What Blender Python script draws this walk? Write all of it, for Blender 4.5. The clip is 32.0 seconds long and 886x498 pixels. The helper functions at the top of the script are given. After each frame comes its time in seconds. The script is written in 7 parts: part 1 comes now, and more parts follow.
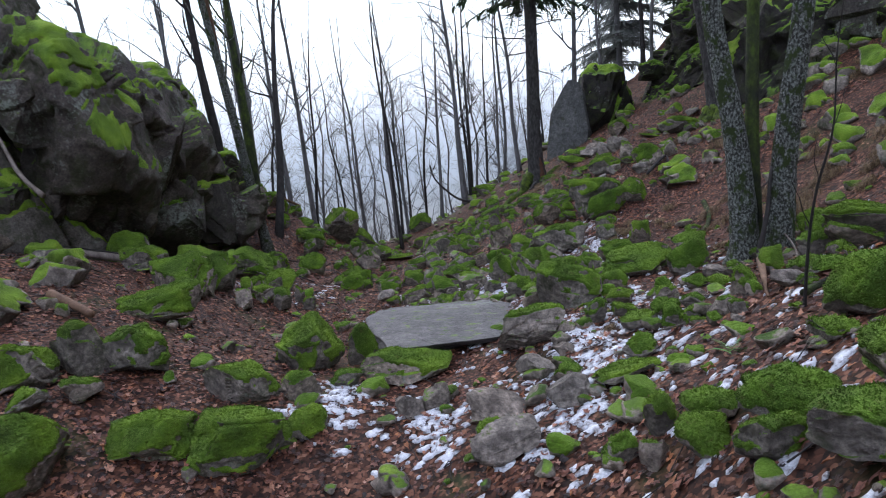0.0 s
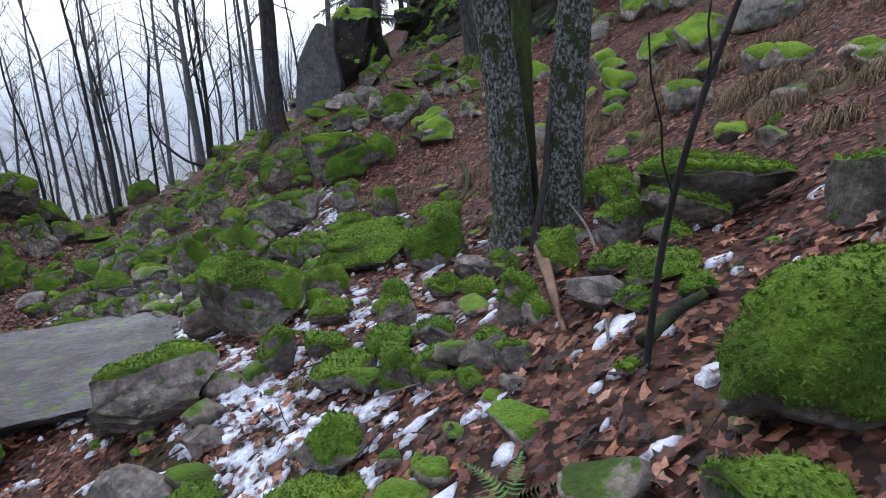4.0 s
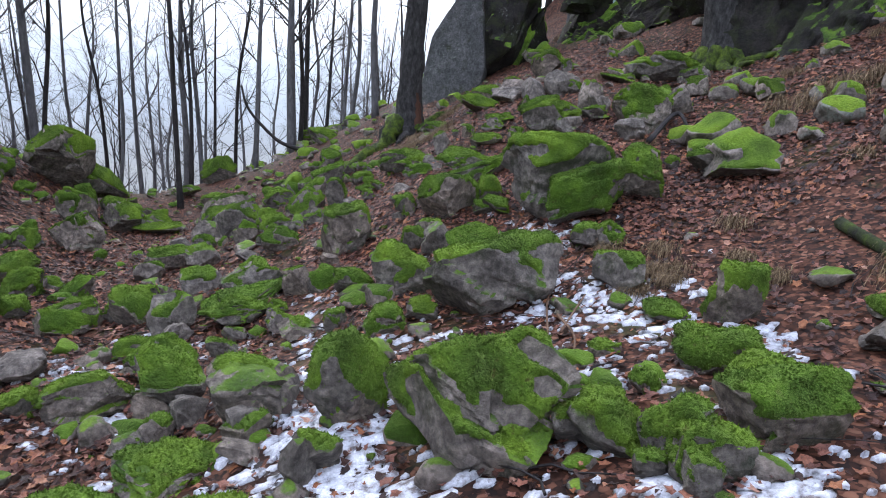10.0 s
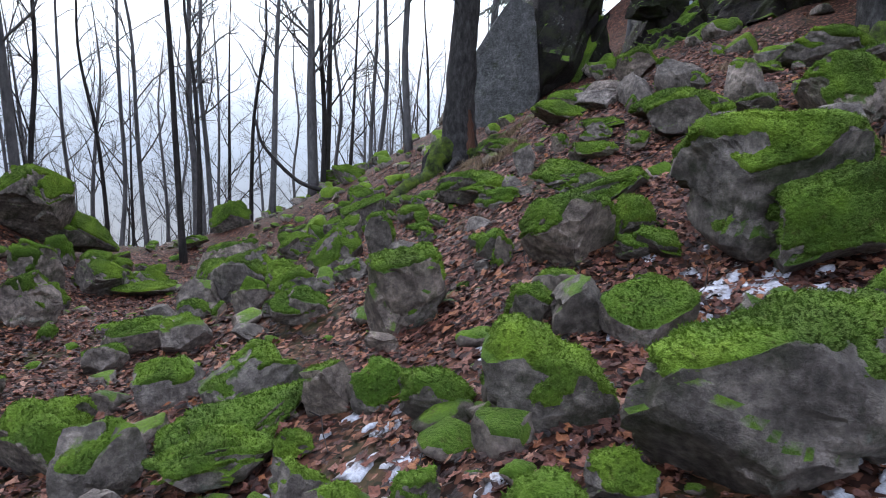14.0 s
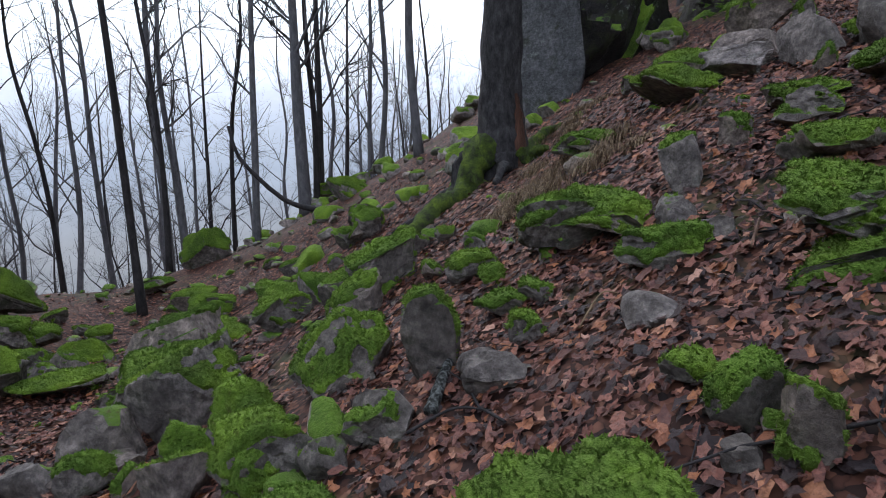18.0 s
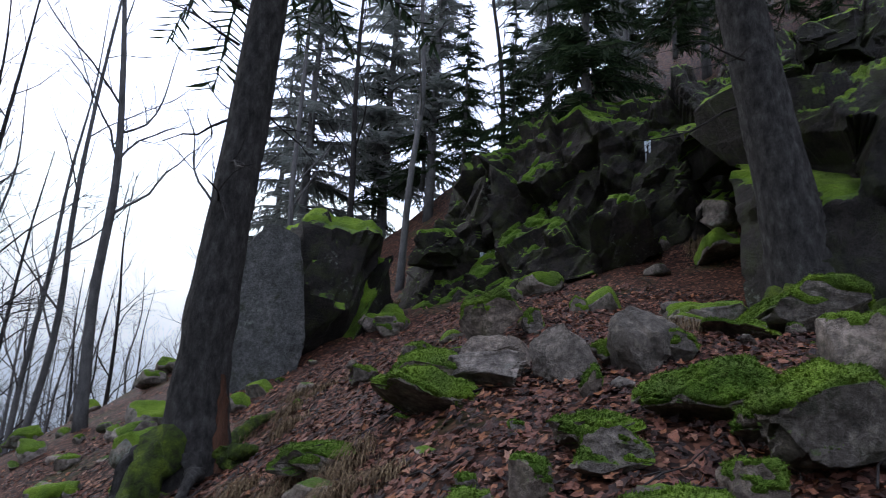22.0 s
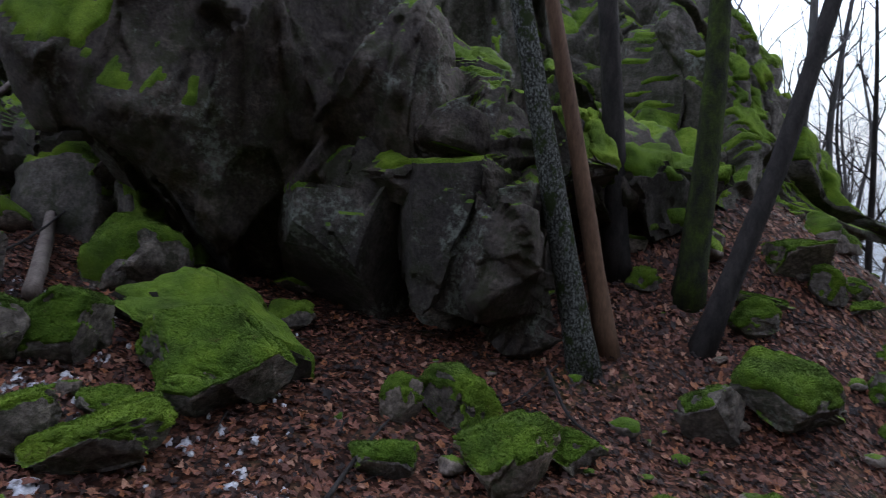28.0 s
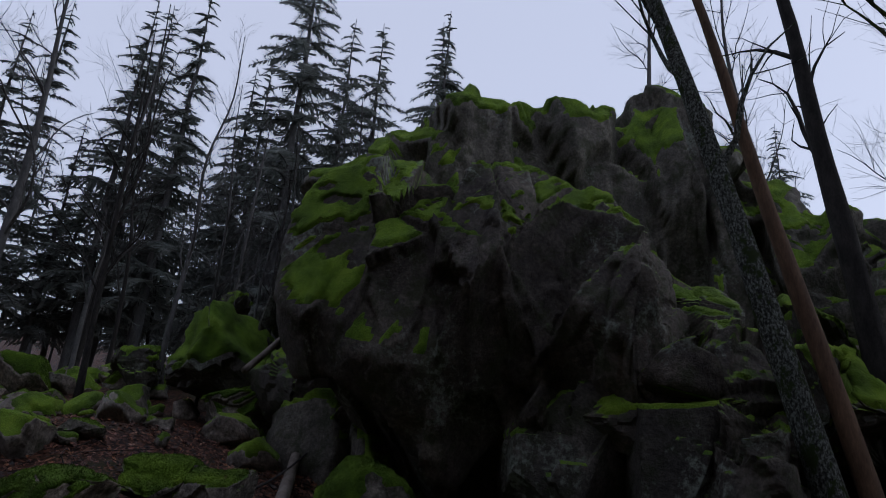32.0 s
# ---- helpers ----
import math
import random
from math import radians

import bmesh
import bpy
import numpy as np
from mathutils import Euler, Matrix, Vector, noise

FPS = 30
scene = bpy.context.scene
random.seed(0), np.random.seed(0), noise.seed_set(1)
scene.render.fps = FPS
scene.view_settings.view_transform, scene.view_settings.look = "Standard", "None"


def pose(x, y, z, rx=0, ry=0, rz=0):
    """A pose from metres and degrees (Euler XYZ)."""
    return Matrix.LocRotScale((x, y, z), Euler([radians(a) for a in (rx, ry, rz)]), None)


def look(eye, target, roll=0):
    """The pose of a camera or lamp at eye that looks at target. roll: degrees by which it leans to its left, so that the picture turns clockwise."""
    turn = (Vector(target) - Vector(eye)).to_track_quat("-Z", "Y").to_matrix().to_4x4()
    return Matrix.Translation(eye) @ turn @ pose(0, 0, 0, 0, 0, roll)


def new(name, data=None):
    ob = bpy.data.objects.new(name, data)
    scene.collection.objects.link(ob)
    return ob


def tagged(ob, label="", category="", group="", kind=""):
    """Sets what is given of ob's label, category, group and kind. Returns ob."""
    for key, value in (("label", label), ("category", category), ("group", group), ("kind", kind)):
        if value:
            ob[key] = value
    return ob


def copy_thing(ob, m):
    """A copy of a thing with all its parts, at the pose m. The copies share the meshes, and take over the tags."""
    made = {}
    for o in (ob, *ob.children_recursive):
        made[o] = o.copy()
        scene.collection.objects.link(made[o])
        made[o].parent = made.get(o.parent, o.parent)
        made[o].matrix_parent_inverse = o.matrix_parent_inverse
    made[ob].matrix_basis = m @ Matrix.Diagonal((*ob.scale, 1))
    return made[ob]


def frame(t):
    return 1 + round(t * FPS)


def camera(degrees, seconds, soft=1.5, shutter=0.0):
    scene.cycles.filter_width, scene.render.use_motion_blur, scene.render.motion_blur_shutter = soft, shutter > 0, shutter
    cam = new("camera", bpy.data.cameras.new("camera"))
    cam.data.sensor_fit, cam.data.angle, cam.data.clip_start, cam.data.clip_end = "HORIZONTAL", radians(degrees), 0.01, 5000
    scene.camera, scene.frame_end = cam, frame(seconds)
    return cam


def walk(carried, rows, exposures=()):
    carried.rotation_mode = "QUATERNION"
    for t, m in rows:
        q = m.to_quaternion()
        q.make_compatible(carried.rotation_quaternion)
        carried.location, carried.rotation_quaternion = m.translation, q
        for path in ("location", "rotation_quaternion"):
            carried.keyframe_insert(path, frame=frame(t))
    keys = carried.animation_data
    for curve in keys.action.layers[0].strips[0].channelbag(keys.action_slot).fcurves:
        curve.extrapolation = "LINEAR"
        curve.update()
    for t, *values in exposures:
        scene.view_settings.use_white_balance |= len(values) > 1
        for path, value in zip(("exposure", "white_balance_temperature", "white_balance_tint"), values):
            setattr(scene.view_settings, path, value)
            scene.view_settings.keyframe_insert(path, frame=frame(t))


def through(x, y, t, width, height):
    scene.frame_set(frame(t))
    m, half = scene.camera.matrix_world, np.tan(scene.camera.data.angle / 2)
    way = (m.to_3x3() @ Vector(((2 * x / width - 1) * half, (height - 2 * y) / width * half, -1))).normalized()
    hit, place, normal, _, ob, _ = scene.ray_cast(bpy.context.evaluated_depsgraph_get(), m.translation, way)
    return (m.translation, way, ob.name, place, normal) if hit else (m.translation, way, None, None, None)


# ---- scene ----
# ---- camera and walk ----
cam = camera(70.0, 32.0, 1.0, 0.12)
PATH = [
    (0, (-0.041, 1.08, 1.407), (-0.039, 3.045, 1.039), -5.9),
    (0.5, (0.199, 1.458, 1.284), (0.4, 3.409, 0.892), -5.1),
    (1, (0.369, 1.831, 1.195), (0.789, 3.739, 0.769), -4.2),
    (1.5, (0.566, 2.191, 1.145), (1.174, 4.04, 0.685), -4.0),
    (2, (0.781, 2.551, 1.088), (1.422, 4.383, 0.605), -3.9),
    (2.5, (1.034, 2.943, 1.025), (1.685, 4.765, 0.515), -4.1),
    (4.5, (1.274, 4.26, 0.852), (1.958, 6.065, 0.329), -2.7),
    (5, (1.281, 4.656, 0.852), (1.975, 6.457, 0.33), -1.9),
    (5.5, (1.431, 5.142, 0.808), (2.104, 6.951, 0.285), -1.3),
    (6, (1.525, 5.594, 0.817), (2.178, 7.417, 0.315), -0.3),
    (6.5, (1.408, 6.142, 0.711), (2.04, 7.98, 0.239), 1.1),
    (7, (1.349, 6.628, 0.686), (1.934, 8.484, 0.222), 2.4),
    (7.5, (1.242, 7.093, 0.644), (1.779, 8.964, 0.182), 4.0),
    (8, (1.078, 7.534, 0.611), (1.593, 9.409, 0.144), 4.6),
    (8.5, (0.941, 7.916, 0.627), (1.452, 9.794, 0.165), 4.9),
    (9, (0.931, 8.415, 0.481), (1.422, 10.299, 0.02), 5.0),
    (9.5, (0.862, 8.739, 0.426), (1.365, 10.614, -0.054), 4.9),
    (10, (0.567, 8.973, 0.442), (1.093, 10.835, -0.063), 4.1),
    (10.5, (0.389, 9.14, 0.462), (0.955, 10.984, -0.066), 2.6),
    (11, (0.43, 9.363, 0.387), (1.054, 11.183, -0.159), 0.8),
    (11.5, (0.466, 9.636, 0.267), (1.168, 11.435, -0.256), -0.5),
    (12, (0.577, 9.94, 0.201), (1.331, 11.732, -0.266), -1.5),
    (12.5, (0.746, 10.372, 0.113), (1.483, 12.185, -0.302), -1.1),
    (13, (0.738, 10.782, 0.088), (1.425, 12.616, -0.316), -0.5),
    (13.5, (0.672, 11.106, 0.092), (1.258, 12.978, -0.301), 0.7),
    (14, (0.631, 11.737, -0.126), (1.094, 13.648, -0.492), 2.0),
    (14.5, (0.53, 12.189, -0.195), (0.968, 14.107, -0.554), 2.2),
    (16.5, (0.743, 13.701, -0.147), (1.231, 15.602, -0.533), 0.0),
    (17, (0.842, 14.139, -0.198), (1.291, 16.051, -0.577), -1.1),
    (17.5, (0.859, 14.451, -0.156), (1.282, 16.372, -0.514), -1.6),
    (18, (0.82, 14.778, -0.199), (1.287, 16.689, -0.56), -1.1),
    (18.5, (0.875, 15.095, -0.198), (1.362, 17.001, -0.554), -1.6),
    (19, (1.014, 15.54, -0.199), (1.61, 17.42, -0.528), -2.8),
    (19.5, (0.997, 15.796, -0.215), (1.8, 17.608, -0.485), -2.7),
    (20, (0.999, 15.838, -0.134), (2.054, 17.532, -0.267), -1.0),
    (20.5, (1.188, 15.975, -0.084), (2.434, 17.534, 0.038), 1.3),
    (21, (1.329, 15.998, 0.049), (2.668, 17.446, 0.383), 3.0),
    (21.5, (1.294, 15.979, 0.112), (2.644, 17.378, 0.581), 4.0),
    (22, (1.233, 16.049, 0.09), (2.462, 17.557, 0.558), 3.0),
    (22.5, (1.18, 16.119, 0.002), (2.101, 17.856, 0.369), 1.0),
    (23, (1.149, 16.004, -0.019), (1.583, 17.951, 0.121), -1.8),
    (23.5, (1.206, 15.979, -0.004), (1.162, 17.979, -0.008), -2.1),
    (24, (1.311, 15.936, -0.031), (0.985, 17.909, -0.071), -1.4),
    (24.5, (1.222, 15.95, 0.037), (0.688, 17.877, -0.033), -1.0),
    (26.5, (1.101, 15.852, 0.001), (-0.244, 17.323, -0.164), -0.5),
    (27, (1.084, 15.83, 0.0), (-0.49, 17.057, -0.13), 0.2),
    (27.5, (1.069, 15.813, 0.0), (-0.698, 16.74, -0.117), 1.8),
    (28, (1.06, 15.801, 0.0), (-0.876, 16.299, -0.073), 2.0),
    (28.5, (1.056, 15.796, 0.0), (-0.942, 15.882, 0.032), 0.9),
    (29, (1.056, 15.796, 0.0), (-0.927, 15.623, 0.193), 1.6),
    (29.5, (1.056, 15.796, 0.0), (-0.895, 15.542, 0.357), 1.8),
    (30, (1.056, 15.796, 0.0), (-0.869, 15.57, 0.495), 2.2),
    (30.5, (1.056, 15.796, 0.0), (-0.82, 15.608, 0.667), 2.9),
    (31, (1.056, 15.796, 0.0), (-0.771, 15.608, 0.792), 3.3),
    (31.5, (1.056, 15.796, 0.0), (-0.786, 15.595, 0.753), 3.4),
    (32, (1.056, 15.796, 0.0), (-0.827, 15.592, 0.643), 4.1),
]
walk(cam, [(t, look(eye, target, roll)) for t, eye, target, roll in PATH],
     [(0, 0.0), (3, 0.1), (7, 0.2), (10, 0.5), (13, 0.5), (14, 0.35), (17, 0.05), (18, -0.05), (19, -0.15), (20, -0.2), (21.5, -0.1), (23, -1.1), (24.5, -1.1),
      (26.5, -1.0), (28, -0.35), (28.5, 0.35), (29, 1.2), (29.5, 1.2), (30, 0.9), (30.5, 0.2), (31, -0.85), (32, -1.75)])

# ---- overcast sky and a soft, high sun behind the cloud ----
world = bpy.data.worlds.new("overcast_sky")
scene.world = world
world.use_nodes = True
wn, wl = world.node_tree.nodes, world.node_tree.links
wn.clear()
sky = wn.new("ShaderNodeTexSky")
sky.sky_type, sky.sun_disc = "NISHITA", False
sky.sun_elevation, sky.sun_rotation = radians(28), radians(-20)
bg_sky, bg_cloud = wn.new("ShaderNodeBackground"), wn.new("ShaderNodeBackground")
bg_sky.inputs[1].default_value = 0.12
bg_cloud.inputs[0].default_value, bg_cloud.inputs[1].default_value = (0.845, 0.905, 1.16, 1), 2.0
wadd, wout = wn.new("ShaderNodeAddShader"), wn.new("ShaderNodeOutputWorld")
wl.new(sky.outputs[0], bg_sky.inputs[0])
wl.new(bg_sky.outputs[0], wadd.inputs[0])
wl.new(bg_cloud.outputs[0], wadd.inputs[1])
wl.new(wadd.outputs[0], wout.inputs[0])
sun_data = bpy.data.lights.new("sun", "SUN")
sun_data.energy, sun_data.angle, sun_data.color = 0.9, radians(35), (1.0, 0.97, 0.92)
sun = new("sun", sun_data)
sun.matrix_world = look((0, 0, 30), (4, -10, 20))


# ---- materials ----
def nodes_of(name, rough=0.8, spec=0.3):
    m = bpy.data.materials.new(name)
    m.use_nodes = True
    n, l = m.node_tree.nodes, m.node_tree.links
    b = n["Principled BSDF"]
    b.inputs["Roughness"].default_value = rough
    b.inputs["Specular IOR Level"].default_value = spec
    return m, n, l, b


def ramp(n, stops):
    r = n.new("ShaderNodeValToRGB")
    while len(r.color_ramp.elements) < len(stops):
        r.color_ramp.elements.new(0.5)
    for e, (p, c) in zip(r.color_ramp.elements, stops):
        e.position, e.color = p, (*c, 1)
    return r


def noise_tex(n, l, scale, detail=5, rough=0.6, stretch=None, space="Object"):
    tc, mp, t = n.new("ShaderNodeTexCoord"), n.new("ShaderNodeMapping"), n.new("ShaderNodeTexNoise")
    l.new(tc.outputs[space], mp.inputs[0])
    l.new(mp.outputs[0], t.inputs["Vector"])
    if stretch:
        mp.inputs["Scale"].default_value = stretch
    t.inputs["Scale"].default_value, t.inputs["Detail"].default_value, t.inputs["Roughness"].default_value = scale, detail, rough
    return t


def mix(n, l, fac, a, b, mode="MIX"):
    x = n.new("ShaderNodeMix")
    x.data_type, x.blend_type = "RGBA", mode
    for sock, v in ((x.inputs[0], fac), (x.inputs[6], a), (x.inputs[7], b)):
        if isinstance(v, (int, float)):
            sock.default_value = v
        elif isinstance(v, tuple):
            sock.default_value = (*v, 1)
        else:
            l.new(v, sock)
    return x.outputs[2]


def bump(n, l, b, height, strength, distance):
    k = n.new("ShaderNodeBump")
    k.inputs["Strength"].default_value, k.inputs["Distance"].default_value = strength, distance
    l.new(height, k.inputs["Height"])
    l.new(k.outputs[0], b.inputs["Normal"])


def plain(name, stops, scale, rough=0.8, relief=0.4, depth=0.01, stretch=None, spec=0.25, wear=None):
    """Two scales of noise in colour, fine relief."""
    m, n, l, b = nodes_of(name, rough, spec)
    big, fine = noise_tex(n, l, scale, 6, 0.65, stretch), noise_tex(n, l, scale * 7, 4, 0.7, stretch)
    r = ramp(n, stops)
    l.new(big.outputs[0], r.inputs[0])
    fr = ramp(n, [(0.25, (0.45, 0.45, 0.45)), (0.75, (1.35, 1.35, 1.35))])
    l.new(fine.outputs[0], fr.inputs[0])
    col = mix(n, l, 0.75, r.outputs[0], fr.outputs[0], "MULTIPLY")
    if wear:
        w, wr = noise_tex(n, l, wear[1], 5, 0.7, stretch), ramp(n, [(wear[2], (0, 0, 0)), (wear[2] + 0.08, (1, 1, 1))])
        l.new(w.outputs[0], wr.inputs[0])
        col = mix(n, l, wr.outputs[0], col, wear[0])
    l.new(col, b.inputs["Base Color"])
    bump(n, l, b, fine.outputs[0], relief, depth)
    return m


def moss_colour(n, l):
    f, c = noise_tex(n, l, 55, 4, 0.7, None), noise_tex(n, l, 2.2, 4, 0.6, None)
    r1 = ramp(n, [(0.26, (0.022, 0.042, 0.010)), (0.42, (0.058, 0.112, 0.014)), (0.56, (0.115, 0.20, 0.020)), (0.74, (0.20, 0.29, 0.035))])
    l.new(c.outputs[0], r1.inputs[0])
    r2 = ramp(n, [(0.28, (0.5, 0.5, 0.42)), (0.7, (1.3, 1.3, 1.25))])
    l.new(f.outputs[0], r2.inputs[0])
    col = mix(n, l, 0.8, r1.outputs[0], r2.outputs[0], "MULTIPLY")
    dead = ramp(n, [(0.60, (0, 0, 0)), (0.68, (0.75, 0.75, 0.75))])
    l.new(noise_tex(n, l, 12, 6, 0.7).outputs[0], dead.inputs[0])
    return mix(n, l, dead.outputs[0], col, (0.07, 0.055, 0.02)), f


def rock_material(name, tones, cover, lichen=0.5, rough=0.7):
    """Stone with lichen spots, wet dark stains, and thin moss on what faces up."""
    m, n, l, b = nodes_of(name, rough, 0.22)
    big, fine, mid = noise_tex(n, l, 1.4, 7, 0.65), noise_tex(n, l, 22, 8, 0.72), noise_tex(n, l, 6, 5, 0.6)
    info = n.new("ShaderNodeObjectInfo")
    r = ramp(n, tones)
    l.new(big.outputs[0], r.inputs[0])
    fr = ramp(n, [(0.25, (0.3, 0.3, 0.3)), (0.75, (1.6, 1.6, 1.6))])
    l.new(fine.outputs[0], fr.inputs[0])
    col = mix(n, l, 0.8, r.outputs[0], fr.outputs[0], "MULTIPLY")
    mot = ramp(n, [(0.3, (0.38, 0.36, 0.34)), (0.5, (0.95, 0.93, 0.9)), (0.68, (1.5, 1.45, 1.4))])
    l.new(noise_tex(n, l, 5.5, 8, 0.7).outputs[0], mot.inputs[0])
    col = mix(n, l, 0.85, col, mot.outputs[0], "MULTIPLY")
    film = ramp(n, [(0.50 - 0.12 * cover, (0, 0, 0)), (0.62 - 0.12 * cover, (0.8, 0.8, 0.8))])
    l.new(noise_tex(n, l, 3.1, 7, 0.7).outputs[0], film.inputs[0])
    col = mix(n, l, film.outputs[0], col, (0.026, 0.034, 0.013))
    rr = ramp(n, [(0.0, (0.75, 0.72, 0.68)), (0.5, (1.0, 0.97, 0.95)), (1.0, (1.15, 1.02, 0.92))])
    l.new(info.outputs["Random"], rr.inputs[0])
    col = mix(n, l, 1.0, col, rr.outputs[0], "MULTIPLY")
    lt, lp = noise_tex(n, l, 13, 8, 0.75), noise_tex(n, l, 1.1, 3, 0.5)
    lm = n.new("ShaderNodeMath")
    lm.operation = "MULTIPLY"
    l.new(lt.outputs[0], lm.inputs[0])
    l.new(lp.outputs[0], lm.inputs[1])
    lr = ramp(n, [(0.34 - 0.05 * lichen, (0, 0, 0)), (0.42 - 0.05 * lichen, (0.75, 0.75, 0.75))])
    l.new(lm.outputs[0], lr.inputs[0])
    col = mix(n, l, lr.outputs[0], col, (0.20, 0.225, 0.19))
    mcol, mf = moss_colour(n, l)
    geo, sep = n.new("ShaderNodeNewGeometry"), n.new("ShaderNodeSeparateXYZ")
    l.new(geo.outputs["Normal"], sep.inputs[0])
    a = n.new("ShaderNodeMath")
    a.operation = "MULTIPLY_ADD"
    l.new(mid.outputs[0], a.inputs[0])
    a.inputs[1].default_value = 1.5
    l.new(sep.outputs[2], a.inputs[2])
    mr = ramp(n, [(0.5, (0, 0, 0)), (0.62, (1, 1, 1))])
    s = n.new("ShaderNodeMath")
    s.operation = "SUBTRACT"
    l.new(a.outputs[0], s.inputs[0])
    s.inputs[1].default_value = 0.95 - 0.75 * cover
    l.new(s.outputs[0], mr.inputs[0])
    col = mix(n, l, mr.outputs[0], col, mcol)
    l.new(col, b.inputs["Base Color"])
    bump(n, l, b, fine.outputs[0], 1.0, 0.035)
    return m


GREY = [(0.28, (0.05, 0.046, 0.043)), (0.46, (0.155, 0.144, 0.132)), (0.6, (0.26, 0.24, 0.22)), (0.75, (0.39, 0.36, 0.335))]
M_ROCK = [rock_material("stone_bare", GREY, -0.45), rock_material("stone_some_moss", GREY, -0.05), rock_material("stone_mossy", GREY, 0.28)]
M_CRAG = rock_material("crag_dark", [(0.25, (0.03, 0.027, 0.026)), (0.5, (0.058, 0.054, 0.051)), (0.75, (0.125, 0.119, 0.11))], 0.05, 0.85)
# paler stone for the crag behind, mist painted into its grey
M_CRAG_MISTED = rock_material("crag_grey_misted", [(0.25, (0.04, 0.04, 0.037)), (0.5, (0.09, 0.09, 0.083)), (0.75, (0.16, 0.158, 0.145))], 0.1, 0.3)
# near-black tones: shade below the spruces is put into the rock colour
M_CRAG_SHADE = rock_material("shade_black_rock", [(0.25, (0.007, 0.0065, 0.006)), (0.5, (0.017, 0.0155, 0.0145)), (0.75, (0.04, 0.037, 0.033))], 0.12, -0.6)
M_FACE = rock_material("split_grey_face", [(0.25, (0.06, 0.066, 0.07)), (0.5, (0.095, 0.104, 0.108)), (0.75, (0.14, 0.15, 0.15))], -0.6, -0.5)

M_SLAB = rock_material("wet_trail_slab", [(0.25, (0.05, 0.05, 0.054)), (0.5, (0.09, 0.09, 0.097)), (0.75, (0.155, 0.152, 0.16))], -0.55, 0.4, 0.45)


def moss_material():
    m, n, l, b = nodes_of("moss", 0.95, 0.1)
    col, f = moss_colour(n, l)
    info = n.new("ShaderNodeObjectInfo")
    rr = ramp(n, [(0.0, (0.62, 0.72, 0.7)), (1.0, (1.1, 1.06, 1.0))])
    l.new(info.outputs["Random"], rr.inputs[0])
    l.new(mix(n, l, 1.0, col, rr.outputs[0], "MULTIPLY"), b.inputs["Base Color"])
    b.inputs["Sheen Weight"].default_value = 0.25
    b.inputs["Sheen Tint"].default_value = (0.6, 0.8, 0.2, 1)
    bump(n, l, b, f.outputs[0], 1.0, 0.03)
    return m


M_MOSS = moss_material()


def leaf_material(name, stops, rough=0.5, spec=0.4, through=0.0):
    m, n, l, b = nodes_of(name, rough, spec)
    geo = n.new("ShaderNodeNewGeometry")
    r = ramp(n, stops)
    l.new(geo.outputs["Random Per Island"], r.inputs[0])
    v = noise_tex(n, l, 30, 3, 0.6)
    vr = ramp(n, [(0.3, (0.6, 0.6, 0.6)), (0.7, (1.2, 1.2, 1.2))])
    l.new(v.outputs[0], vr.inputs[0])
    col = mix(n, l, 0.8, r.outputs[0], vr.outputs[0], "MULTIPLY")
    sr = ramp(n, [(0.36, (0.3, 0.28, 0.28)), (0.5, (1, 1, 1))])
    l.new(noise_tex(n, l, 75, 4, 0.7).outputs[0], sr.inputs[0])
    col = mix(n, l, 0.7, col, sr.outputs[0], "MULTIPLY")
    l.new(col, b.inputs["Base Color"])
    bump(n, l, b, noise_tex(n, l, 60, 4, 0.7).outputs[0], 0.6, 0.015)
    if through:
        tr, mx = n.new("ShaderNodeBsdfTranslucent"), n.new("ShaderNodeMixShader")
        l.new(col, tr.inputs[0])
        mx.inputs[0].default_value = through
        l.new(b.outputs[0], mx.inputs[1])
        l.new(tr.outputs[0], mx.inputs[2])
        l.new(mx.outputs[0], n["Material Output"].inputs[0])
    return m


M_LEAF = leaf_material("beech_and_maple_litter", [(0.0, (0.010, 0.006, 0.006)), (0.3, (0.042, 0.018, 0.013)), (0.55, (0.12, 0.046, 0.031)), (0.8, (0.215, 0.085, 0.055)), (0.92, (0.27, 0.10, 0.036)), (1.0, (0.36, 0.20, 0.14))], 0.55, 0.3)
M_GRASS = leaf_material("dry_grass", [(0.0, (0.07, 0.043, 0.024)), (0.5, (0.17, 0.115, 0.064)), (1.0, (0.33, 0.25, 0.145))], 0.7, 0.2)
M_FERN = leaf_material("fern_green", [(0.0, (0.03, 0.10, 0.02)), (1.0, (0.09, 0.22, 0.04))], 0.6, 0.3)
M_NEEDLE = leaf_material("spruce_needles", [(0.0, (0.018, 0.035, 0.016)), (0.6, (0.035, 0.06, 0.028)), (1.0, (0.07, 0.10, 0.05))], 0.7, 0.2, 0.35)
# far spruces' needles: mist is painted in as this pale grey-green
M_NEEDLE_MISTED = leaf_material("grey_green_needles_misted", [(0.0, (0.17, 0.19, 0.18)), (0.6, (0.24, 0.265, 0.25)), (1.0, (0.31, 0.335, 0.315))], 0.8, 0.2, 0.5)
M_SNOW = plain("old_snow", [(0.36, (0.14, 0.12, 0.115)), (0.48, (0.46, 0.48, 0.52)), (0.7, (0.70, 0.72, 0.76))], 14, 0.45, 0.5, 0.01, spec=0.4)


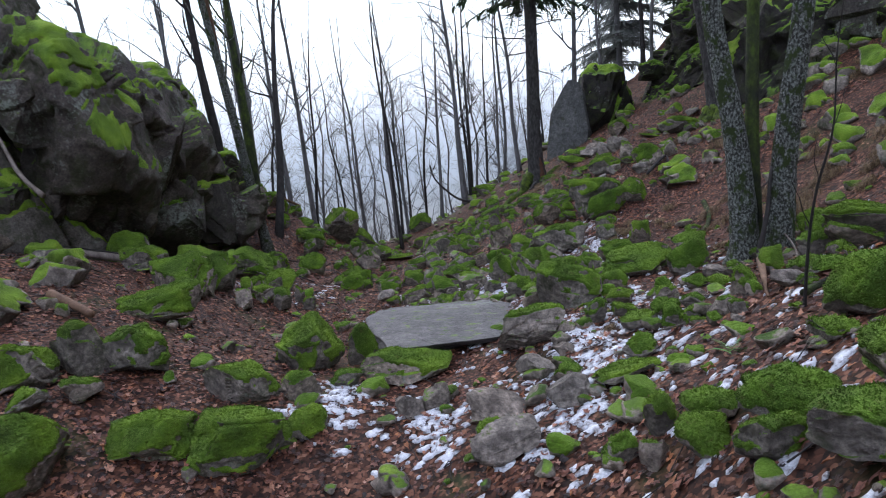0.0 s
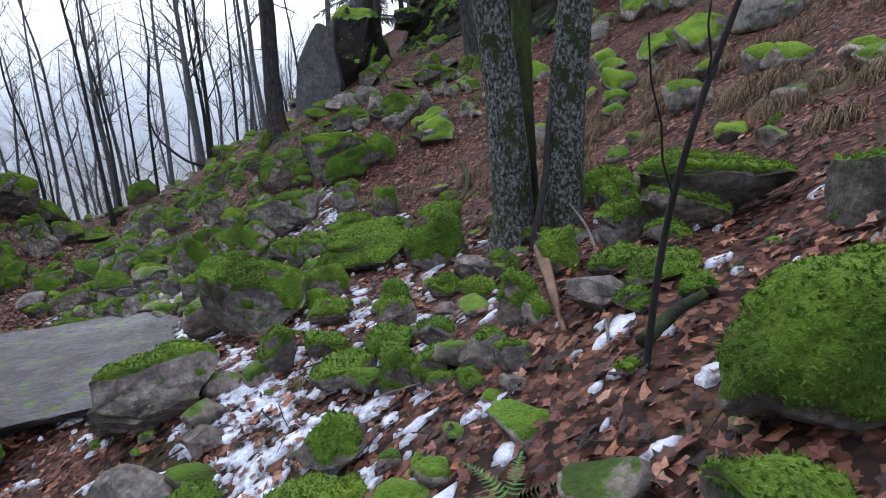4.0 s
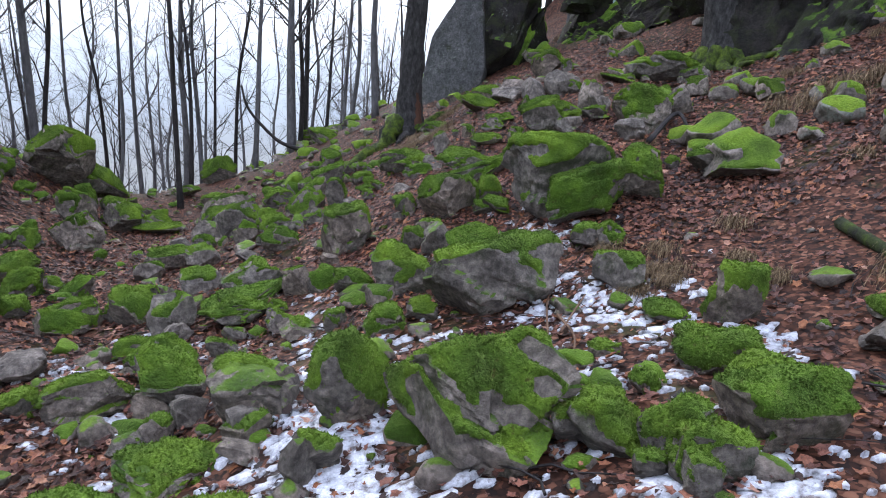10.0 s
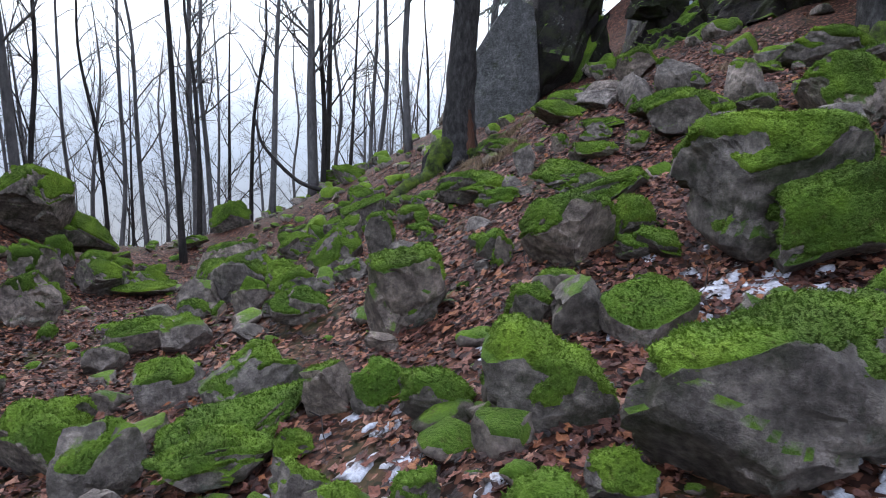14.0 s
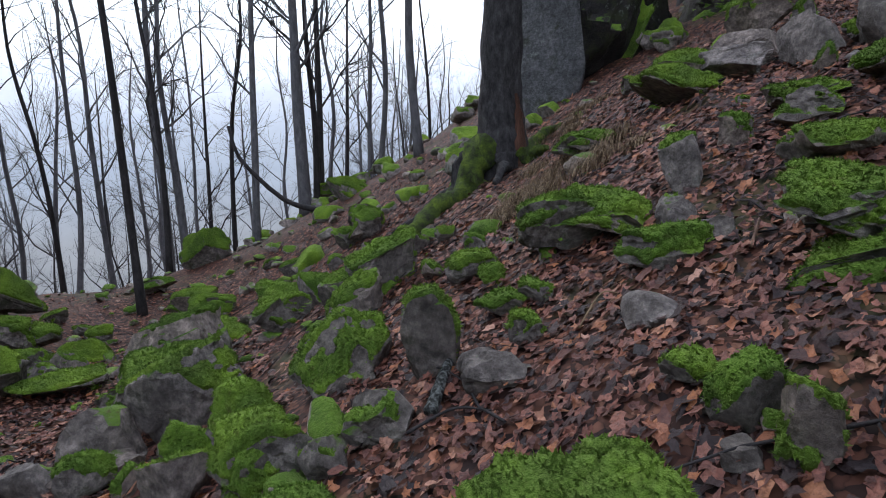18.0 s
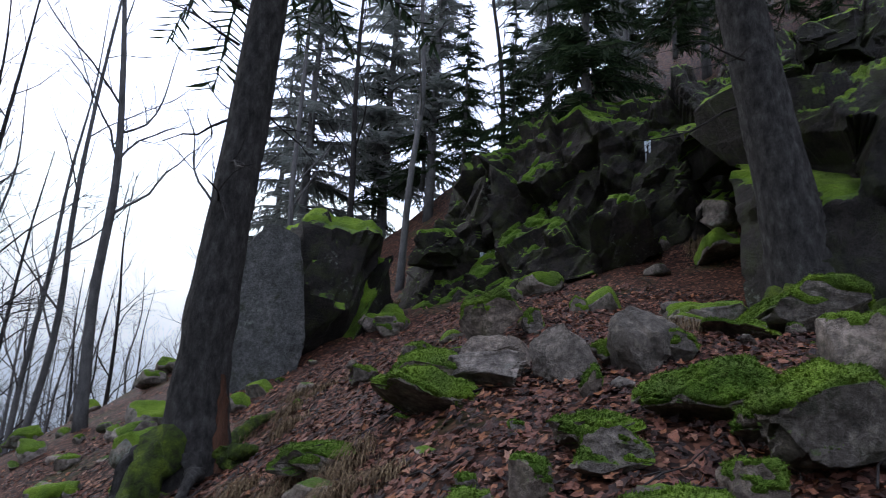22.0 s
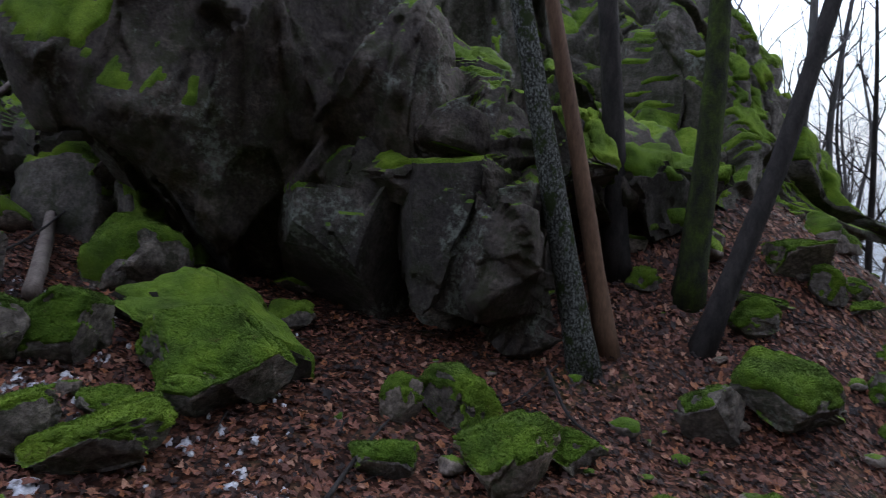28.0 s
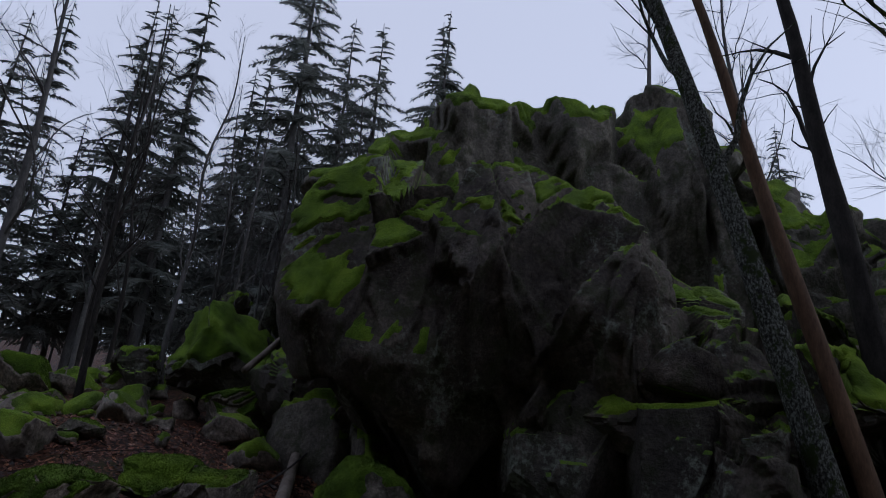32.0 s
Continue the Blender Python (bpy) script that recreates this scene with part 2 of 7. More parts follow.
def litter_material():
    """Leaf-sized flakes of many browns over dark soil."""
    m, n, l, b = nodes_of("litter_soil", 0.75, 0.15)
    tc, vo, wob = n.new("ShaderNodeTexCoord"), n.new("ShaderNodeTexVoronoi"), noise_tex(n, l, 9, 3, 0.6)
    vo.inputs["Scale"].default_value = 27
    off = mix(n, l, 0.10, (0, 0, 0), wob.outputs["Color"], "ADD")
    vadd = n.new("ShaderNodeVectorMath")
    l.new(tc.outputs["Object"], vadd.inputs[0])
    l.new(off, vadd.inputs[1])
    l.new(vadd.outputs[0], vo.inputs["Vector"])
    sep = n.new("ShaderNodeSeparateColor")
    l.new(vo.outputs["Color"], sep.inputs[0])
    r = ramp(n, [(0.0, (0.010, 0.006, 0.005)), (0.35, (0.038, 0.016, 0.010)), (0.65, (0.085, 0.034, 0.020)), (0.9, (0.15, 0.066, 0.040)), (1.0, (0.22, 0.11, 0.07))])
    l.new(sep.outputs[0], r.inputs[0])
    gap = ramp(n, [(0.0, (1, 1, 1)), (0.6, (0.75, 0.75, 0.75)), (0.95, (0.15, 0.15, 0.15))])
    l.new(vo.outputs["Distance"], gap.inputs[0])
    col = mix(n, l, 1.0, r.outputs[0], gap.outputs[0], "MULTIPLY")
    patch = ramp(n, [(0.55, (0, 0, 0)), (0.68, (0.7, 0.7, 0.7))])
    l.new(noise_tex(n, l, 0.9, 6, 0.65).outputs[0], patch.inputs[0])
    col = mix(n, l, patch.outputs[0], col, (0.03, 0.04, 0.012))
    l.new(col, b.inputs["Base Color"])
    bump(n, l, b, sep.outputs[1], 0.8, 0.04)
    return m


M_SOIL = litter_material()
M_BARK_LICHEN = plain("lichened_bark", [(0.32, (0.016, 0.016, 0.014)), (0.45, (0.05, 0.052, 0.045)), (0.53, (0.17, 0.185, 0.165)), (0.64, (0.36, 0.39, 0.355))], 46, 0.9, 1.0, 0.05, (1, 1, 0.7), wear=((0.036, 0.058, 0.012), 7.0, 0.52))
M_BARK_SPRUCE = plain("spruce_bark", [(0.32, (0.013, 0.012, 0.012)), (0.52, (0.042, 0.04, 0.038)), (0.72, (0.09, 0.088, 0.085))], 14, 0.95, 1.0, 0.025, (1, 1, 0.45))
M_BARK_DARK = plain("dark_bark", [(0.3, (0.012, 0.011, 0.011)), (0.7, (0.045, 0.04, 0.038))], 9, 0.9, 0.6, 0.01, (1, 1, 0.4))
# grey bark, lightened in colour so that distant trunks look misty
M_BARK_MISTED = plain("grey_bark_misted", [(0.3, (0.06, 0.06, 0.062)), (0.7, (0.15, 0.147, 0.146))], 9, 0.9, 0.5, 0.01, (1, 1, 0.4))
M_BARK_RED = plain("barkless_reddish_wood", [(0.3, (0.07, 0.04, 0.026)), (0.7, (0.19, 0.115, 0.072))], 6, 0.75, 0.4, 0.01, (1, 1, 0.25))
M_BARK_MOSS = plain("mossy_bark", [(0.35, (0.015, 0.015, 0.013)), (0.5, (0.028, 0.038, 0.012)), (0.7, (0.055, 0.09, 0.01))], 6, 0.95, 1.0, 0.02, (1, 1, 0.6))
M_WOOD_PALE = plain("weathered_wood", [(0.3, (0.09, 0.07, 0.058)), (0.7, (0.22, 0.19, 0.165))], 8, 0.8, 0.5, 0.01, (1, 1, 0.15))
M_ROOT_MOSS = plain("mossy_root_bark", [(0.32, (0.018, 0.018, 0.012)), (0.48, (0.045, 0.07, 0.012)), (0.7, (0.115, 0.165, 0.016))], 9, 0.95, 1.0, 0.03)
M_SCAR = plain("torn_orange_wood", [(0.3, (0.025, 0.011, 0.007)), (0.7, (0.10, 0.045, 0.025))], 9, 0.75, 0.8, 0.02, (1, 1, 0.12))
M_ICE = plain("ice", [(0.3, (0.35, 0.42, 0.46)), (0.7, (0.6, 0.66, 0.7))], 6, 0.2, 0.4, 0.02, (1, 1, 0.3), 0.5)

# ---- shape helpers ----
rng = np.random.default_rng(7)


def mesh_of(name, verts, faces, smooth=True, crisp=0.0):
    me = bpy.data.meshes.new(name)
    me.from_pydata([tuple(v) for v in np.asarray(verts).tolist()], [], [list(f) for f in faces])
    if smooth:
        me.polygons.foreach_set("use_smooth", [True] * len(me.polygons))
    me.update()
    if crisp:
        me.set_sharp_from_angle(angle=crisp)
    return me


def thing(name, me, material, label="", category="", group="", kind=""):
    ob = new(name, me)
    me.materials.append(material)
    return tagged(ob, label, category, group, kind)


def child(name, me, material, parent, label=""):
    ob = new(name, me)
    if not me.materials:
        me.materials.append(material)
    ob.parent = parent
    return tagged(ob, label)


def root(name, x, y, z, label, category, group=""):
    ob = new(name)
    ob.empty_display_size = 0.1
    ob.location = (x, y, z)
    return tagged(ob, label, category, group)


COEF = [-1.227, 2.6981, -0.3927, 3.1009, 0.2101, 1.0323, -0.6079, -0.015, 0.6978, -0.4467, -0.5671, -0.6614, -0.4122, -0.5232, 0.9321, 2.0773, 1.3044, 0.6523, -0.3861]
MOUNDS = ((-7.2, 22.8, 3.0), (-6, 10.5, 3.5), (5.2, 20.0, 3.2), (4.2, 11.6, 2.6))


SWELLS = [[0.03, 0.26, 0.51, 0.3, 0.04], [-0.37, -0.98, 0.09, 0.61, -0.01], [0.63, -0.01, 0.06, -0.04, -0.07], [-0.46, -0.31, 0.44, -0.13, 0.06], [0.14, -0.28, 0.06, -0.03, -0.13], [0.1, -0.44, 0.23, 0.15, 0.08], [-0.08, -0.37, 0.04, -0.19, -0.05], [0.08, -0.89, -0.07, 0.04, 0.0]]


def ground(x, y):
    """Height of the ground: a gully with a steep bank uphill, a knoll, and the drop into the valley."""
    x, y = np.asarray(x, float), np.asarray(y, float)
    xe, ye = np.clip(x, -11, 12), np.clip(y, -6, 31)
    u, v = (xe - 2) / 10, (ye - 14) / 14
    terms = [u * 0 + 1, u, v, u * u, u * v, v * v, u**3, u * u * v, u * v * v, v**3, u**4, u * u * v * v, v**4, u**3 * v, u * v**3]
    terms += [np.exp(-((x - a) ** 2 + (y - b) ** 2) / r**2) for a, b, r in MOUNDS]
    h = sum(c * t for c, t in zip(COEF, terms))
    h = h + 0.42 * np.clip(x - 12, 0, 60) + 0.5 * np.clip(x - 9.5, 0, 60) + 0.12 * np.clip(-11 - x, 0, 60) - 0.5 * np.clip(y - 31, 0, 80) + 0.12 * np.clip(-6 - y, 0, 60)
    h = h + 0.05 * np.sin(2.3 * x + 0.7 * y) * np.sin(1.9 * y - 0.5 * x) + 0.025 * np.sin(6.1 * x + 2.0) * np.sin(5.3 * y + 1.0)
    h = h + 1.2 * np.exp(-((x + 14) ** 2 + (y - 7.5) ** 2) / 4.5**2) + 1.6 * np.exp(-((x + 9.8) ** 2 + (y - 20.8) ** 2) / 2.2**2) + 0.55 * np.exp(-((x + 7.7) ** 2 + (y - 20.2) ** 2) / 1.5**2)
    h = h - 0.6 * np.exp(-((x - 7.9) ** 2 + (y - 18.7) ** 2) / 1.8**2)
    for row, b in zip(SWELLS, (0, 3.5, 7, 10.5, 14, 17.5, 21, 24.5)):
        for c, a in zip(row, (-3.5, -1, 1.5, 4, 6.5)):
            h = h + c * np.exp(-((x - a) ** 2 + (y - b) ** 2) / 9.0)
    return np.maximum(h, -46.0)


def gz(x, y):
    return float(ground(x, y))


SPHERES = {}


def sphere(level):
    if level not in SPHERES:
        bm = bmesh.new()
        bmesh.ops.create_icosphere(bm, subdivisions=level, radius=1.0)
        SPHERES[level] = (np.array([v.co for v in bm.verts]), np.array([[v.index for v in f.verts] for f in bm.faces]))
        bm.free()
    return SPHERES[level]


def waves(p, r, count, low, high, power=1.0):
    """Smooth noise: a sum of sine waves in random directions."""
    out = np.zeros(len(p))
    for _ in range(count):
        k = low * (high / low) ** r.random()
        d = r.normal(size=3)
        d *= k / np.linalg.norm(d)
        out += np.sin(p @ d + r.random() * 6.28) * (low / k) ** power
    return out / math.sqrt(count)


def stone_shape(r, w, d, h, level=3, cuts=11, boxy=0.35, rough=0.05, planes=(), cells=9, step=0.05):
    """An angular, broken stone: a boxy ball cut by planes, split into facets that step in and out, then worn."""
    v, f = sphere(level)
    p = v / np.maximum(np.abs(v).max(1, keepdims=True), 1e-6) ** boxy
    for _ in range(cuts):
        n = r.normal(size=3) * (1, 1, 0.9)
        n /= np.linalg.norm(n)
        o = 0.52 + 0.4 * r.random()
        p = p - np.maximum(p @ n - o, 0)[:, None] * n
    for n, o in planes:
        n = np.array(n) / np.linalg.norm(n)
        p = p - np.maximum(p @ n - o, 0)[:, None] * n
    lo, hi = p.min(0), p.max(0)
    p = (p - (lo + hi) / 2) / (hi - lo)
    for count, much in ((cells, step), (cells * 5, step * 0.45)):
        sites = r.normal(size=(count, 3))
        sites /= np.linalg.norm(sites, axis=1, keepdims=True)
        bent = v + 0.10 * np.stack([waves(v, r, 6, 3, 10) for _ in range(3)], -1)
        near = (bent @ sites.T).argmax(1)
        offs, lean = r.normal(size=count) * much, r.normal(size=(count, 3)) * much * 1.6
        p = p * (1 + offs[near] + ((v - sites[near]) * lean[near]).sum(1))[:, None]
    p = p * (1 + rough * (0.6 * waves(p, r, 10, 6, 18) + 0.5 * waves(p, r, 12, 18, 60)))[:, None]
    return p * (w, d, h), f


def turned(p, rx, ry, rz):
    return p @ np.array(Euler((radians(rx), radians(ry), radians(rz))).to_matrix()).T


def normals_of(p, f):
    fn = np.cross(p[f[:, 1]] - p[f[:, 0]], p[f[:, 2]] - p[f[:, 0]])
    vn = np.zeros_like(p)
    for k in range(3):
        np.add.at(vn, f[:, k], fn)
    return vn / np.maximum(np.linalg.norm(vn, axis=1, keepdims=True), 1e-9), fn / np.maximum(np.linalg.norm(fn, axis=1, keepdims=True), 1e-9)


def moss_shell(r, p, f, cover, thick, fuzz=0):
    """The cushion of moss on what looks up, with an uneven, tucked-in edge and short upright shoots."""
    vn, fn = normals_of(p, f)
    size = np.ptp(p, axis=0).max()
    q = p / size
    edge = 0.98 - 1.28 * cover + 0.26 * waves(q, r, 8, 4, 11) + 0.16 * waves(q, r, 8, 14, 40)
    want = vn[:, 2] > edge
    keep = want[f].all(1)
    if keep.sum() < 12:
        return None
    g = f[keep]
    used, inv = np.unique(g, return_inverse=True)
    g = inv.reshape(g.shape)
    count = np.bincount(f.ravel(), minlength=len(p))[used]
    inner = np.bincount(g.ravel(), minlength=len(used)) == count
    lift = np.where(inner, thick * (0.8 + 0.4 * waves(q[used], r, 10, 10, 26) + 0.3 * waves(q[used], r, 12, 26, 70)), -0.25 * thick)
    s = p[used] + vn[used] * lift[:, None]
    if not fuzz:
        return s, g.tolist()
    c = s[g].mean(1)
    area = np.linalg.norm(np.cross(s[g[:, 1]] - s[g[:, 0]], s[g[:, 2]] - s[g[:, 0]]), axis=1) / 2
    total = int(min(fuzz * area.sum(), 7000))
    pick = r.choice(len(g), total, p=area / area.sum())
    w = r.dirichlet((1, 1, 1), total)
    o = (s[g[pick]] * w[:, :, None]).sum(1)
    n = fn[keep][pick] + r.normal(size=(total, 3)) * 0.45
    n /= np.linalg.norm(n, axis=1, keepdims=True)
    side = np.cross(n, r.normal(size=(total, 3)))
    side /= np.linalg.norm(side, axis=1, keepdims=True)
    ln = r.uniform(0.010, 0.022, total)[:, None]
    tri = np.stack([o - side * ln * 0.35 - n * 0.004, o + side * ln * 0.35 - n * 0.004, o + n * ln], 1).reshape(-1, 3)
    more = np.arange(total * 3).reshape(-1, 3) + len(s)
    return np.concatenate([s, tri]), g.tolist() + more.tolist()


ROCKS = [0]


def rock(x, y, w, d, h, turn, moss, z=None, tilt=None, name="boulder", planes=(), label="", level=None, cuts=11, boxy=0.35, sink=0.22):
    """One stone on the ground, with its moss as a part."""
    ROCKS[0] += 1
    r = np.random.default_rng(1000 + ROCKS[0])
    level = level or (6 if w > 1.15 else 5 if w > 0.5 and x * x < 36 else 4)
    p, f = stone_shape(r, w * 1.02, d, h * 1.1, level, cuts, boxy, 0.03, planes)
    tilt = tilt or (r.uniform(-16, 16), r.uniform(-16, 16))
    p = turned(p, tilt[0], tilt[1], turn + r.uniform(-14, 14))
    base = gz(x, y) if z is None else z
    p = p - (0, 0, p[:, 2].min())
    size = "large" if w > 0.9 else "small" if w < 0.35 else "middling"
    look_of = "bare grey" if moss < 0.15 else "partly mossy grey" if moss < 0.65 else "thickly moss-covered"
    ob = thing(name, mesh_of(name, p, f, True, 0.5), M_ROCK[0 if moss < 0.15 else 1 if moss < 0.65 else 2],
               label or f"{size} {look_of} angular stone half sunk in leaf litter", "boulder" if w > 0.5 else "stone", "stones of the slope")
    ob.location = (x, y, base - sink * h)
    if moss > 0.15:
        s = moss_shell(r, p, f, moss * r.uniform(0.68, 0.98), 0.010 + 0.022 * min(w, 1.0), 5000)
        if s:
            tagged(child("moss", mesh_of("moss", *s), M_MOSS, ob, "bright green cushion moss"), kind="stuff")
    return ob


def tube(points, radii, sides=8, cap=True, wobble=0.0, r=rng):
    """A tapered tube along points, as verts and faces."""
    pts = np.asarray(points, float)
    tan = np.gradient(pts, axis=0)
    tan /= np.maximum(np.linalg.norm(tan, axis=1, keepdims=True), 1e-9)
    ref = np.array([0.31, 0.95, 0.05]) if abs(tan[0][2]) > 0.7 else np.array([0.05, 0.1, 0.99])
    verts, faces = [], []
    ang = np.arange(sides) * 2 * math.pi / sides
    for i, (c, t, rad) in enumerate(zip(pts, tan, radii)):
        s = np.cross(t, ref)
        s /= np.linalg.norm(s)
        q = np.cross(s, t)
        rr = rad * (1 + wobble * r.normal(size=sides))
        verts.append(c + np.cos(ang)[:, None] * s * rr[:, None] + np.sin(ang)[:, None] * q * rr[:, None])
        if i:
            for k in range(sides):
                a, b = (i - 1) * sides + k, (i - 1) * sides + (k + 1) % sides
                faces.append((a, b, b + sides, a + sides))
    if cap:
        faces.append(tuple(range(sides))[::-1])
        faces.append(tuple(range((len(pts) - 1) * sides, len(pts) * sides)))
    return np.concatenate(verts), faces


class Heap:
    """Collects verts and faces into one mesh."""

    def __init__(self):
        self.v, self.f, self.n = [], [], 0

    def add(self, v, f):
        v = np.asarray(v, float)
        self.v.append(v)
        self.f += [tuple(int(i) + self.n for i in q) for q in f]
        self.n += len(v)

    def mesh(self, name, smooth=True, crisp=0.0):
        return mesh_of(name, np.concatenate(self.v), self.f, smooth, crisp)


def spline(ctrl, count):
    """Catmull-Rom points through ctrl."""
    c = np.asarray(ctrl, float)
    c = np.vstack([2 * c[0] - c[1], c, 2 * c[-1] - c[-2]])
    out = []
    for s in np.linspace(0, len(c) - 3 - 1e-6, count):
        i, t = int(s), s - int(s)
        a, b, d, e = c[i:i + 4]
        out.append(0.5 * (2 * b + (d - a) * t + (2 * a - 5 * b + 4 * d - e) * t * t + (3 * b - a - 3 * d + e) * t**3))
    return np.array(out)

# ---- ground: one sheet to the horizon ----
def spaced(lo, hi, step, far):
    mid = np.arange(lo, hi, step)
    out = [step]
    while sum(out) < far:
        out.append(out[-1] * 1.25)
    ext = np.cumsum(out)
    return np.concatenate([lo - ext[::-1], mid, hi + ext])


gx, gy = spaced(-13, 14, 0.14, 1500), spaced(-6, 34, 0.14, 1500)
GX, GY = np.meshgrid(gx, gy)
GZ = ground(GX, GY)
nx, ny = len(gx), len(gy)
idx = np.arange(nx * ny).reshape(ny, nx)
quads = np.stack([idx[:-1, :-1], idx[:-1, 1:], idx[1:, 1:], idx[1:, :-1]], -1).reshape(-1, 4)
thing("ground", mesh_of("ground", np.stack([GX, GY, GZ], -1).reshape(-1, 3), quads.tolist()), M_SOIL,
      "dark forest soil and leaf litter of a steep wooded slope", "ground", kind="structure")

# ---- glowing shell beyond the trees, haze of valley and hills painted by height ----
hv, hf = [], []
for i, a in enumerate(np.linspace(-100, 100, 81)):
    for j, z in enumerate((-60, -30, -22, -15, -8, 0, 8, 26)):
        rad = 88 + 1.5 * j
        hv.append((-math.sin(radians(a - 10)) * rad, math.cos(radians(a - 10)) * rad, z))
        if i and j:
            k = i * 8 + j
            hf.append((k - 9, k - 8, k, k - 1))
m_haze, n_, l_, b_ = nodes_of("glowing_mist", 1.0, 0.0)
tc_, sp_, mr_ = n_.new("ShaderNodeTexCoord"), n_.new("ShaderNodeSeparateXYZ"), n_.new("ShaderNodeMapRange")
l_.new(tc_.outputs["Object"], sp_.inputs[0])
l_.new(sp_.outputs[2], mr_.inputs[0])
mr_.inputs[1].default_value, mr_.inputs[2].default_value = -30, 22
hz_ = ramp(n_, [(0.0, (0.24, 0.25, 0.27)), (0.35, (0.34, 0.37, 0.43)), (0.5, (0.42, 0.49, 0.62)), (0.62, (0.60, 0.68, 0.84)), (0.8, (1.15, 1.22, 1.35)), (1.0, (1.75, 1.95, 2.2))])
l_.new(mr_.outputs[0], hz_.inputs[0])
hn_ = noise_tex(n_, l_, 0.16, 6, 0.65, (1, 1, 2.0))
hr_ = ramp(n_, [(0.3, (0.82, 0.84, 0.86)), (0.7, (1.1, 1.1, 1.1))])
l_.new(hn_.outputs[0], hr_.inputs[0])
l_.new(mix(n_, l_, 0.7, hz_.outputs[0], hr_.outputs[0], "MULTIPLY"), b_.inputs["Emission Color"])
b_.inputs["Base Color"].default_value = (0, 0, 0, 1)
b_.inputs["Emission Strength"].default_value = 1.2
thing("backdrop", mesh_of("backdrop", hv, hf), m_haze, "glowing backdrop painted as pale blue misty hills across the valley", "distance", kind="structure")

# ---- crags ----
def chunk(heap, mossy, seed, x, y, z, w, d, h, turn, tilt=(0, 0), cuts=13, boxy=0.5, cover=0.5, level=5, planes=(), rough=0.03, cells=26, step=0.06):
    r = np.random.default_rng(seed)
    p, f = stone_shape(r, w * 1.08, d, h * 1.08, level, cuts, boxy, rough, planes, cells, step)
    p = turned(p, tilt[0], tilt[1], turn) + (x, y, z)
    heap.add(p, f)
    if cover > 0:
        s = moss_shell(r, p, f, cover, 0.06)
        if s:
            mossy.add(*s)


def crag(name, pieces, material, label, category="cliff"):
    """A cliff of several fitted blocks: each block a part with its moss."""
    top = root(name, 0, 0, 0, label, category)
    for i, kw in enumerate(pieces):
        heap, mossy = Heap(), Heap()
        chunk(heap, mossy, 50 + 7 * i + len(name), **kw)
        block = child("block", heap.mesh("block", True, 0.45), material, top)
        if mossy.n:
            tagged(child("moss", mossy.mesh("moss"), M_MOSS, block, "green moss mat"), kind="stuff")
    return top


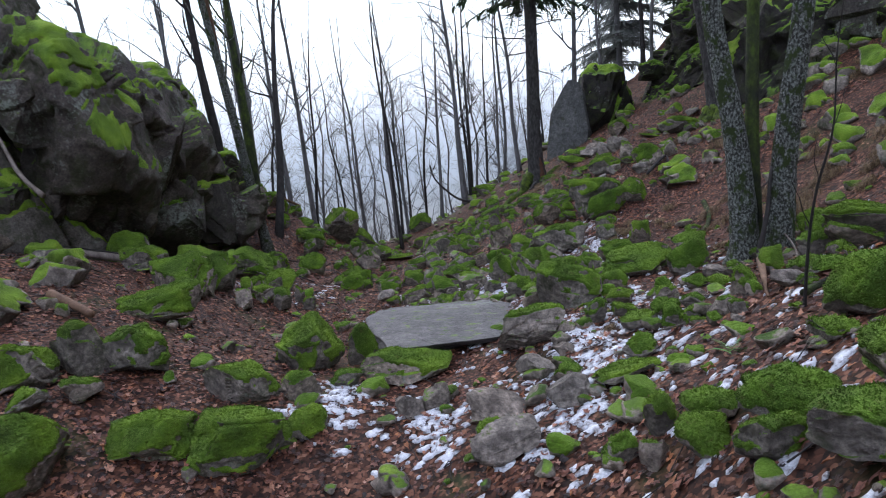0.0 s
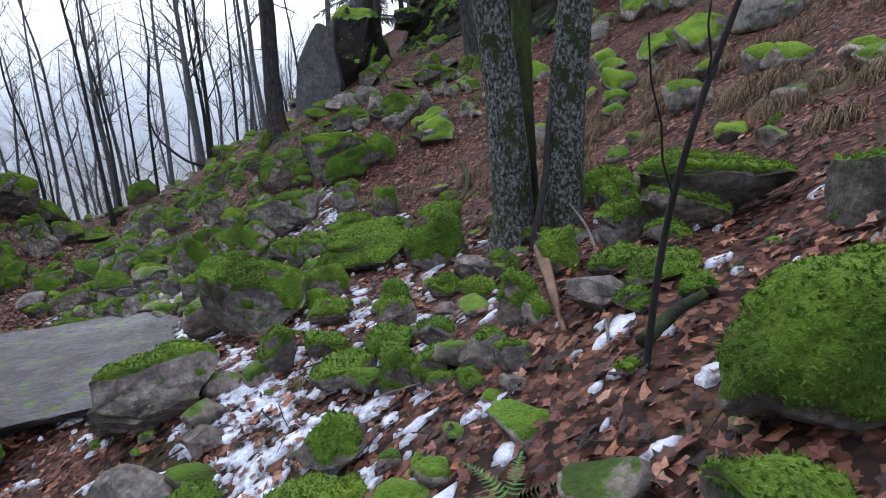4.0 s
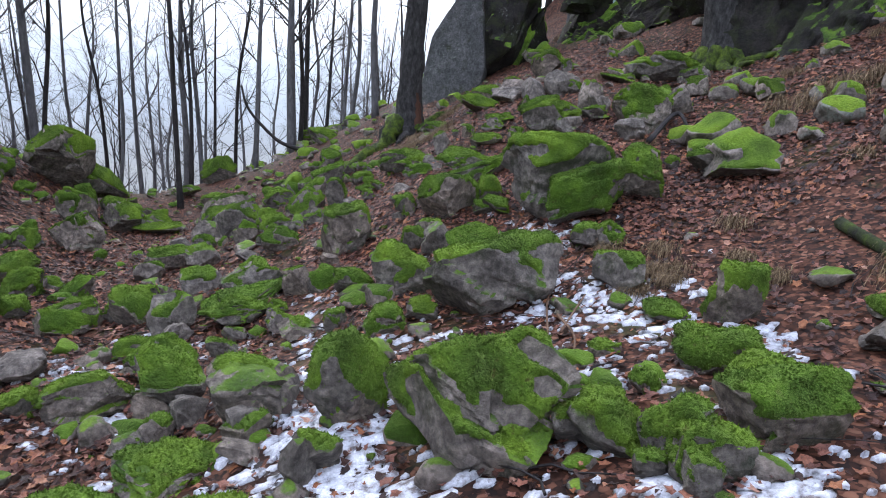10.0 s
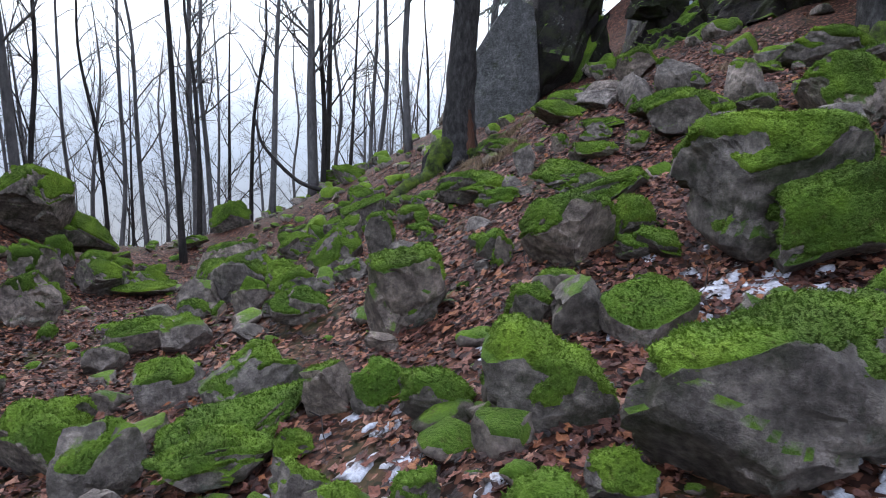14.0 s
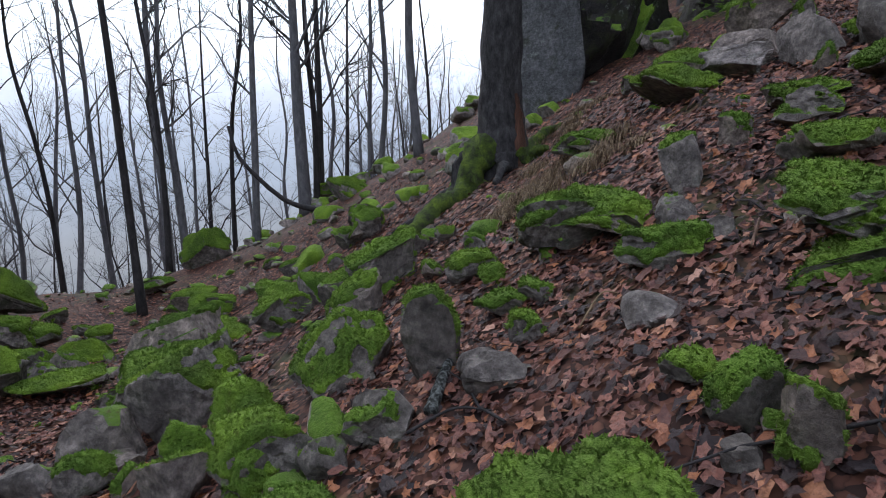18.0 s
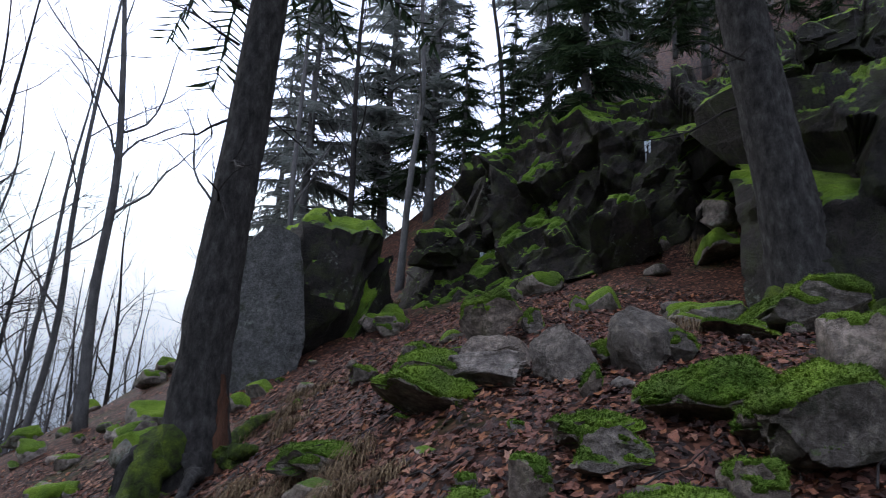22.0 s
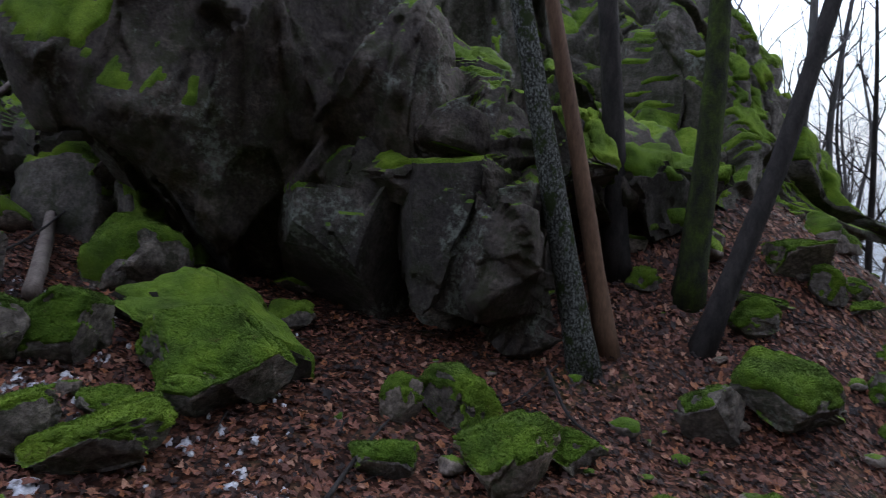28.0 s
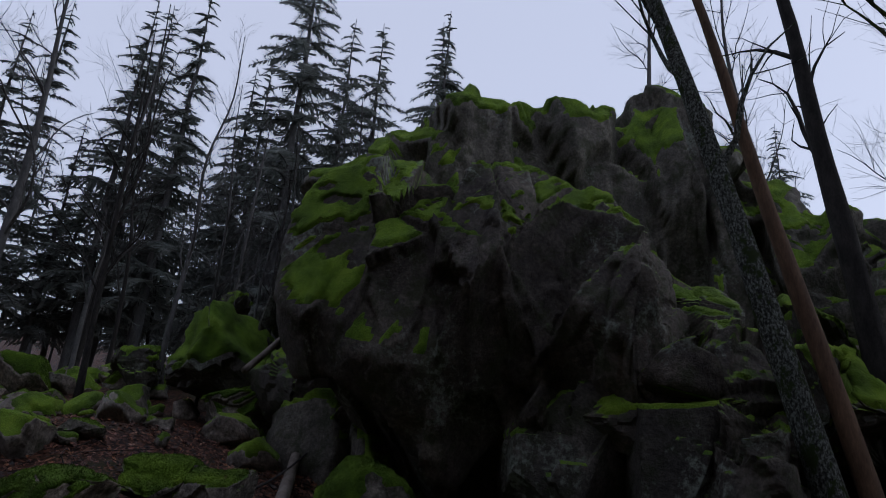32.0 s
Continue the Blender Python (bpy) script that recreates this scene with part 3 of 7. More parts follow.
def rock_face(name, line, profile, material, label, seed, cells=90, step=0.2, cover=0.5, cols=190, rows=150, toward=(1, 16), ends=(1.2, 1.2), blocks=(), thick=0.05, worn=0):
    """A cliff along a crest line: undercut face, brow and roof, broken into facets; blocks jut out of it."""
    r = np.random.default_rng(seed)
    crest = spline(line, cols)
    tan = np.gradient(crest[:, :2], axis=0)
    tan /= np.linalg.norm(tan, axis=1, keepdims=True)
    out = np.stack([-tan[:, 1], tan[:, 0]], -1)
    out *= np.sign(((np.array(toward) - crest[:, :2]) * out).sum(1))[:, None]
    for _ in range(500):
        out[1:-1] = (out[:-2] + out[1:-1] + out[2:]) / 3
    out /= np.linalg.norm(out, axis=1, keepdims=True)
    arc = np.concatenate([[0], np.cumsum(np.linalg.norm(np.diff(crest, axis=0), axis=1))])
    prof = spline([(a, b, 0) for a, b in profile], rows)[:, :2]
    run = np.concatenate([[0], np.cumsum(np.hypot(np.diff(prof[:, 0]), np.diff(prof[:, 1]) * 3))])
    foot = ground(crest[:, 0], crest[:, 1]) - 0.6
    curl = ends[0] * np.clip(1 - arc / 0.9, 0, 1) ** 2 + ends[1] * np.clip(1 - (arc[-1] - arc) / 0.9, 0, 1) ** 2
    reach = np.clip((crest[:, 2] - foot) / 3.0, 0.45, 1.3)
    off = prof[None, :, 0] * reach[:, None] - curl[:, None]
    P = np.zeros((cols, rows, 3))
    P[..., :2] = crest[:, None, :2] + out[:, None] * off[..., None]
    P[..., 2] = foot[:, None] + (crest[:, 2] - foot)[:, None] * prof[None, :, 1]
    gu, gv = np.gradient(P, axis=0), np.gradient(P, axis=1)
    nrm = np.cross(gu, gv)
    nrm *= np.sign((nrm[..., :2] * out[:, None]).sum(-1).mean())
    nrm /= np.maximum(np.linalg.norm(nrm, axis=-1, keepdims=True), 1e-9)
    flat = np.stack(np.broadcast_arrays(arc[:, None], run[None, :]), -1).reshape(-1, 2)
    bend = P.reshape(-1, 3)
    flat = flat + 0.06 * np.stack([waves(bend, r, 7, 1.5, 7), waves(bend, r, 7, 1.5, 7)], -1)
    dist, NR = np.zeros(len(flat)), nrm.reshape(-1, 3)
    pick = r.choice(len(flat), cells, replace=False)
    near = (((flat[:, None] - flat[pick][None]) * (1, 0.8)) ** 2).sum(-1).argmin(1)
    ns = NR[pick] + r.normal(size=(cells, 3)) * 0.26
    ns /= np.linalg.norm(ns, axis=1, keepdims=True)
    dist += np.clip(((bend[pick][near] - bend) * ns[near]).sum(1) / np.maximum((NR * ns[near]).sum(1), 0.5), -0.42, 0.42)
    dist += (r.normal(size=cells) * step * 0.7)[near]
    for count, much in ((cells * 4, step * 0.34), (cells * 14, step * 0.13)):
        sites = np.stack([r.uniform(0, arc[-1], count), r.uniform(0, run[-1], count)], -1)
        near = (((flat[:, None] - sites[None]) * (1, 0.8)) ** 2).sum(-1).argmin(1)
        offs, lean = r.normal(size=count) * much, r.normal(size=(count, 2)) * much * 1.5
        dist += offs[near] + ((flat - sites[near]) * lean[near]).sum(1)
    D = dist.reshape(cols, rows)
    for _ in range(worn):
        D[1:-1, 1:-1] = (8 * D[1:-1, 1:-1] + D[:-2, 1:-1] + D[2:, 1:-1] + D[1:-1, :-2] + D[1:-1, 2:]) / 12
    dist = D.ravel()
    dist += 0.020 * waves(bend, r, 12, 4, 12) + 0.014 * waves(bend, r, 16, 14, 50)
    P = (P.reshape(-1, 3) + nrm.reshape(-1, 3) * dist[:, None])
    idx = np.arange(cols * rows).reshape(cols, rows)
    a, b, c, d = idx[:-1, :-1].ravel(), idx[1:, :-1].ravel(), idx[1:, 1:].ravel(), idx[:-1, 1:].ravel()
    f = np.concatenate([np.stack([a, b, c], -1), np.stack([a, c, d], -1)])
    if normals_of(P, f)[1][:, 2].mean() < 0:
        f = f[:, ::-1]
    top = root(name, 0, 0, 0, label, "cliff")
    face = child("rock_body", mesh_of("rock_body", P, f.tolist()), material, top)
    s = moss_shell(r, P, f, cover, thick)
    if s:
        tagged(child("moss", mesh_of("moss", *s), M_MOSS, face, "green moss mat"), kind="stuff")
    for i, kw in enumerate(blocks):
        heap, mossy = Heap(), Heap()
        chunk(heap, mossy, seed + 3 * i, **kw)
        block = child("block", heap.mesh("block", True, 0.45), material, top)
        if mossy.n:
            tagged(child("moss", mossy.mesh("moss"), M_MOSS, block, "green moss mat"), kind="stuff")
    return top


rock_face("overhanging_cliff", [(-7.56, 13.42, 3.43), (-7.27, 13.88, 4.07), (-7.04, 14.66, 3.88), (-6.93, 15.69, 3.76), (-6.83, 16.44, 3.38), (-6.66, 17.32, 2.71), (-6.60, 18.18, 1.90), (-5.94, 18.38, 1.34), (-5.46, 18.50, 0.80), (-5.34, 18.68, 0.27)],
          ((-0.7, 0.0), (-0.55, 0.12), (-0.1, 0.28), (0.55, 0.48), (0.75, 0.66), (0.6, 0.82), (0.42, 0.87), (0.0, 0.945), (-0.6, 0.98), (-1.6, 0.95), (-2.6, 0.7), (-3.0, 0.3)), M_CRAG,
          "dark overhanging rock cliff with moss along its sloping top", 21, 60, 0.15, 0.46, 240, 200, ends=(1.3, 0.8), blocks=[dict(x=-7.26, y=15.38, z=1.83, w=0.82, d=0.97, h=1.12, turn=93, cover=0.05, cuts=7, boxy=0.8, cells=8), dict(x=-7.27, y=16.22, z=2.78, w=1.14, d=1.14, h=0.74, turn=87, cover=0.25, cuts=7, boxy=0.8, cells=8), dict(x=-7.16, y=14.44, z=3.15, w=0.77, d=0.88, h=0.90, turn=99, cover=0.9, cuts=7, boxy=0.7, cells=8), dict(x=-7.71, y=13.49, z=2.53, w=0.72, d=1.06, h=1.04, turn=105, cover=0.1, cuts=8, boxy=0.7, cells=8), dict(x=-7.63, y=16.52, z=1.78, w=1.12, d=1.06, h=1.05, turn=85, cover=0.1, cuts=8, boxy=0.8, cells=8), dict(x=-7.80, y=14.42, z=1.58, w=0.93, d=1.06, h=1.32, turn=99, cover=0.05, cuts=8, boxy=0.7, cells=8), dict(x=-7.25, y=17.77, z=1.97, w=1.28, d=1.06, h=0.92, turn=77, cover=0.3, cuts=7, boxy=0.7, cells=8, tilt=(0, 30)), ])

crag("lower_cliff_block", [
    dict(x=-5.87, y=19.21, z=0.90, w=0.82, d=1.41, h=0.94, turn=64, cover=0.8, level=5),
    dict(x=-6.70, y=20.80, z=0.49, w=1.59, d=1.94, h=1.23, turn=57, cover=0.85, level=5),
    dict(x=-7.03, y=19.54, z=1.50, w=0.87, d=1.76, h=1.44, turn=65, cover=0.7, level=5),
    dict(x=-6.87, y=16.92, z=-0.12, w=2.09, d=2.11, h=2.06, turn=90, cover=0.45, cuts=8, boxy=0.65, level=6, cells=16, step=0.035, rough=0.02),
    dict(x=-6.35, y=18.13, z=-0.07, w=1.81, d=1.94, h=1.90, turn=87, cover=0.5, cuts=8, boxy=0.65, level=6, cells=16, step=0.035, rough=0.02),
    dict(x=-6.36, y=17.03, z=0.61, w=1.14, d=1.41, h=0.77, turn=81, cover=0.3, cuts=8, boxy=0.6, level=5, cells=12, step=0.03),
], M_CRAG, "grey-green lichened rock buttress below the overhang")

crag("cliff_foot_block", [
    dict(x=-6.29, y=18.14, z=-0.51, w=1.52, d=1.06, h=1.05, turn=72, cover=0.55, level=5, boxy=0.7),
    dict(x=-7.97, y=17.22, z=-0.25, w=1.06, d=1.06, h=1.06, turn=81, cover=0.2, level=5),
], M_CRAG, "squarish mossy block fallen at the foot of the cliff", "boulder")

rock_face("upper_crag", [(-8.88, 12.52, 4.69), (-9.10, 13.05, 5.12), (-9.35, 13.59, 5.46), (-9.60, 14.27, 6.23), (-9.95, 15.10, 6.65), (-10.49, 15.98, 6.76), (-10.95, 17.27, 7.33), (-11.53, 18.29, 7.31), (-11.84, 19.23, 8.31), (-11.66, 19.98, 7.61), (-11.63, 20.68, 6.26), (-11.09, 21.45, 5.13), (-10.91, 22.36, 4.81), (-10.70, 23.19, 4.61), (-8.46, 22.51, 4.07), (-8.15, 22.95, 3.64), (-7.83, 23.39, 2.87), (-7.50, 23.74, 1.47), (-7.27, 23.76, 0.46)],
          ((1.6, 0.0), (1.3, 0.2), (0.9, 0.4), (0.7, 0.6), (0.45, 0.8), (0.1, 0.96), (-0.6, 1.02), (-1.8, 0.95), (-3.0, 0.5)), M_CRAG_MISTED,
          "tall weathered crag with mossy ledges above the cliff, its grey lightened for mist", 57, 110, 0.17, 0.5, 300, 170, ends=(1.5, 1.5), worn=2)

crag("leaning_mossy_boulder", [
    dict(x=-9.72, y=10.92, z=1.49, w=1.80, d=2.11, h=1.70, turn=114, cover=0.75, tilt=(0, -30), level=5),
    dict(x=-11.06, y=8.59, z=1.31, w=1.05, d=1.41, h=0.88, turn=121, cover=0.5, level=5),
    dict(x=-11.82, y=9.97, z=2.80, w=0.70, d=1.06, h=0.70, turn=114, cover=0.6, level=5),
    dict(x=-8.65, y=12.71, z=0.92, w=1.50, d=1.76, h=1.42, turn=108, cover=0.4, level=5),
    dict(x=-9.78, y=12.09, z=2.75, w=0.99, d=1.58, h=1.77, turn=109, cover=0.3, level=5),
], M_CRAG, "leaning moss-topped boulder beside the cliff", "boulder")

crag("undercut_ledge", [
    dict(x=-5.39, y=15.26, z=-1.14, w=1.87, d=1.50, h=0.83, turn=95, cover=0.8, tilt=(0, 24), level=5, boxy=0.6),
], M_CRAG_SHADE, "low undercut ledge of dark rock with leaves and moss on top", "ledge")

crag("split_rock", [
    dict(x=5.45, y=25.90, z=1.18, w=1.53, d=1.6, h=2.96, turn=-23, cover=-1, cuts=5, boxy=0.85, level=6, rough=0.006, cells=4, step=0.01, tilt=(0, 10), planes=(((-0.45, -1, 0.1), 0.55), ((0.9, 0, 0.55), 0.75))),
], M_FACE, "tall split rock with a smooth pale grey face", "boulder")
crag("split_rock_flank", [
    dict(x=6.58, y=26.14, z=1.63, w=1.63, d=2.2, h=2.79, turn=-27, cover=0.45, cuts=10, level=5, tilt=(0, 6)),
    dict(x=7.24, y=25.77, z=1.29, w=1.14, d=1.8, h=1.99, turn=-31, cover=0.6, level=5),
], M_CRAG_SHADE, "dark mossy flank of the split rock", "boulder")

# this wall's spruce shade is carried by its stone colour
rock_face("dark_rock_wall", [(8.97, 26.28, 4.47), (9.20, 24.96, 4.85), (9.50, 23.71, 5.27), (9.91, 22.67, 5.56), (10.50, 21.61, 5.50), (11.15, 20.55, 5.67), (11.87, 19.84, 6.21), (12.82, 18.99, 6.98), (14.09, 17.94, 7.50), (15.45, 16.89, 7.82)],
          ((1.1, -0.05), (0.9, 0.15), (0.5, 0.35), (0.35, 0.6), (0.1, 0.85), (-0.3, 0.98), (-1.2, 1.08), (-3.0, 1.1)), M_CRAG_SHADE,
          "dark mossy rock wall high on the bank, shade put into its colour", 41, 150, 0.2, 0.3, 260, 150, ends=(1.5, 1.5), blocks=[dict(x=11.60, y=18.89, z=4.45, w=1.03, d=1.0, h=0.47, turn=-74, cover=0.35, boxy=0.7), dict(x=11.40, y=20.21, z=5.48, w=1.04, d=1.2, h=0.57, turn=-67, cover=0.35), dict(x=12.55, y=19.36, z=6.28, w=1.27, d=1.4, h=0.78, turn=-73, cover=0.3), dict(x=10.32, y=21.86, z=3.31, w=0.76, d=0.9, h=1.04, turn=-57, cover=0.1), dict(x=9.39, y=24.05, z=2.66, w=1.21, d=1.2, h=1.01, turn=-45, cover=0.1), dict(x=8.17, y=24.79, z=2.75, w=0.90, d=0.8, h=0.60, turn=-38, cover=0.4), dict(x=9.98, y=23.02, z=3.80, w=1.11, d=1.0, h=1.21, turn=-51, cover=0.1), dict(x=13.17, y=18.36, z=5.26, w=1.30, d=1.2, h=1.11, turn=-79, cover=0.5), ])

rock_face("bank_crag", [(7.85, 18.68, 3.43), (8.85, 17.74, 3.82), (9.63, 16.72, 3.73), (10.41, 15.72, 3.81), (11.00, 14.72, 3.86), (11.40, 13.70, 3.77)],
          ((0.8, -0.05), (0.6, 0.3), (0.4, 0.6), (0.1, 0.85), (-0.4, 1.0), (-1.5, 1.08), (-3.0, 1.0)), M_CRAG_SHADE,
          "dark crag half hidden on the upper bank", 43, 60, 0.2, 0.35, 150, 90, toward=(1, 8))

crag("hanging_ledge", [
    dict(x=8.96, y=16.57, z=-0.65, w=2.36, d=1.8, h=1.95, turn=-43, cover=0.55),
    dict(x=12.30, y=10.78, z=1.76, w=3.64, d=2.5, h=1.57, turn=-52, cover=0.4),
    dict(x=11.15, y=14.76, z=2.78, w=3.88, d=2.5, h=1.50, turn=-38, cover=0.3),
], M_CRAG, "mossy rock ledge in the bank with dry grass hanging over", "ledge")


# ---- trees ----
def limb(heap, start, way, length, rad, depth, r, sides=5, up=0.25, spread=0.7):
    """A crooked branch with side twigs."""
    steps = max(4, int(length / 0.35))
    pts, d, p = [np.array(start)], np.array(way, float), np.array(start, float)
    for _ in range(steps):
        d = d + r.normal(size=3) * 0.16 + (0, 0, up * 0.12)
        d /= np.linalg.norm(d)
        p = p + d * length / steps
        pts.append(p)
    radii = np.linspace(rad, max(rad * 0.2, 0.0024), steps + 1)
    heap.add(*tube(pts, radii, sides if depth > 1 else 4 if depth == 1 else 3, False))
    if depth > 0:
        for k in range(int(3 + length * 1.3)):
            i = r.integers(1, steps)
            side = np.cross(d, r.normal(size=3))
            side /= np.linalg.norm(side)
            w = (pts[i + 1] - pts[i]) / np.linalg.norm(pts[i + 1] - pts[i]) + side * spread
            limb(heap, pts[i], w / np.linalg.norm(w), length * r.uniform(0.3, 0.55), radii[i] * 0.55, depth - 1, r, sides, up)


def bare_tree(name, height, rad, seed, bark, lean=(0, 0), first=0.35, limbs=9, fork=False, label="", depth=1, crook=0.12, category="tree"):
    """A leafless tree at the origin: trunk and crown."""
    r = np.random.default_rng(seed)
    ctrl = [np.array([lean[0] * t * height + crook * r.normal() * height * 0.06 * (t > 0), lean[1] * t * height + crook * r.normal() * height * 0.06 * (t > 0), t * height - 0.25 * (t == 0)])
            for t in np.linspace(0, 1, 6)]
    pts = spline(ctrl, 22)
    radii = rad * (1 - 0.86 * np.linspace(0, 1, 22) ** 1.1)
    radii[:2] *= (1.35, 1.12)
    top = root(name, 0, 0, 0, label, category)
    v, f = tube(pts, radii, 9, True, 0.03, r)
    child("trunk", mesh_of("trunk", v, f), bark, top)
    heap = Heap()
    for k in range(limbs):
        t = first + (0.97 - first) * (k + r.random() * 0.6) / limbs
        i = min(int(t * 21), 20)
        a = r.random() * 6.28
        w = np.array([math.cos(a) * 0.75, math.sin(a) * 0.75, 0.75 + 0.3 * r.random()])
        limb(heap, pts[i], w / np.linalg.norm(w), height * (0.30 - 0.19 * t) * r.uniform(0.75, 1.35), radii[i] * 0.4, depth, r)
    child("crown", heap.mesh("crown"), bark, top, "bare branches and twigs")
    return top


def set_down(ob, x, y, turn=0.0, size=1.0, z=None):
    ob.matrix_basis = pose(x, y, gz(x, y) if z is None else z, 0, 0, turn) @ Matrix.Scale(size, 4)
    return ob


def again(ob, x, y, turn, size, tilt=(0, 0), z=None):
    return copy_thing(ob, pose(x, y, gz(x, y) if z is None else z, tilt[0], tilt[1], turn) @ Matrix.Scale(size, 4))


def crown_of(top, height, first, whorls, reach, r, sparse=1.0, each=5, needles=None):
    """Drooping boughs and needle sprays of a spruce, as two parts."""
    wood, green = Heap(), Heap()
    for k in range(whorls):
        for _ in range(each):
            t = min(0.985, first + (0.98 - first) * (k + 1.5 * r.random()) / whorls)
            a, ln = r.random() * 6.28, height * reach * (1.02 - t) ** 0.8 * r.uniform(0.6, 1.1)
            out, base = np.array([math.cos(a), math.sin(a), 0]), np.array([0, 0, t * height + 0.15 * r.normal()])
            q = [base + out * ln * s + np.array([0, 0, 0.12 * s - 0.40 * s * s]) * ln for s in np.linspace(0, 1, 6)]
            wood.add(*tube(q, np.linspace(0.016 + 0.004 * ln, 0.004, 6), 3, False))
            side = np.array([-out[1], out[0], 0])
            for s in np.linspace(0.1, 1, max(6, int(16 * sparse * ln ** 0.5 + 4))):
                c = base + out * ln * s + np.array([0, 0, 0.12 * s - 0.40 * s * s]) * ln
                for sg in (-1, 1, 0):
                    w = ln * 0.24 * (1.05 - 0.6 * s) * r.uniform(0.5, 1.3)
                    e = c + side * sg * w + out * w * 0.6 * r.uniform(0.2, 1.2) + np.array([0, 0, -(0.35 if sg else 0.9) * w * r.uniform(0.4, 1.4)])
                    g = 0.014 + 0.035 * w
                    n = np.array([r.normal(), r.normal(), 1.0]) * g
                    green.add([c - out * g, c + out * g, e + n * 0.3, (c + e) / 2 - n - out * g], [(0, 1, 2), (0, 2, 3)])
    tagged(child("branchwork", wood.mesh("branchwork"), M_BARK_DARK, top), kind="stuff")
    tagged(child("needles", green.mesh("needles", False), needles or M_NEEDLE, top, "drooping green needles"), kind="stuff")


def conifer(name, height, rad, seed, label, first=0.12, whorls=30, reach=0.22, bark=None, sparse=1.0, needles=None):
    """A spruce: straight trunk, drooping boughs with needle sprays."""
    r = np.random.default_rng(seed)
    top = root(name, 0, 0, 0, label, "spruce")
    pts = np.array([(0.02 * r.normal(), 0.02 * r.normal(), t * height - 0.3 * (t == 0)) for t in np.linspace(0, 1, 14)])
    child("trunk", mesh_of("trunk", *tube(pts, rad * (1 - 0.93 * np.linspace(0, 1, 14)), 9, True, 0.02, r)), bark or M_BARK_MISTED, top)
    crown_of(top, height, first, whorls, reach, r, sparse, 5, needles or M_NEEDLE_MISTED)
    return top



def forked_trunk():
    x, y = 3.48, 7.92
    z = gz(x, y)
    top = root("lichened_tree", x, y, z, "old double-stemmed tree with pale lichen and moss on its bark", "tree")
    r = np.random.default_rng(3)
    stems = (((-0.13, 0.10, -0.3), (-0.15, 0.10, 0.5), (-0.22, 0.14, 1.4), (-0.45, 0.25, 3.2), (-0.7, 0.4, 7.5)), ((0.14, -0.10, -0.3), (0.17, -0.10, 0.5), (0.24, -0.12, 1.4), (0.42, -0.2, 3.2), (0.6, -0.5, 8.0)),
             ((0.05, 0.16, -0.3), (0.02, 0.2, 0.6), (0.05, 0.26, 1.6), (0.15, 0.35, 3.5), (0.4, 0.5, 7.5)))
    for ctrl, rad, bark in zip(stems, (0.165, 0.165, 0.10), (M_BARK_LICHEN, M_BARK_LICHEN, M_BARK_MOSS)):
        pts = spline(ctrl, 40)
        radii = rad * (1 - 0.55 * np.linspace(0, 1, 40))
        radii[:5] *= (2.0, 1.7, 1.45, 1.25, 1.1)
        child("trunk", mesh_of("trunk", *tube(pts, radii, 18, True, 0.025, r)), bark, top)
    leaning = spline([(-0.2, -0.28, -0.1), (-0.05, -0.22, 0.45), (0.06, -0.12, 0.95)], 12)
    st = thing("dead_stub", mesh_of("dead_stub", *tube(leaning, np.linspace(0.030, 0.014, 12), 9, True, 0.2, r)), M_BARK_DARK, "broken dark stub leaning against the double tree", "dead branch")
    st.location = (x, y, z)


forked_trunk()


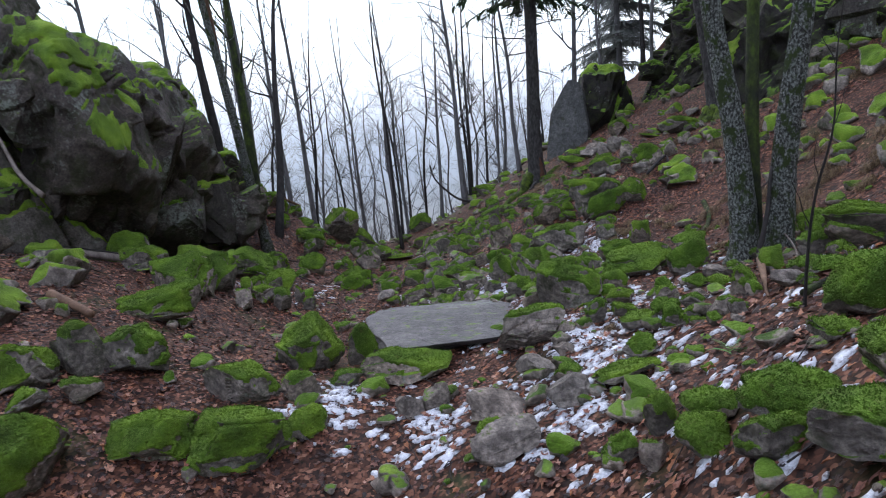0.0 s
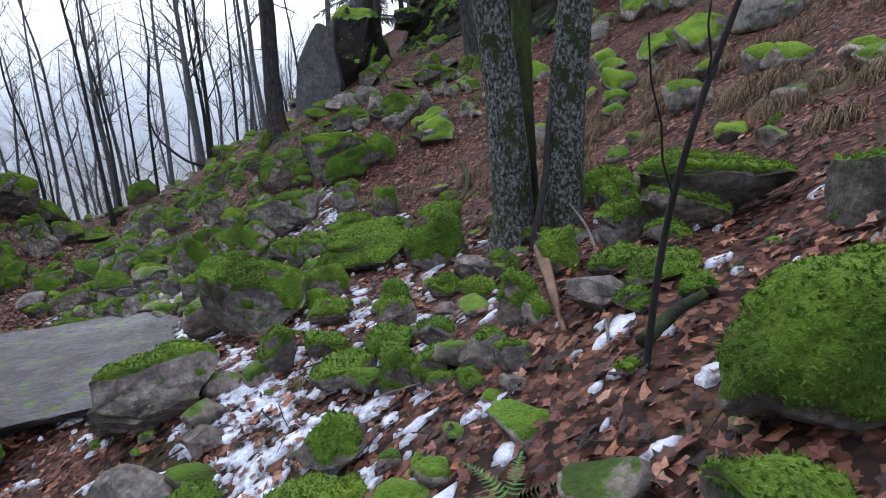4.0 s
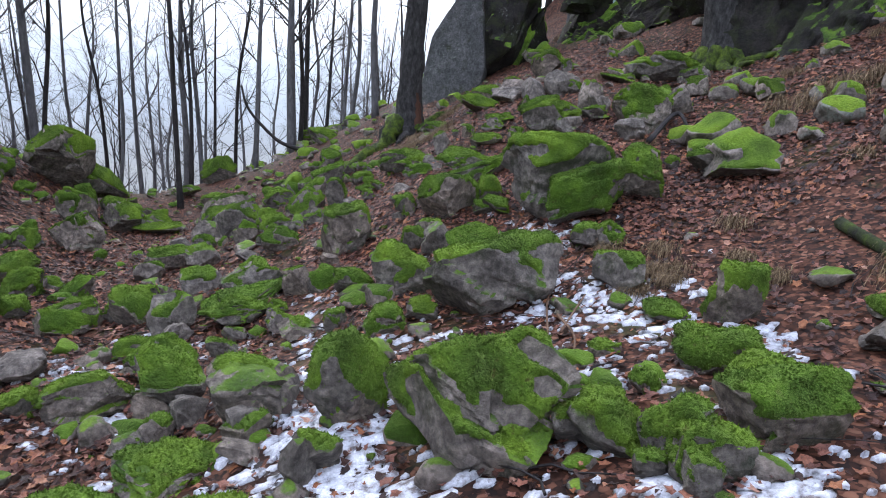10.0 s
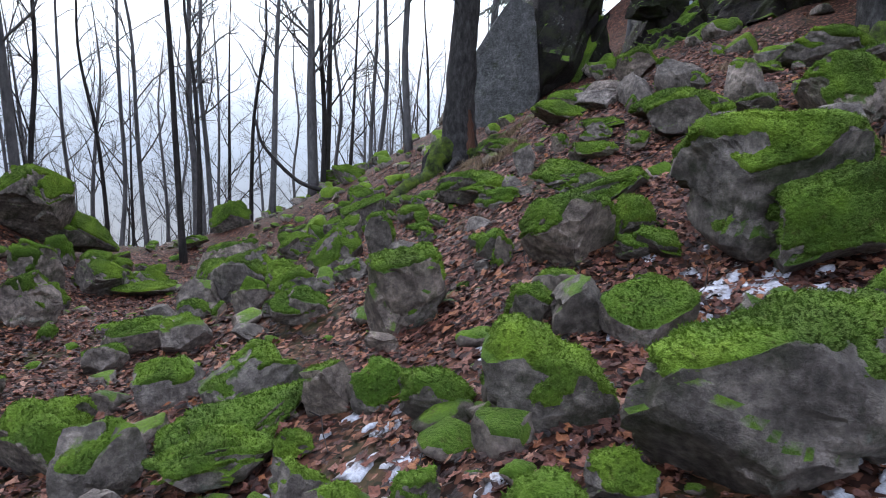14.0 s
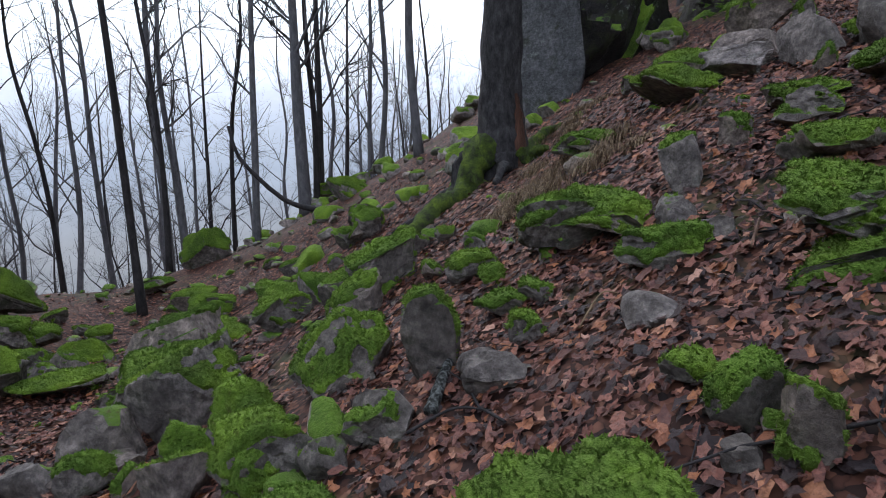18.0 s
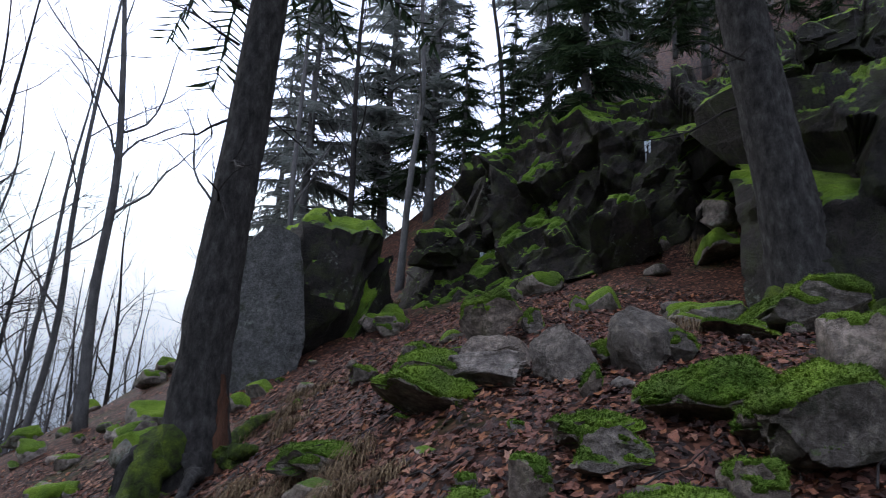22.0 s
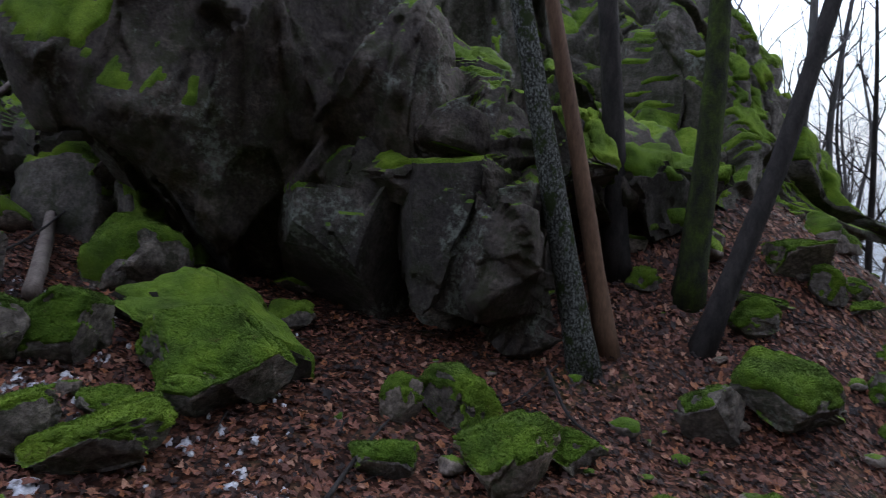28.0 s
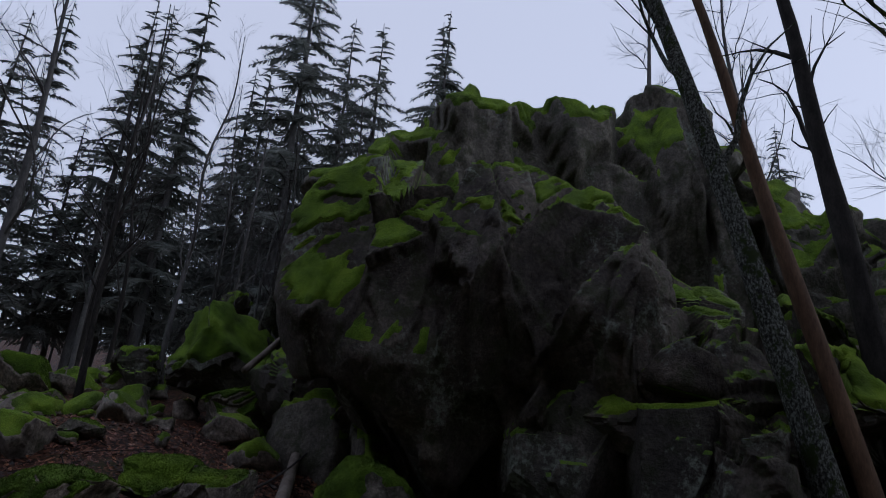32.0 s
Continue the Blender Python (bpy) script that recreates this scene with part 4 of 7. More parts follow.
def near_spruce():
    x, y = 3.28, 21.95
    z = gz(x, y)
    top = root("spruce", x, y, z, "large old spruce with a torn orange scar and mossy roots", "spruce")
    r = np.random.default_rng(5)
    pts = spline([(0.06, 0, -0.5), (0.03, 0, 0.4), (0.03, -0.01, 1.5), (0.12, -0.1, 4), (0.28, -0.24, 9), (0.4, -0.3, 15)], 60)
    radii = np.interp(pts[:, 2], [-0.5, 0.1, 0.6, 1.2, 1.5, 1.9, 5, 15], [0.48, 0.36, 0.27, 0.23, 0.245, 0.21, 0.18, 0.05])
    child("trunk", mesh_of("trunk", *tube(pts, radii, 26, True, 0.03, r)), M_BARK_SPRUCE, top)
    strip = []
    for t in np.linspace(-0.05, 0.95, 14):
        w = 0.075 * math.sin(math.pi * min(1, (1.02 - t) / 1.3)) * r.uniform(0.6, 1.3) + 0.012
        rad = np.interp(t, [-0.5, 0.1, 0.6, 1.2, 1.5], [0.48, 0.36, 0.27, 0.23, 0.24]) + 0.012
        for s in np.linspace(-1, 1, 7):
            a = radians(-72 + 10 * math.sin(3 * t)) + s * w / rad
            q = rad + 0.012 * math.cos(s * 1.57) + 0.008 * r.normal()
            strip.append((0.03 + math.cos(a) * q, math.sin(a) * q, t))
    faces = [(i * 7 + k, i * 7 + k + 1, i * 7 + k + 8, i * 7 + k + 7) for i in range(13) for k in range(6)]
    child("bark_scar", mesh_of("bark_scar", strip, faces), M_SCAR, top, "torn strip of bare orange wood")
    for ctrl, rad, mossy in ((((-0.2, -0.1, 0.35), (-0.55, -0.35, 0.02), (-1.05, -0.75, -0.28), (-1.75, -1.25, -0.62)), 0.16, True), (((0.2, -0.25, 0.3), (0.3, -0.42, 0.02), (0.35, -0.6, -0.2)), 0.1, True),
                             (((-0.25, 0.1, 0.3), (-0.7, 0.1, -0.1), (-1.3, 0.0, -0.45)), 0.1, False), (((0.25, 0.1, 0.3), (0.6, 0.3, 0.1), (1.0, 0.5, 0.3)), 0.09, True), (((-0.05, -0.3, 0.25), (-0.15, -0.6, -0.12), (-0.4, -1.0, -0.42)), 0.08, False)):
        q = spline(ctrl, 24)
        q[6:, 2] = [gz(x + a, y + b) - z + 0.10 + 0.03 * math.sin(9 * a + 5 * b) for a, b, _ in q[6:]]
        child("root", mesh_of("root", *tube(q, np.linspace(rad * 1.2, rad * 0.3, 24), 12, True, 0.16, r)), M_ROOT_MOSS if mossy else M_BARK_SPRUCE, top, "thick surface root")
    for k in range(26):
        h = 2.6 + 0.42 * k
        a = r.random() * 6.28
        heap = Heap()
        ln = r.uniform(0.9, 2.6)
        limb(heap, np.array([-0.05, 0.05, h]), np.array([math.cos(a), math.sin(a), -0.12]), ln, 0.022, 1, r, 5, -0.25, 0.8)
        child("dead_branch", heap.mesh("dead_branch"), M_BARK_DARK, top)

    crown_of(top, 15, 0.36, 22, 0.24, r, 0.8, 6)


near_spruce()


def upper_spruce():
    x, y = 7.85, 18.5
    top = root("spruce", x, y, gz(x, y), "tall grey-barked spruce with moss-covered roots on the bank", "spruce")
    r = np.random.default_rng(15)
    pts = spline([(0.02, 0, -0.5), (0, 0, 0.3), (-0.12, 0.10, 1.5), (-0.4, 0.34, 4), (-1.0, 0.8, 9), (-1.4, 1.2, 14)], 50)
    radii = np.interp(pts[:, 2], [-0.5, 0.0, 0.5, 1.5, 14], [0.5, 0.42, 0.33, 0.27, 0.06])
    child("trunk", mesh_of("trunk", *tube(pts, radii, 22, True, 0.025, r)), M_BARK_SPRUCE, top)
    for k in range(7):
        a = radians(150 + 30 * k)
        q = spline([(0.25 * math.cos(a), 0.25 * math.sin(a), 0.3), (0.7 * math.cos(a), 0.7 * math.sin(a), 0.05 + 0.3 * math.cos(a)), (1.35 * math.cos(a + 0.2), 1.35 * math.sin(a + 0.2), 0.0)], 14)
        q[4:, 2] = [gz(x + u, y + v) - gz(x, y) + 0.05 + 0.04 * math.sin(8 * u + 6 * v) for u, v, _ in q[4:]]
        child("root", mesh_of("root", *tube(q, np.linspace(0.15, 0.03, 14), 10, True, 0.16, r)), M_ROOT_MOSS, top, "moss-covered root")
    for k in range(22):
        h, a = 2.4 + 0.45 * k, r.random() * 6.28
        heap = Heap()
        limb(heap, np.array([-0.1 * h, 0.085 * h, h]), np.array([math.cos(a), math.sin(a), -0.1]), r.uniform(1.0, 2.4), 0.02, 1, r, 5, -0.2, 0.8)
        child("dead_branch", heap.mesh("dead_branch"), M_BARK_DARK, top)

    crown_of(top, 14, 0.34, 22, 0.26, r, 0.8, 6)


upper_spruce()

# bare trees: a few forms, set down many times
FORMS = [bare_tree("bare_tree", h, rad, sd, bark, (lx, ly), first, limbs, label=lab, depth=2)
         for h, rad, sd, bark, lx, ly, first, limbs, lab in (
             (13, 0.105, 31, M_BARK_DARK, 0.02, 0.0, 0.25, 11, "slender dark bare tree"), (12, 0.085, 32, M_BARK_MISTED, -0.04, 0.02, 0.3, 11, "slender grey bare tree"),
             (14, 0.13, 33, M_BARK_MISTED, 0.05, 0.02, 0.35, 12, "tall grey bare tree with a slight lean"), (10, 0.06, 34, M_BARK_MISTED, 0.03, -0.03, 0.2, 10, "thin young bare tree"),
             (11, 0.075, 35, M_BARK_DARK, -0.07, 0.0, 0.25, 10, "thin leaning bare tree"), (15, 0.15, 36, M_BARK_MISTED, 0.0, 0.03, 0.3, 13, "tall grey bare tree"))]
set_down(FORMS[5], -7.27, 27.07, 20, 0.95)
set_down(FORMS[2], -5.85, 26.43, 100, 0.9)
set_down(FORMS[3], -6.04, 32.53, 10, 1.2)
set_down(FORMS[1], -3.59, 32.21, 40, 1)
again(FORMS[5], -2.15, 31.52, 200, 0.8)
again(FORMS[2], 0.10, 29.07, 300, 0.75)
again(FORMS[5], 1.29, 30.47, 60, 0.85)
set_down(FORMS[0], 1.63, 31.62, 10, 0.9)
again(FORMS[3], 3.30, 34.18, 80, 1.1)
again(FORMS[2], 3.59, 28.03, 150, 0.85)
again(FORMS[1], -10.75, 30.25, 0, 1)
again(FORMS[0], -9.73, 35.66, 0, 1)
again(FORMS[1], -7.88, 34.10, 70, 0.9)
again(FORMS[0], -1.69, 35.78, 0, 0.9)
again(FORMS[2], -7.01, 38.44, 0, 1)
again(FORMS[1], 2.25, 35.97, 120, 1)
set_down(FORMS[4], -7.57, 30.08, 200, 1)
again(FORMS[5], 1.21, 29.86, 40, 0.9)
again(FORMS[0], 1.51, 30.86, 90, 0.9)
again(FORMS[1], -1.45, 29.70, 10, 0.9)
again(FORMS[3], 3.25, 32.44, 0, 1.2)
again(FORMS[4], -0.67, 32.77, 180, 1)
again(FORMS[5], -9.78, 25.95, 0, 0.9)
again(FORMS[2], -10.44, 27.39, 60, 0.9)
again(FORMS[1], -12.60, 30.99, 0, 1)

r_ = np.random.default_rng(77)
count = 0
while count < 80:
    x, y = r_.uniform(-20, 14), r_.uniform(25, 62)
    if y < 32 + 0.6 * max(0, x) and (x > -1.5 or y < 27 or x < -11) or (x > 3.5 and y < 40):
        continue
    again(FORMS[r_.integers(0, 6)], x, y, r_.uniform(0, 360), r_.uniform(0.8, 1.25), (r_.normal() * 3, r_.normal() * 3))
    count += 1
for x, y, k, s in ((-12.5, 26, 5, 1.0), (-14, 22, 2, 1.1), (-16, 27, 1, 1.1), (-10.5, 29, 0, 1.0), (-18, 20, 5, 1.2), (-20, 25, 2, 1.2), (-13, 31, 4, 1.1), (9, 27, 1, 1.0), (8, 30, 3, 1.1), (11, 26, 4, 1.0), (10, 31, 0, 1.1), (7.2, 33, 5, 1.0), (13.5, 24.5, 3, 1.0), (15, 22, 0, 1.0)):
    again(FORMS[k], x, y, 37 * k + 11 * x, s)

# the thin dark pole in the gap, bare to far up
pole = bare_tree("pole_tree", 12, 0.07, 51, M_BARK_DARK, (-0.02, 0.0), 0.45, 9, label="thin straight dark tree standing alone in the gap")
set_down(pole, -1.6, 25.7, 20)
# the clump below the cliff
set_down(bare_tree("lichened_tree", 12, 0.15, 52, M_BARK_LICHEN, (-0.05, -0.23), 0.4, 9, label="leaning lichen-spotted tree in the clump below the cliff", crook=0.06), -4.97, 18.99)
set_down(bare_tree("barkless_tree", 10.5, 0.11, 53, M_BARK_RED, (-0.03, -0.22), 0.75, 4, label="dead reddish barkless tree leaning in the clump", crook=0.05), -5.15, 19.36)
set_down(bare_tree("leaning_tree", 11, 0.125, 54, M_BARK_DARK, (0.05, 0.34), 0.35, 9, label="dark tree leaning far out over the slope", crook=0.1), -5.0, 20.28)
set_down(bare_tree("dark_tree", 11, 0.16, 56, M_BARK_DARK, (-0.02, -0.10), 0.4, 9, label="dark mossy-footed tree in the clump below the cliff", crook=0.06), -6.22, 19.98)
set_down(bare_tree("dark_tree", 11, 0.17, 57, M_BARK_MOSS, (0.0, 0.06), 0.4, 9, label="stout dark tree with moss at its foot", crook=0.06), -5.63, 20.6)
set_down(bare_tree("sapling", 2.2, 0.013, 55, M_BARK_DARK, (-0.12, -0.4), 0.3, 5, label="thin dark sapling leaning over the trail", depth=0), 2.6, 5.6)
fallen = thing("fallen_branch", mesh_of("fallen_branch", *tube(spline([(-1.9, 0.4, 1.75), (-1.75, 0.3, 1.2), (-1.4, 0.2, 0.75), (-0.9, 0.1, 0.3), (-0.4, 0.0, 0.12), (0.25, 0, 0.02)], 24), np.linspace(0.03, 0.065, 24), 8, True, 0.05)), M_BARK_DARK, "dark curved dead branch propped on the slope", "dead branch")
fallen.location = (1.69, 27.45, gz(1.69, 27.45))

# dark spruces above the rock wall
SP0 = set_down(conifer("spruce", 15, 0.17, 60, "dark dense spruce above the rock wall", 0.03, 34, 0.2, needles=M_NEEDLE), 10.51, 23.21, 0, 0.62, 5.37)
again(SP0, 10.35, 25.04, 77, 0.55, (0, 0), 4.55)
again(SP0, 11.03, 27.44, 154, 0.6, (0, 0), 5.47)
again(SP0, 15.42, 22.35, 231, 0.6, (0, 0), 8.64)
again(SP0, 17.89, 20.97, 308, 0.6, (0, 0), 10.22)
again(SP0, 12.02, 30.42, 385, 0.7, (0, 0), 6.32)
again(SP0, 19.20, 19.53, 462, 0.6, (0, 0), 10.92)
again(SP0, 13.44, 22.94, 539, 0.55, (0, 0), 8.12)
again(SP0, 15.09, 21.07, 616, 0.5, (0, 0), 9.17)
again(SP0, 16.55, 19.53, 693, 0.55, (0, 0), 9.82)
again(SP0, 14.95, 25.23, 770, 0.7, (0, 0), 9.57)
again(SP0, 18.96, 24.63, 847, 0.8, (0, 0), 12.83)
again(SP0, 21.78, 22.93, 924, 0.8, (0, 0), 14.39)
again(SP0, 12.71, 34.11, 1001, 0.7, (0, 0), 5.93)

# spruces for the misty distance, mist put into their pale needle colour
SP1 = set_down(conifer("spruce", 17, 0.2, 61, "spruce with drooping boughs, needles coloured pale for mist"), -22, 10.0)
SP2 = set_down(conifer("spruce", 14, 0.17, 62, "slim spruce with needles coloured pale for mist", 0.2, 26, 0.19), -24.5, 12.5)
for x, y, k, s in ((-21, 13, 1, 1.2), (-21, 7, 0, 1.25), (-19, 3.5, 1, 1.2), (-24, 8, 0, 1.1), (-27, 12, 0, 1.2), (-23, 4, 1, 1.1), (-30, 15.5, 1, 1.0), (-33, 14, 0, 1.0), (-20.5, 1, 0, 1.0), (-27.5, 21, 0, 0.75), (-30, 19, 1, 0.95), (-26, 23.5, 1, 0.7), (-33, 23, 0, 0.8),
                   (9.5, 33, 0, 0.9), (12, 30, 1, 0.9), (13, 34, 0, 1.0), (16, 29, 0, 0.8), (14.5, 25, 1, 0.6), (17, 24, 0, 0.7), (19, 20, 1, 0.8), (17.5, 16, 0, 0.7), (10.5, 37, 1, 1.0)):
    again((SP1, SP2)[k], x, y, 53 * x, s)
r_ = np.random.default_rng(88)
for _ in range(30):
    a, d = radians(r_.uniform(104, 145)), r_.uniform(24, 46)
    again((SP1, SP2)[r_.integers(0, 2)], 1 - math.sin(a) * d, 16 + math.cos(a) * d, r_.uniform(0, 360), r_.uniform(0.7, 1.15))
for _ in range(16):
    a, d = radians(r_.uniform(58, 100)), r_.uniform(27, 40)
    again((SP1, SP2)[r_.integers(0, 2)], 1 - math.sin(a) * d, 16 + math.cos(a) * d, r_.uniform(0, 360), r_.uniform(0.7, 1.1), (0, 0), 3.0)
for _ in range(30):
    a, d = radians(r_.uniform(105, 150)), r_.uniform(14, 34)
    again(FORMS[r_.integers(0, 6)], 1 - math.sin(a) * d, 16 + math.cos(a) * d, r_.uniform(0, 360), r_.uniform(0.5, 0.95))
# bare trees at the foot and on top of the cliff
for x, y, k, s, z in ((-10.6, 11.6, 3, 0.5, None), (-10.8, 11.9, 4, 0.45, None), (-11.0, 11.4, 3, 0.48, None), (-10.4, 11.0, 1, 0.42, None), (-9.6, 10.6, 4, 0.4, None), (-12.5, 10.5, 0, 0.6, None), (-13, 9, 1, 0.65, None), (-14, 6, 4, 0.8, None), (-12, 6.5, 3, 0.8, None), (-11, 7.5, 0, 0.75, None), (-12, 12.6, 3, 0.62, None), (-12.6, 13.4, 4, 0.6, None), (-13.5, 11.5, 3, 0.55, None), (-15.5, 17.5, 1, 0.6, 3.0), (-15, 19.5, 3, 0.6, 3.0), (-17, 20, 4, 0.7, 4.5), (-11, 9, 1, 0.7, None), (-16, 15, 3, 0.5, 3.5)):
    again(FORMS[k], x, y, 71 * x, s, (0, 0), z)


# ---- stones of the slope, placed one by one ----

# stones of the stretch near y = 6
rock(-1.80, 8.60, 0.80, 0.60, 0.66, 18, 0.9)
rock(-1.14, 8.53, 0.44, 0.33, 0.57, 13, 0.9)
rock(-0.62, 7.88, 1.01, 0.76, 0.34, 9, 0.6)
rock(-1.63, 7.31, 0.38, 0.29, 0.29, 20, 0.7)
rock(-1.23, 7.60, 0.37, 0.28, 0.17, 15, 0.8)
rock(-1.46, 6.61, 0.38, 0.28, 0.23, 21, 0.9)
rock(-1.76, 6.47, 0.43, 0.32, 0.17, 25, 0.8)
rock(0.29, 6.29, 0.54, 0.40, 0.27, 1, 0.05, tilt=(0, 12))
rock(-0.26, 6.91, 0.25, 0.19, 0.24, 7, 0.3)
rock(-0.51, 6.76, 0.25, 0.19, 0.23, 10, 0)
rock(0.29, 5.67, 0.52, 0.39, 0.21, 1, 0.1)
rock(0.21, 5.98, 0.25, 0.19, 0.14, 2, 0.5)
rock(0.47, 5.92, 0.21, 0.16, 0.15, -1, 0.2)
rock(0.91, 6.07, 0.40, 0.30, 0.23, -7, 0.05)
rock(0.99, 6.56, 0.30, 0.23, 0.15, -8, 0.5)
rock(1.42, 6.16, 0.52, 0.39, 0.09, -14, 0.5)
rock(1.08, 7.05, 0.22, 0.17, 0.13, -8, 0)
rock(0.74, 6.87, 0.35, 0.26, 0.18, -4, 0.1)
rock(1.63, 6.42, 0.33, 0.25, 0.18, -15, 0.4)
rock(1.30, 5.02, 0.20, 0.15, 0.31, -16, 0.85)
rock(1.54, 4.74, 0.34, 0.25, 0.20, -22, 0.8, tilt=(0, -20))
rock(1.39, 4.52, 0.32, 0.24, 0.24, -21, 0.85)
rock(0.99, 4.94, 0.23, 0.17, 0.22, -11, 0.8)
rock(1.15, 4.73, 0.19, 0.14, 0.21, -15, 0.3)
rock(1.76, 4.29, 0.49, 0.37, 0.29, -30, 0.9)
rock(1.53, 4.08, 0.36, 0.27, 0.26, -27, 0.95)
rock(2.10, 3.67, 0.64, 0.48, 0.23, -43, 0.95, tilt=(0, 12))
rock(1.83, 3.56, 0.65, 0.49, 0.23, -40, 0.95, tilt=(0, -8))
rock(2.68, 4.94, 0.48, 0.36, 0.39, -37, 0.95)
rock(3.76, 6.55, 0.73, 0.55, 0.31, -36, 0.95)
rock(4.15, 8.01, 0.43, 0.32, 0.25, -31, 0.95)
rock(3.53, 5.52, 0.25, 0.19, 0.26, -41, 0.8)
rock(3.07, 4.34, 0.19, 0.14, 0.22, -47, 0.9)
rock(3.54, 5.05, 0.21, 0.16, 0.11, -45, 0.9)
rock(2.56, 4.06, 0.20, 0.15, 0.13, -45, 0.7)
rock(2.30, 4.76, 0.26, 0.19, 0.14, -33, 0.9)
rock(2.33, 4.17, 0.23, 0.17, 0.16, -40, 0.9)
rock(2.31, 3.57, 0.19, 0.14, 0.28, -48, 0.9)
rock(3.46, 8.39, 0.29, 0.22, 0.21, -25, 0.8)
rock(-2.24, 15.47, 0.52, 0.39, 0.39, 11, 0.9)

# stones of the stretch near y = 9
rock(1.46, 8.75, 0.73, 0.54, 0.56, -3, 0.85)
rock(1.05, 10.85, 0.27, 0.20, 0.24, 2, 0.4)
rock(1.08, 9.10, 0.33, 0.25, 0.38, 3, 0.2)
rock(2.04, 8.78, 0.33, 0.24, 0.28, -10, 0.95)
rock(2.71, 10.97, 0.49, 0.37, 0.28, -13, 0.95)
rock(2.25, 10.89, 0.37, 0.27, 0.24, -9, 0.7)
rock(1.98, 11.39, 0.32, 0.24, 0.22, -6, 0.5)
rock(2.60, 9.77, 0.72, 0.54, 0.28, -14, 0.7, tilt=(0, -14))
rock(2.88, 8.43, 0.43, 0.32, 0.40, -23, 0.85, tilt=(0, -22))
rock(2.88, 7.73, 0.24, 0.18, 0.19, -27, 0.05)
rock(3.03, 7.53, 0.18, 0.13, 0.17, -31, 0.95)
rock(3.39, 7.73, 0.21, 0.16, 0.10, -34, 0.9)
rock(3.09, 6.95, 0.28, 0.21, 0.28, -38, 0.9)
rock(3.91, 7.53, 0.31, 0.23, 0.27, -43, 0.95)
rock(3.42, 6.79, 0.28, 0.21, 0.26, -45, 0.95, tilt=(0, -35))
rock(3.11, 6.43, 0.27, 0.20, 0.13, -46, 0.9)
rock(3.62, 6.53, 0.44, 0.33, 0.23, -51, 0.95)
rock(3.45, 6.48, 0.22, 0.17, 0.15, -50, 0.9)
rock(3.05, 6.04, 0.30, 0.22, 0.09, -52, 0.9)
rock(2.82, 6.18, 0.28, 0.21, 0.15, -45, 0.1)
rock(2.86, 5.98, 0.17, 0.13, 0.08, -50, 0.8)
rock(3.00, 5.77, 0.15, 0.11, 0.11, -57, 0.9)
rock(1.97, 8.17, 0.30, 0.22, 0.17, -11, 0.9)
rock(1.81, 7.48, 0.24, 0.18, 0.15, -11, 0.95)
rock(1.54, 7.55, 0.24, 0.18, 0.29, -5, 0.9, tilt=(0, -20))
rock(2.24, 7.41, 0.24, 0.18, 0.22, -19, 0.5)
rock(2.08, 7.06, 0.27, 0.21, 0.14, -18, 0.9)
rock(2.02, 6.69, 0.19, 0.15, 0.23, -20, 0.95)
rock(2.14, 6.59, 0.16, 0.12, 0.19, -24, 0.95)
rock(2.28, 6.86, 0.22, 0.17, 0.14, -24, 0.4)
rock(2.51, 7.26, 0.15, 0.11, 0.10, -25, 0.05)
rock(2.64, 7.64, 0.21, 0.15, 0.15, -25, 0.8)
rock(2.67, 7.21, 0.20, 0.15, 0.16, -28, 0.9)
rock(1.82, 7.03, 0.36, 0.27, 0.12, -13, 0.6)
rock(2.15, 6.44, 0.15, 0.11, 0.07, -26, 0.9)
rock(2.33, 6.38, 0.23, 0.17, 0.13, -31, 0.4, tilt=(0, -15))
rock(2.38, 6.17, 0.17, 0.12, 0.12, -36, 0.5)
rock(2.59, 6.49, 0.20, 0.15, 0.25, -35, 0.8)
rock(2.43, 6.48, 0.12, 0.09, 0.06, -32, 0.8)
rock(2.19, 6.20, 0.14, 0.11, 0.11, -31, 0.8)
rock(0.07, 12.15, 0.58, 0.43, 0.16, 9, 0.4)
rock(2.31, 6.03, 0.11, 0.08, 0.07, -37, 0.05)
rock(2.55, 5.61, 0.08, 0.06, 0.04, -53, 0.8)
rock(2.36, 7.88, 0.19, 0.14, 0.21, -19, 0.9)

# stones of the stretch near y = 12
rock(1.63, 14.36, 0.30, 0.22, 0.35, -5, 0.8)
rock(1.44, 15.90, 0.44, 0.33, 0.42, -2, 0.7)
rock(2.99, 11.76, 0.50, 0.37, 0.21, -24, 0.95)
rock(3.54, 12.29, 0.33, 0.24, 0.47, -27, 0.95)
rock(3.24, 12.58, 0.33, 0.25, 0.09, -23, 0.9)
rock(3.99, 11.53, 0.33, 0.25, 0.19, -36, 0.1)
rock(4.32, 11.83, 0.25, 0.19, 0.13, -37, 0.9)
rock(2.59, 10.00, 0.29, 0.22, 0.24, -32, 0.85)
rock(3.02, 10.01, 0.49, 0.37, 0.37, -38, 0.6)
rock(2.98, 9.76, 0.14, 0.10, 0.11, -41, 0.05)
rock(3.45, 9.77, 0.44, 0.33, 0.39, -47, 0.95, tilt=(0, -25))
rock(3.04, 9.54, 0.23, 0.18, 0.14, -44, 0.9)
rock(2.49, 9.32, 0.89, 0.67, 0.27, -38, 0.8)
rock(2.98, 8.96, 0.26, 0.20, 0.30, -53, 0.95)
rock(1.22, 9.95, 0.38, 0.28, 0.19, -3, 0.9)
rock(1.10, 10.46, 0.38, 0.29, 0.32, -1, 0.5)
rock(1.41, 10.58, 0.29, 0.22, 0.19, -6, 0.6)
rock(1.91, 9.66, 0.20, 0.15, 0.30, -21, 0.8)
rock(1.73, 9.61, 0.49, 0.37, 0.17, -17, 0.9)
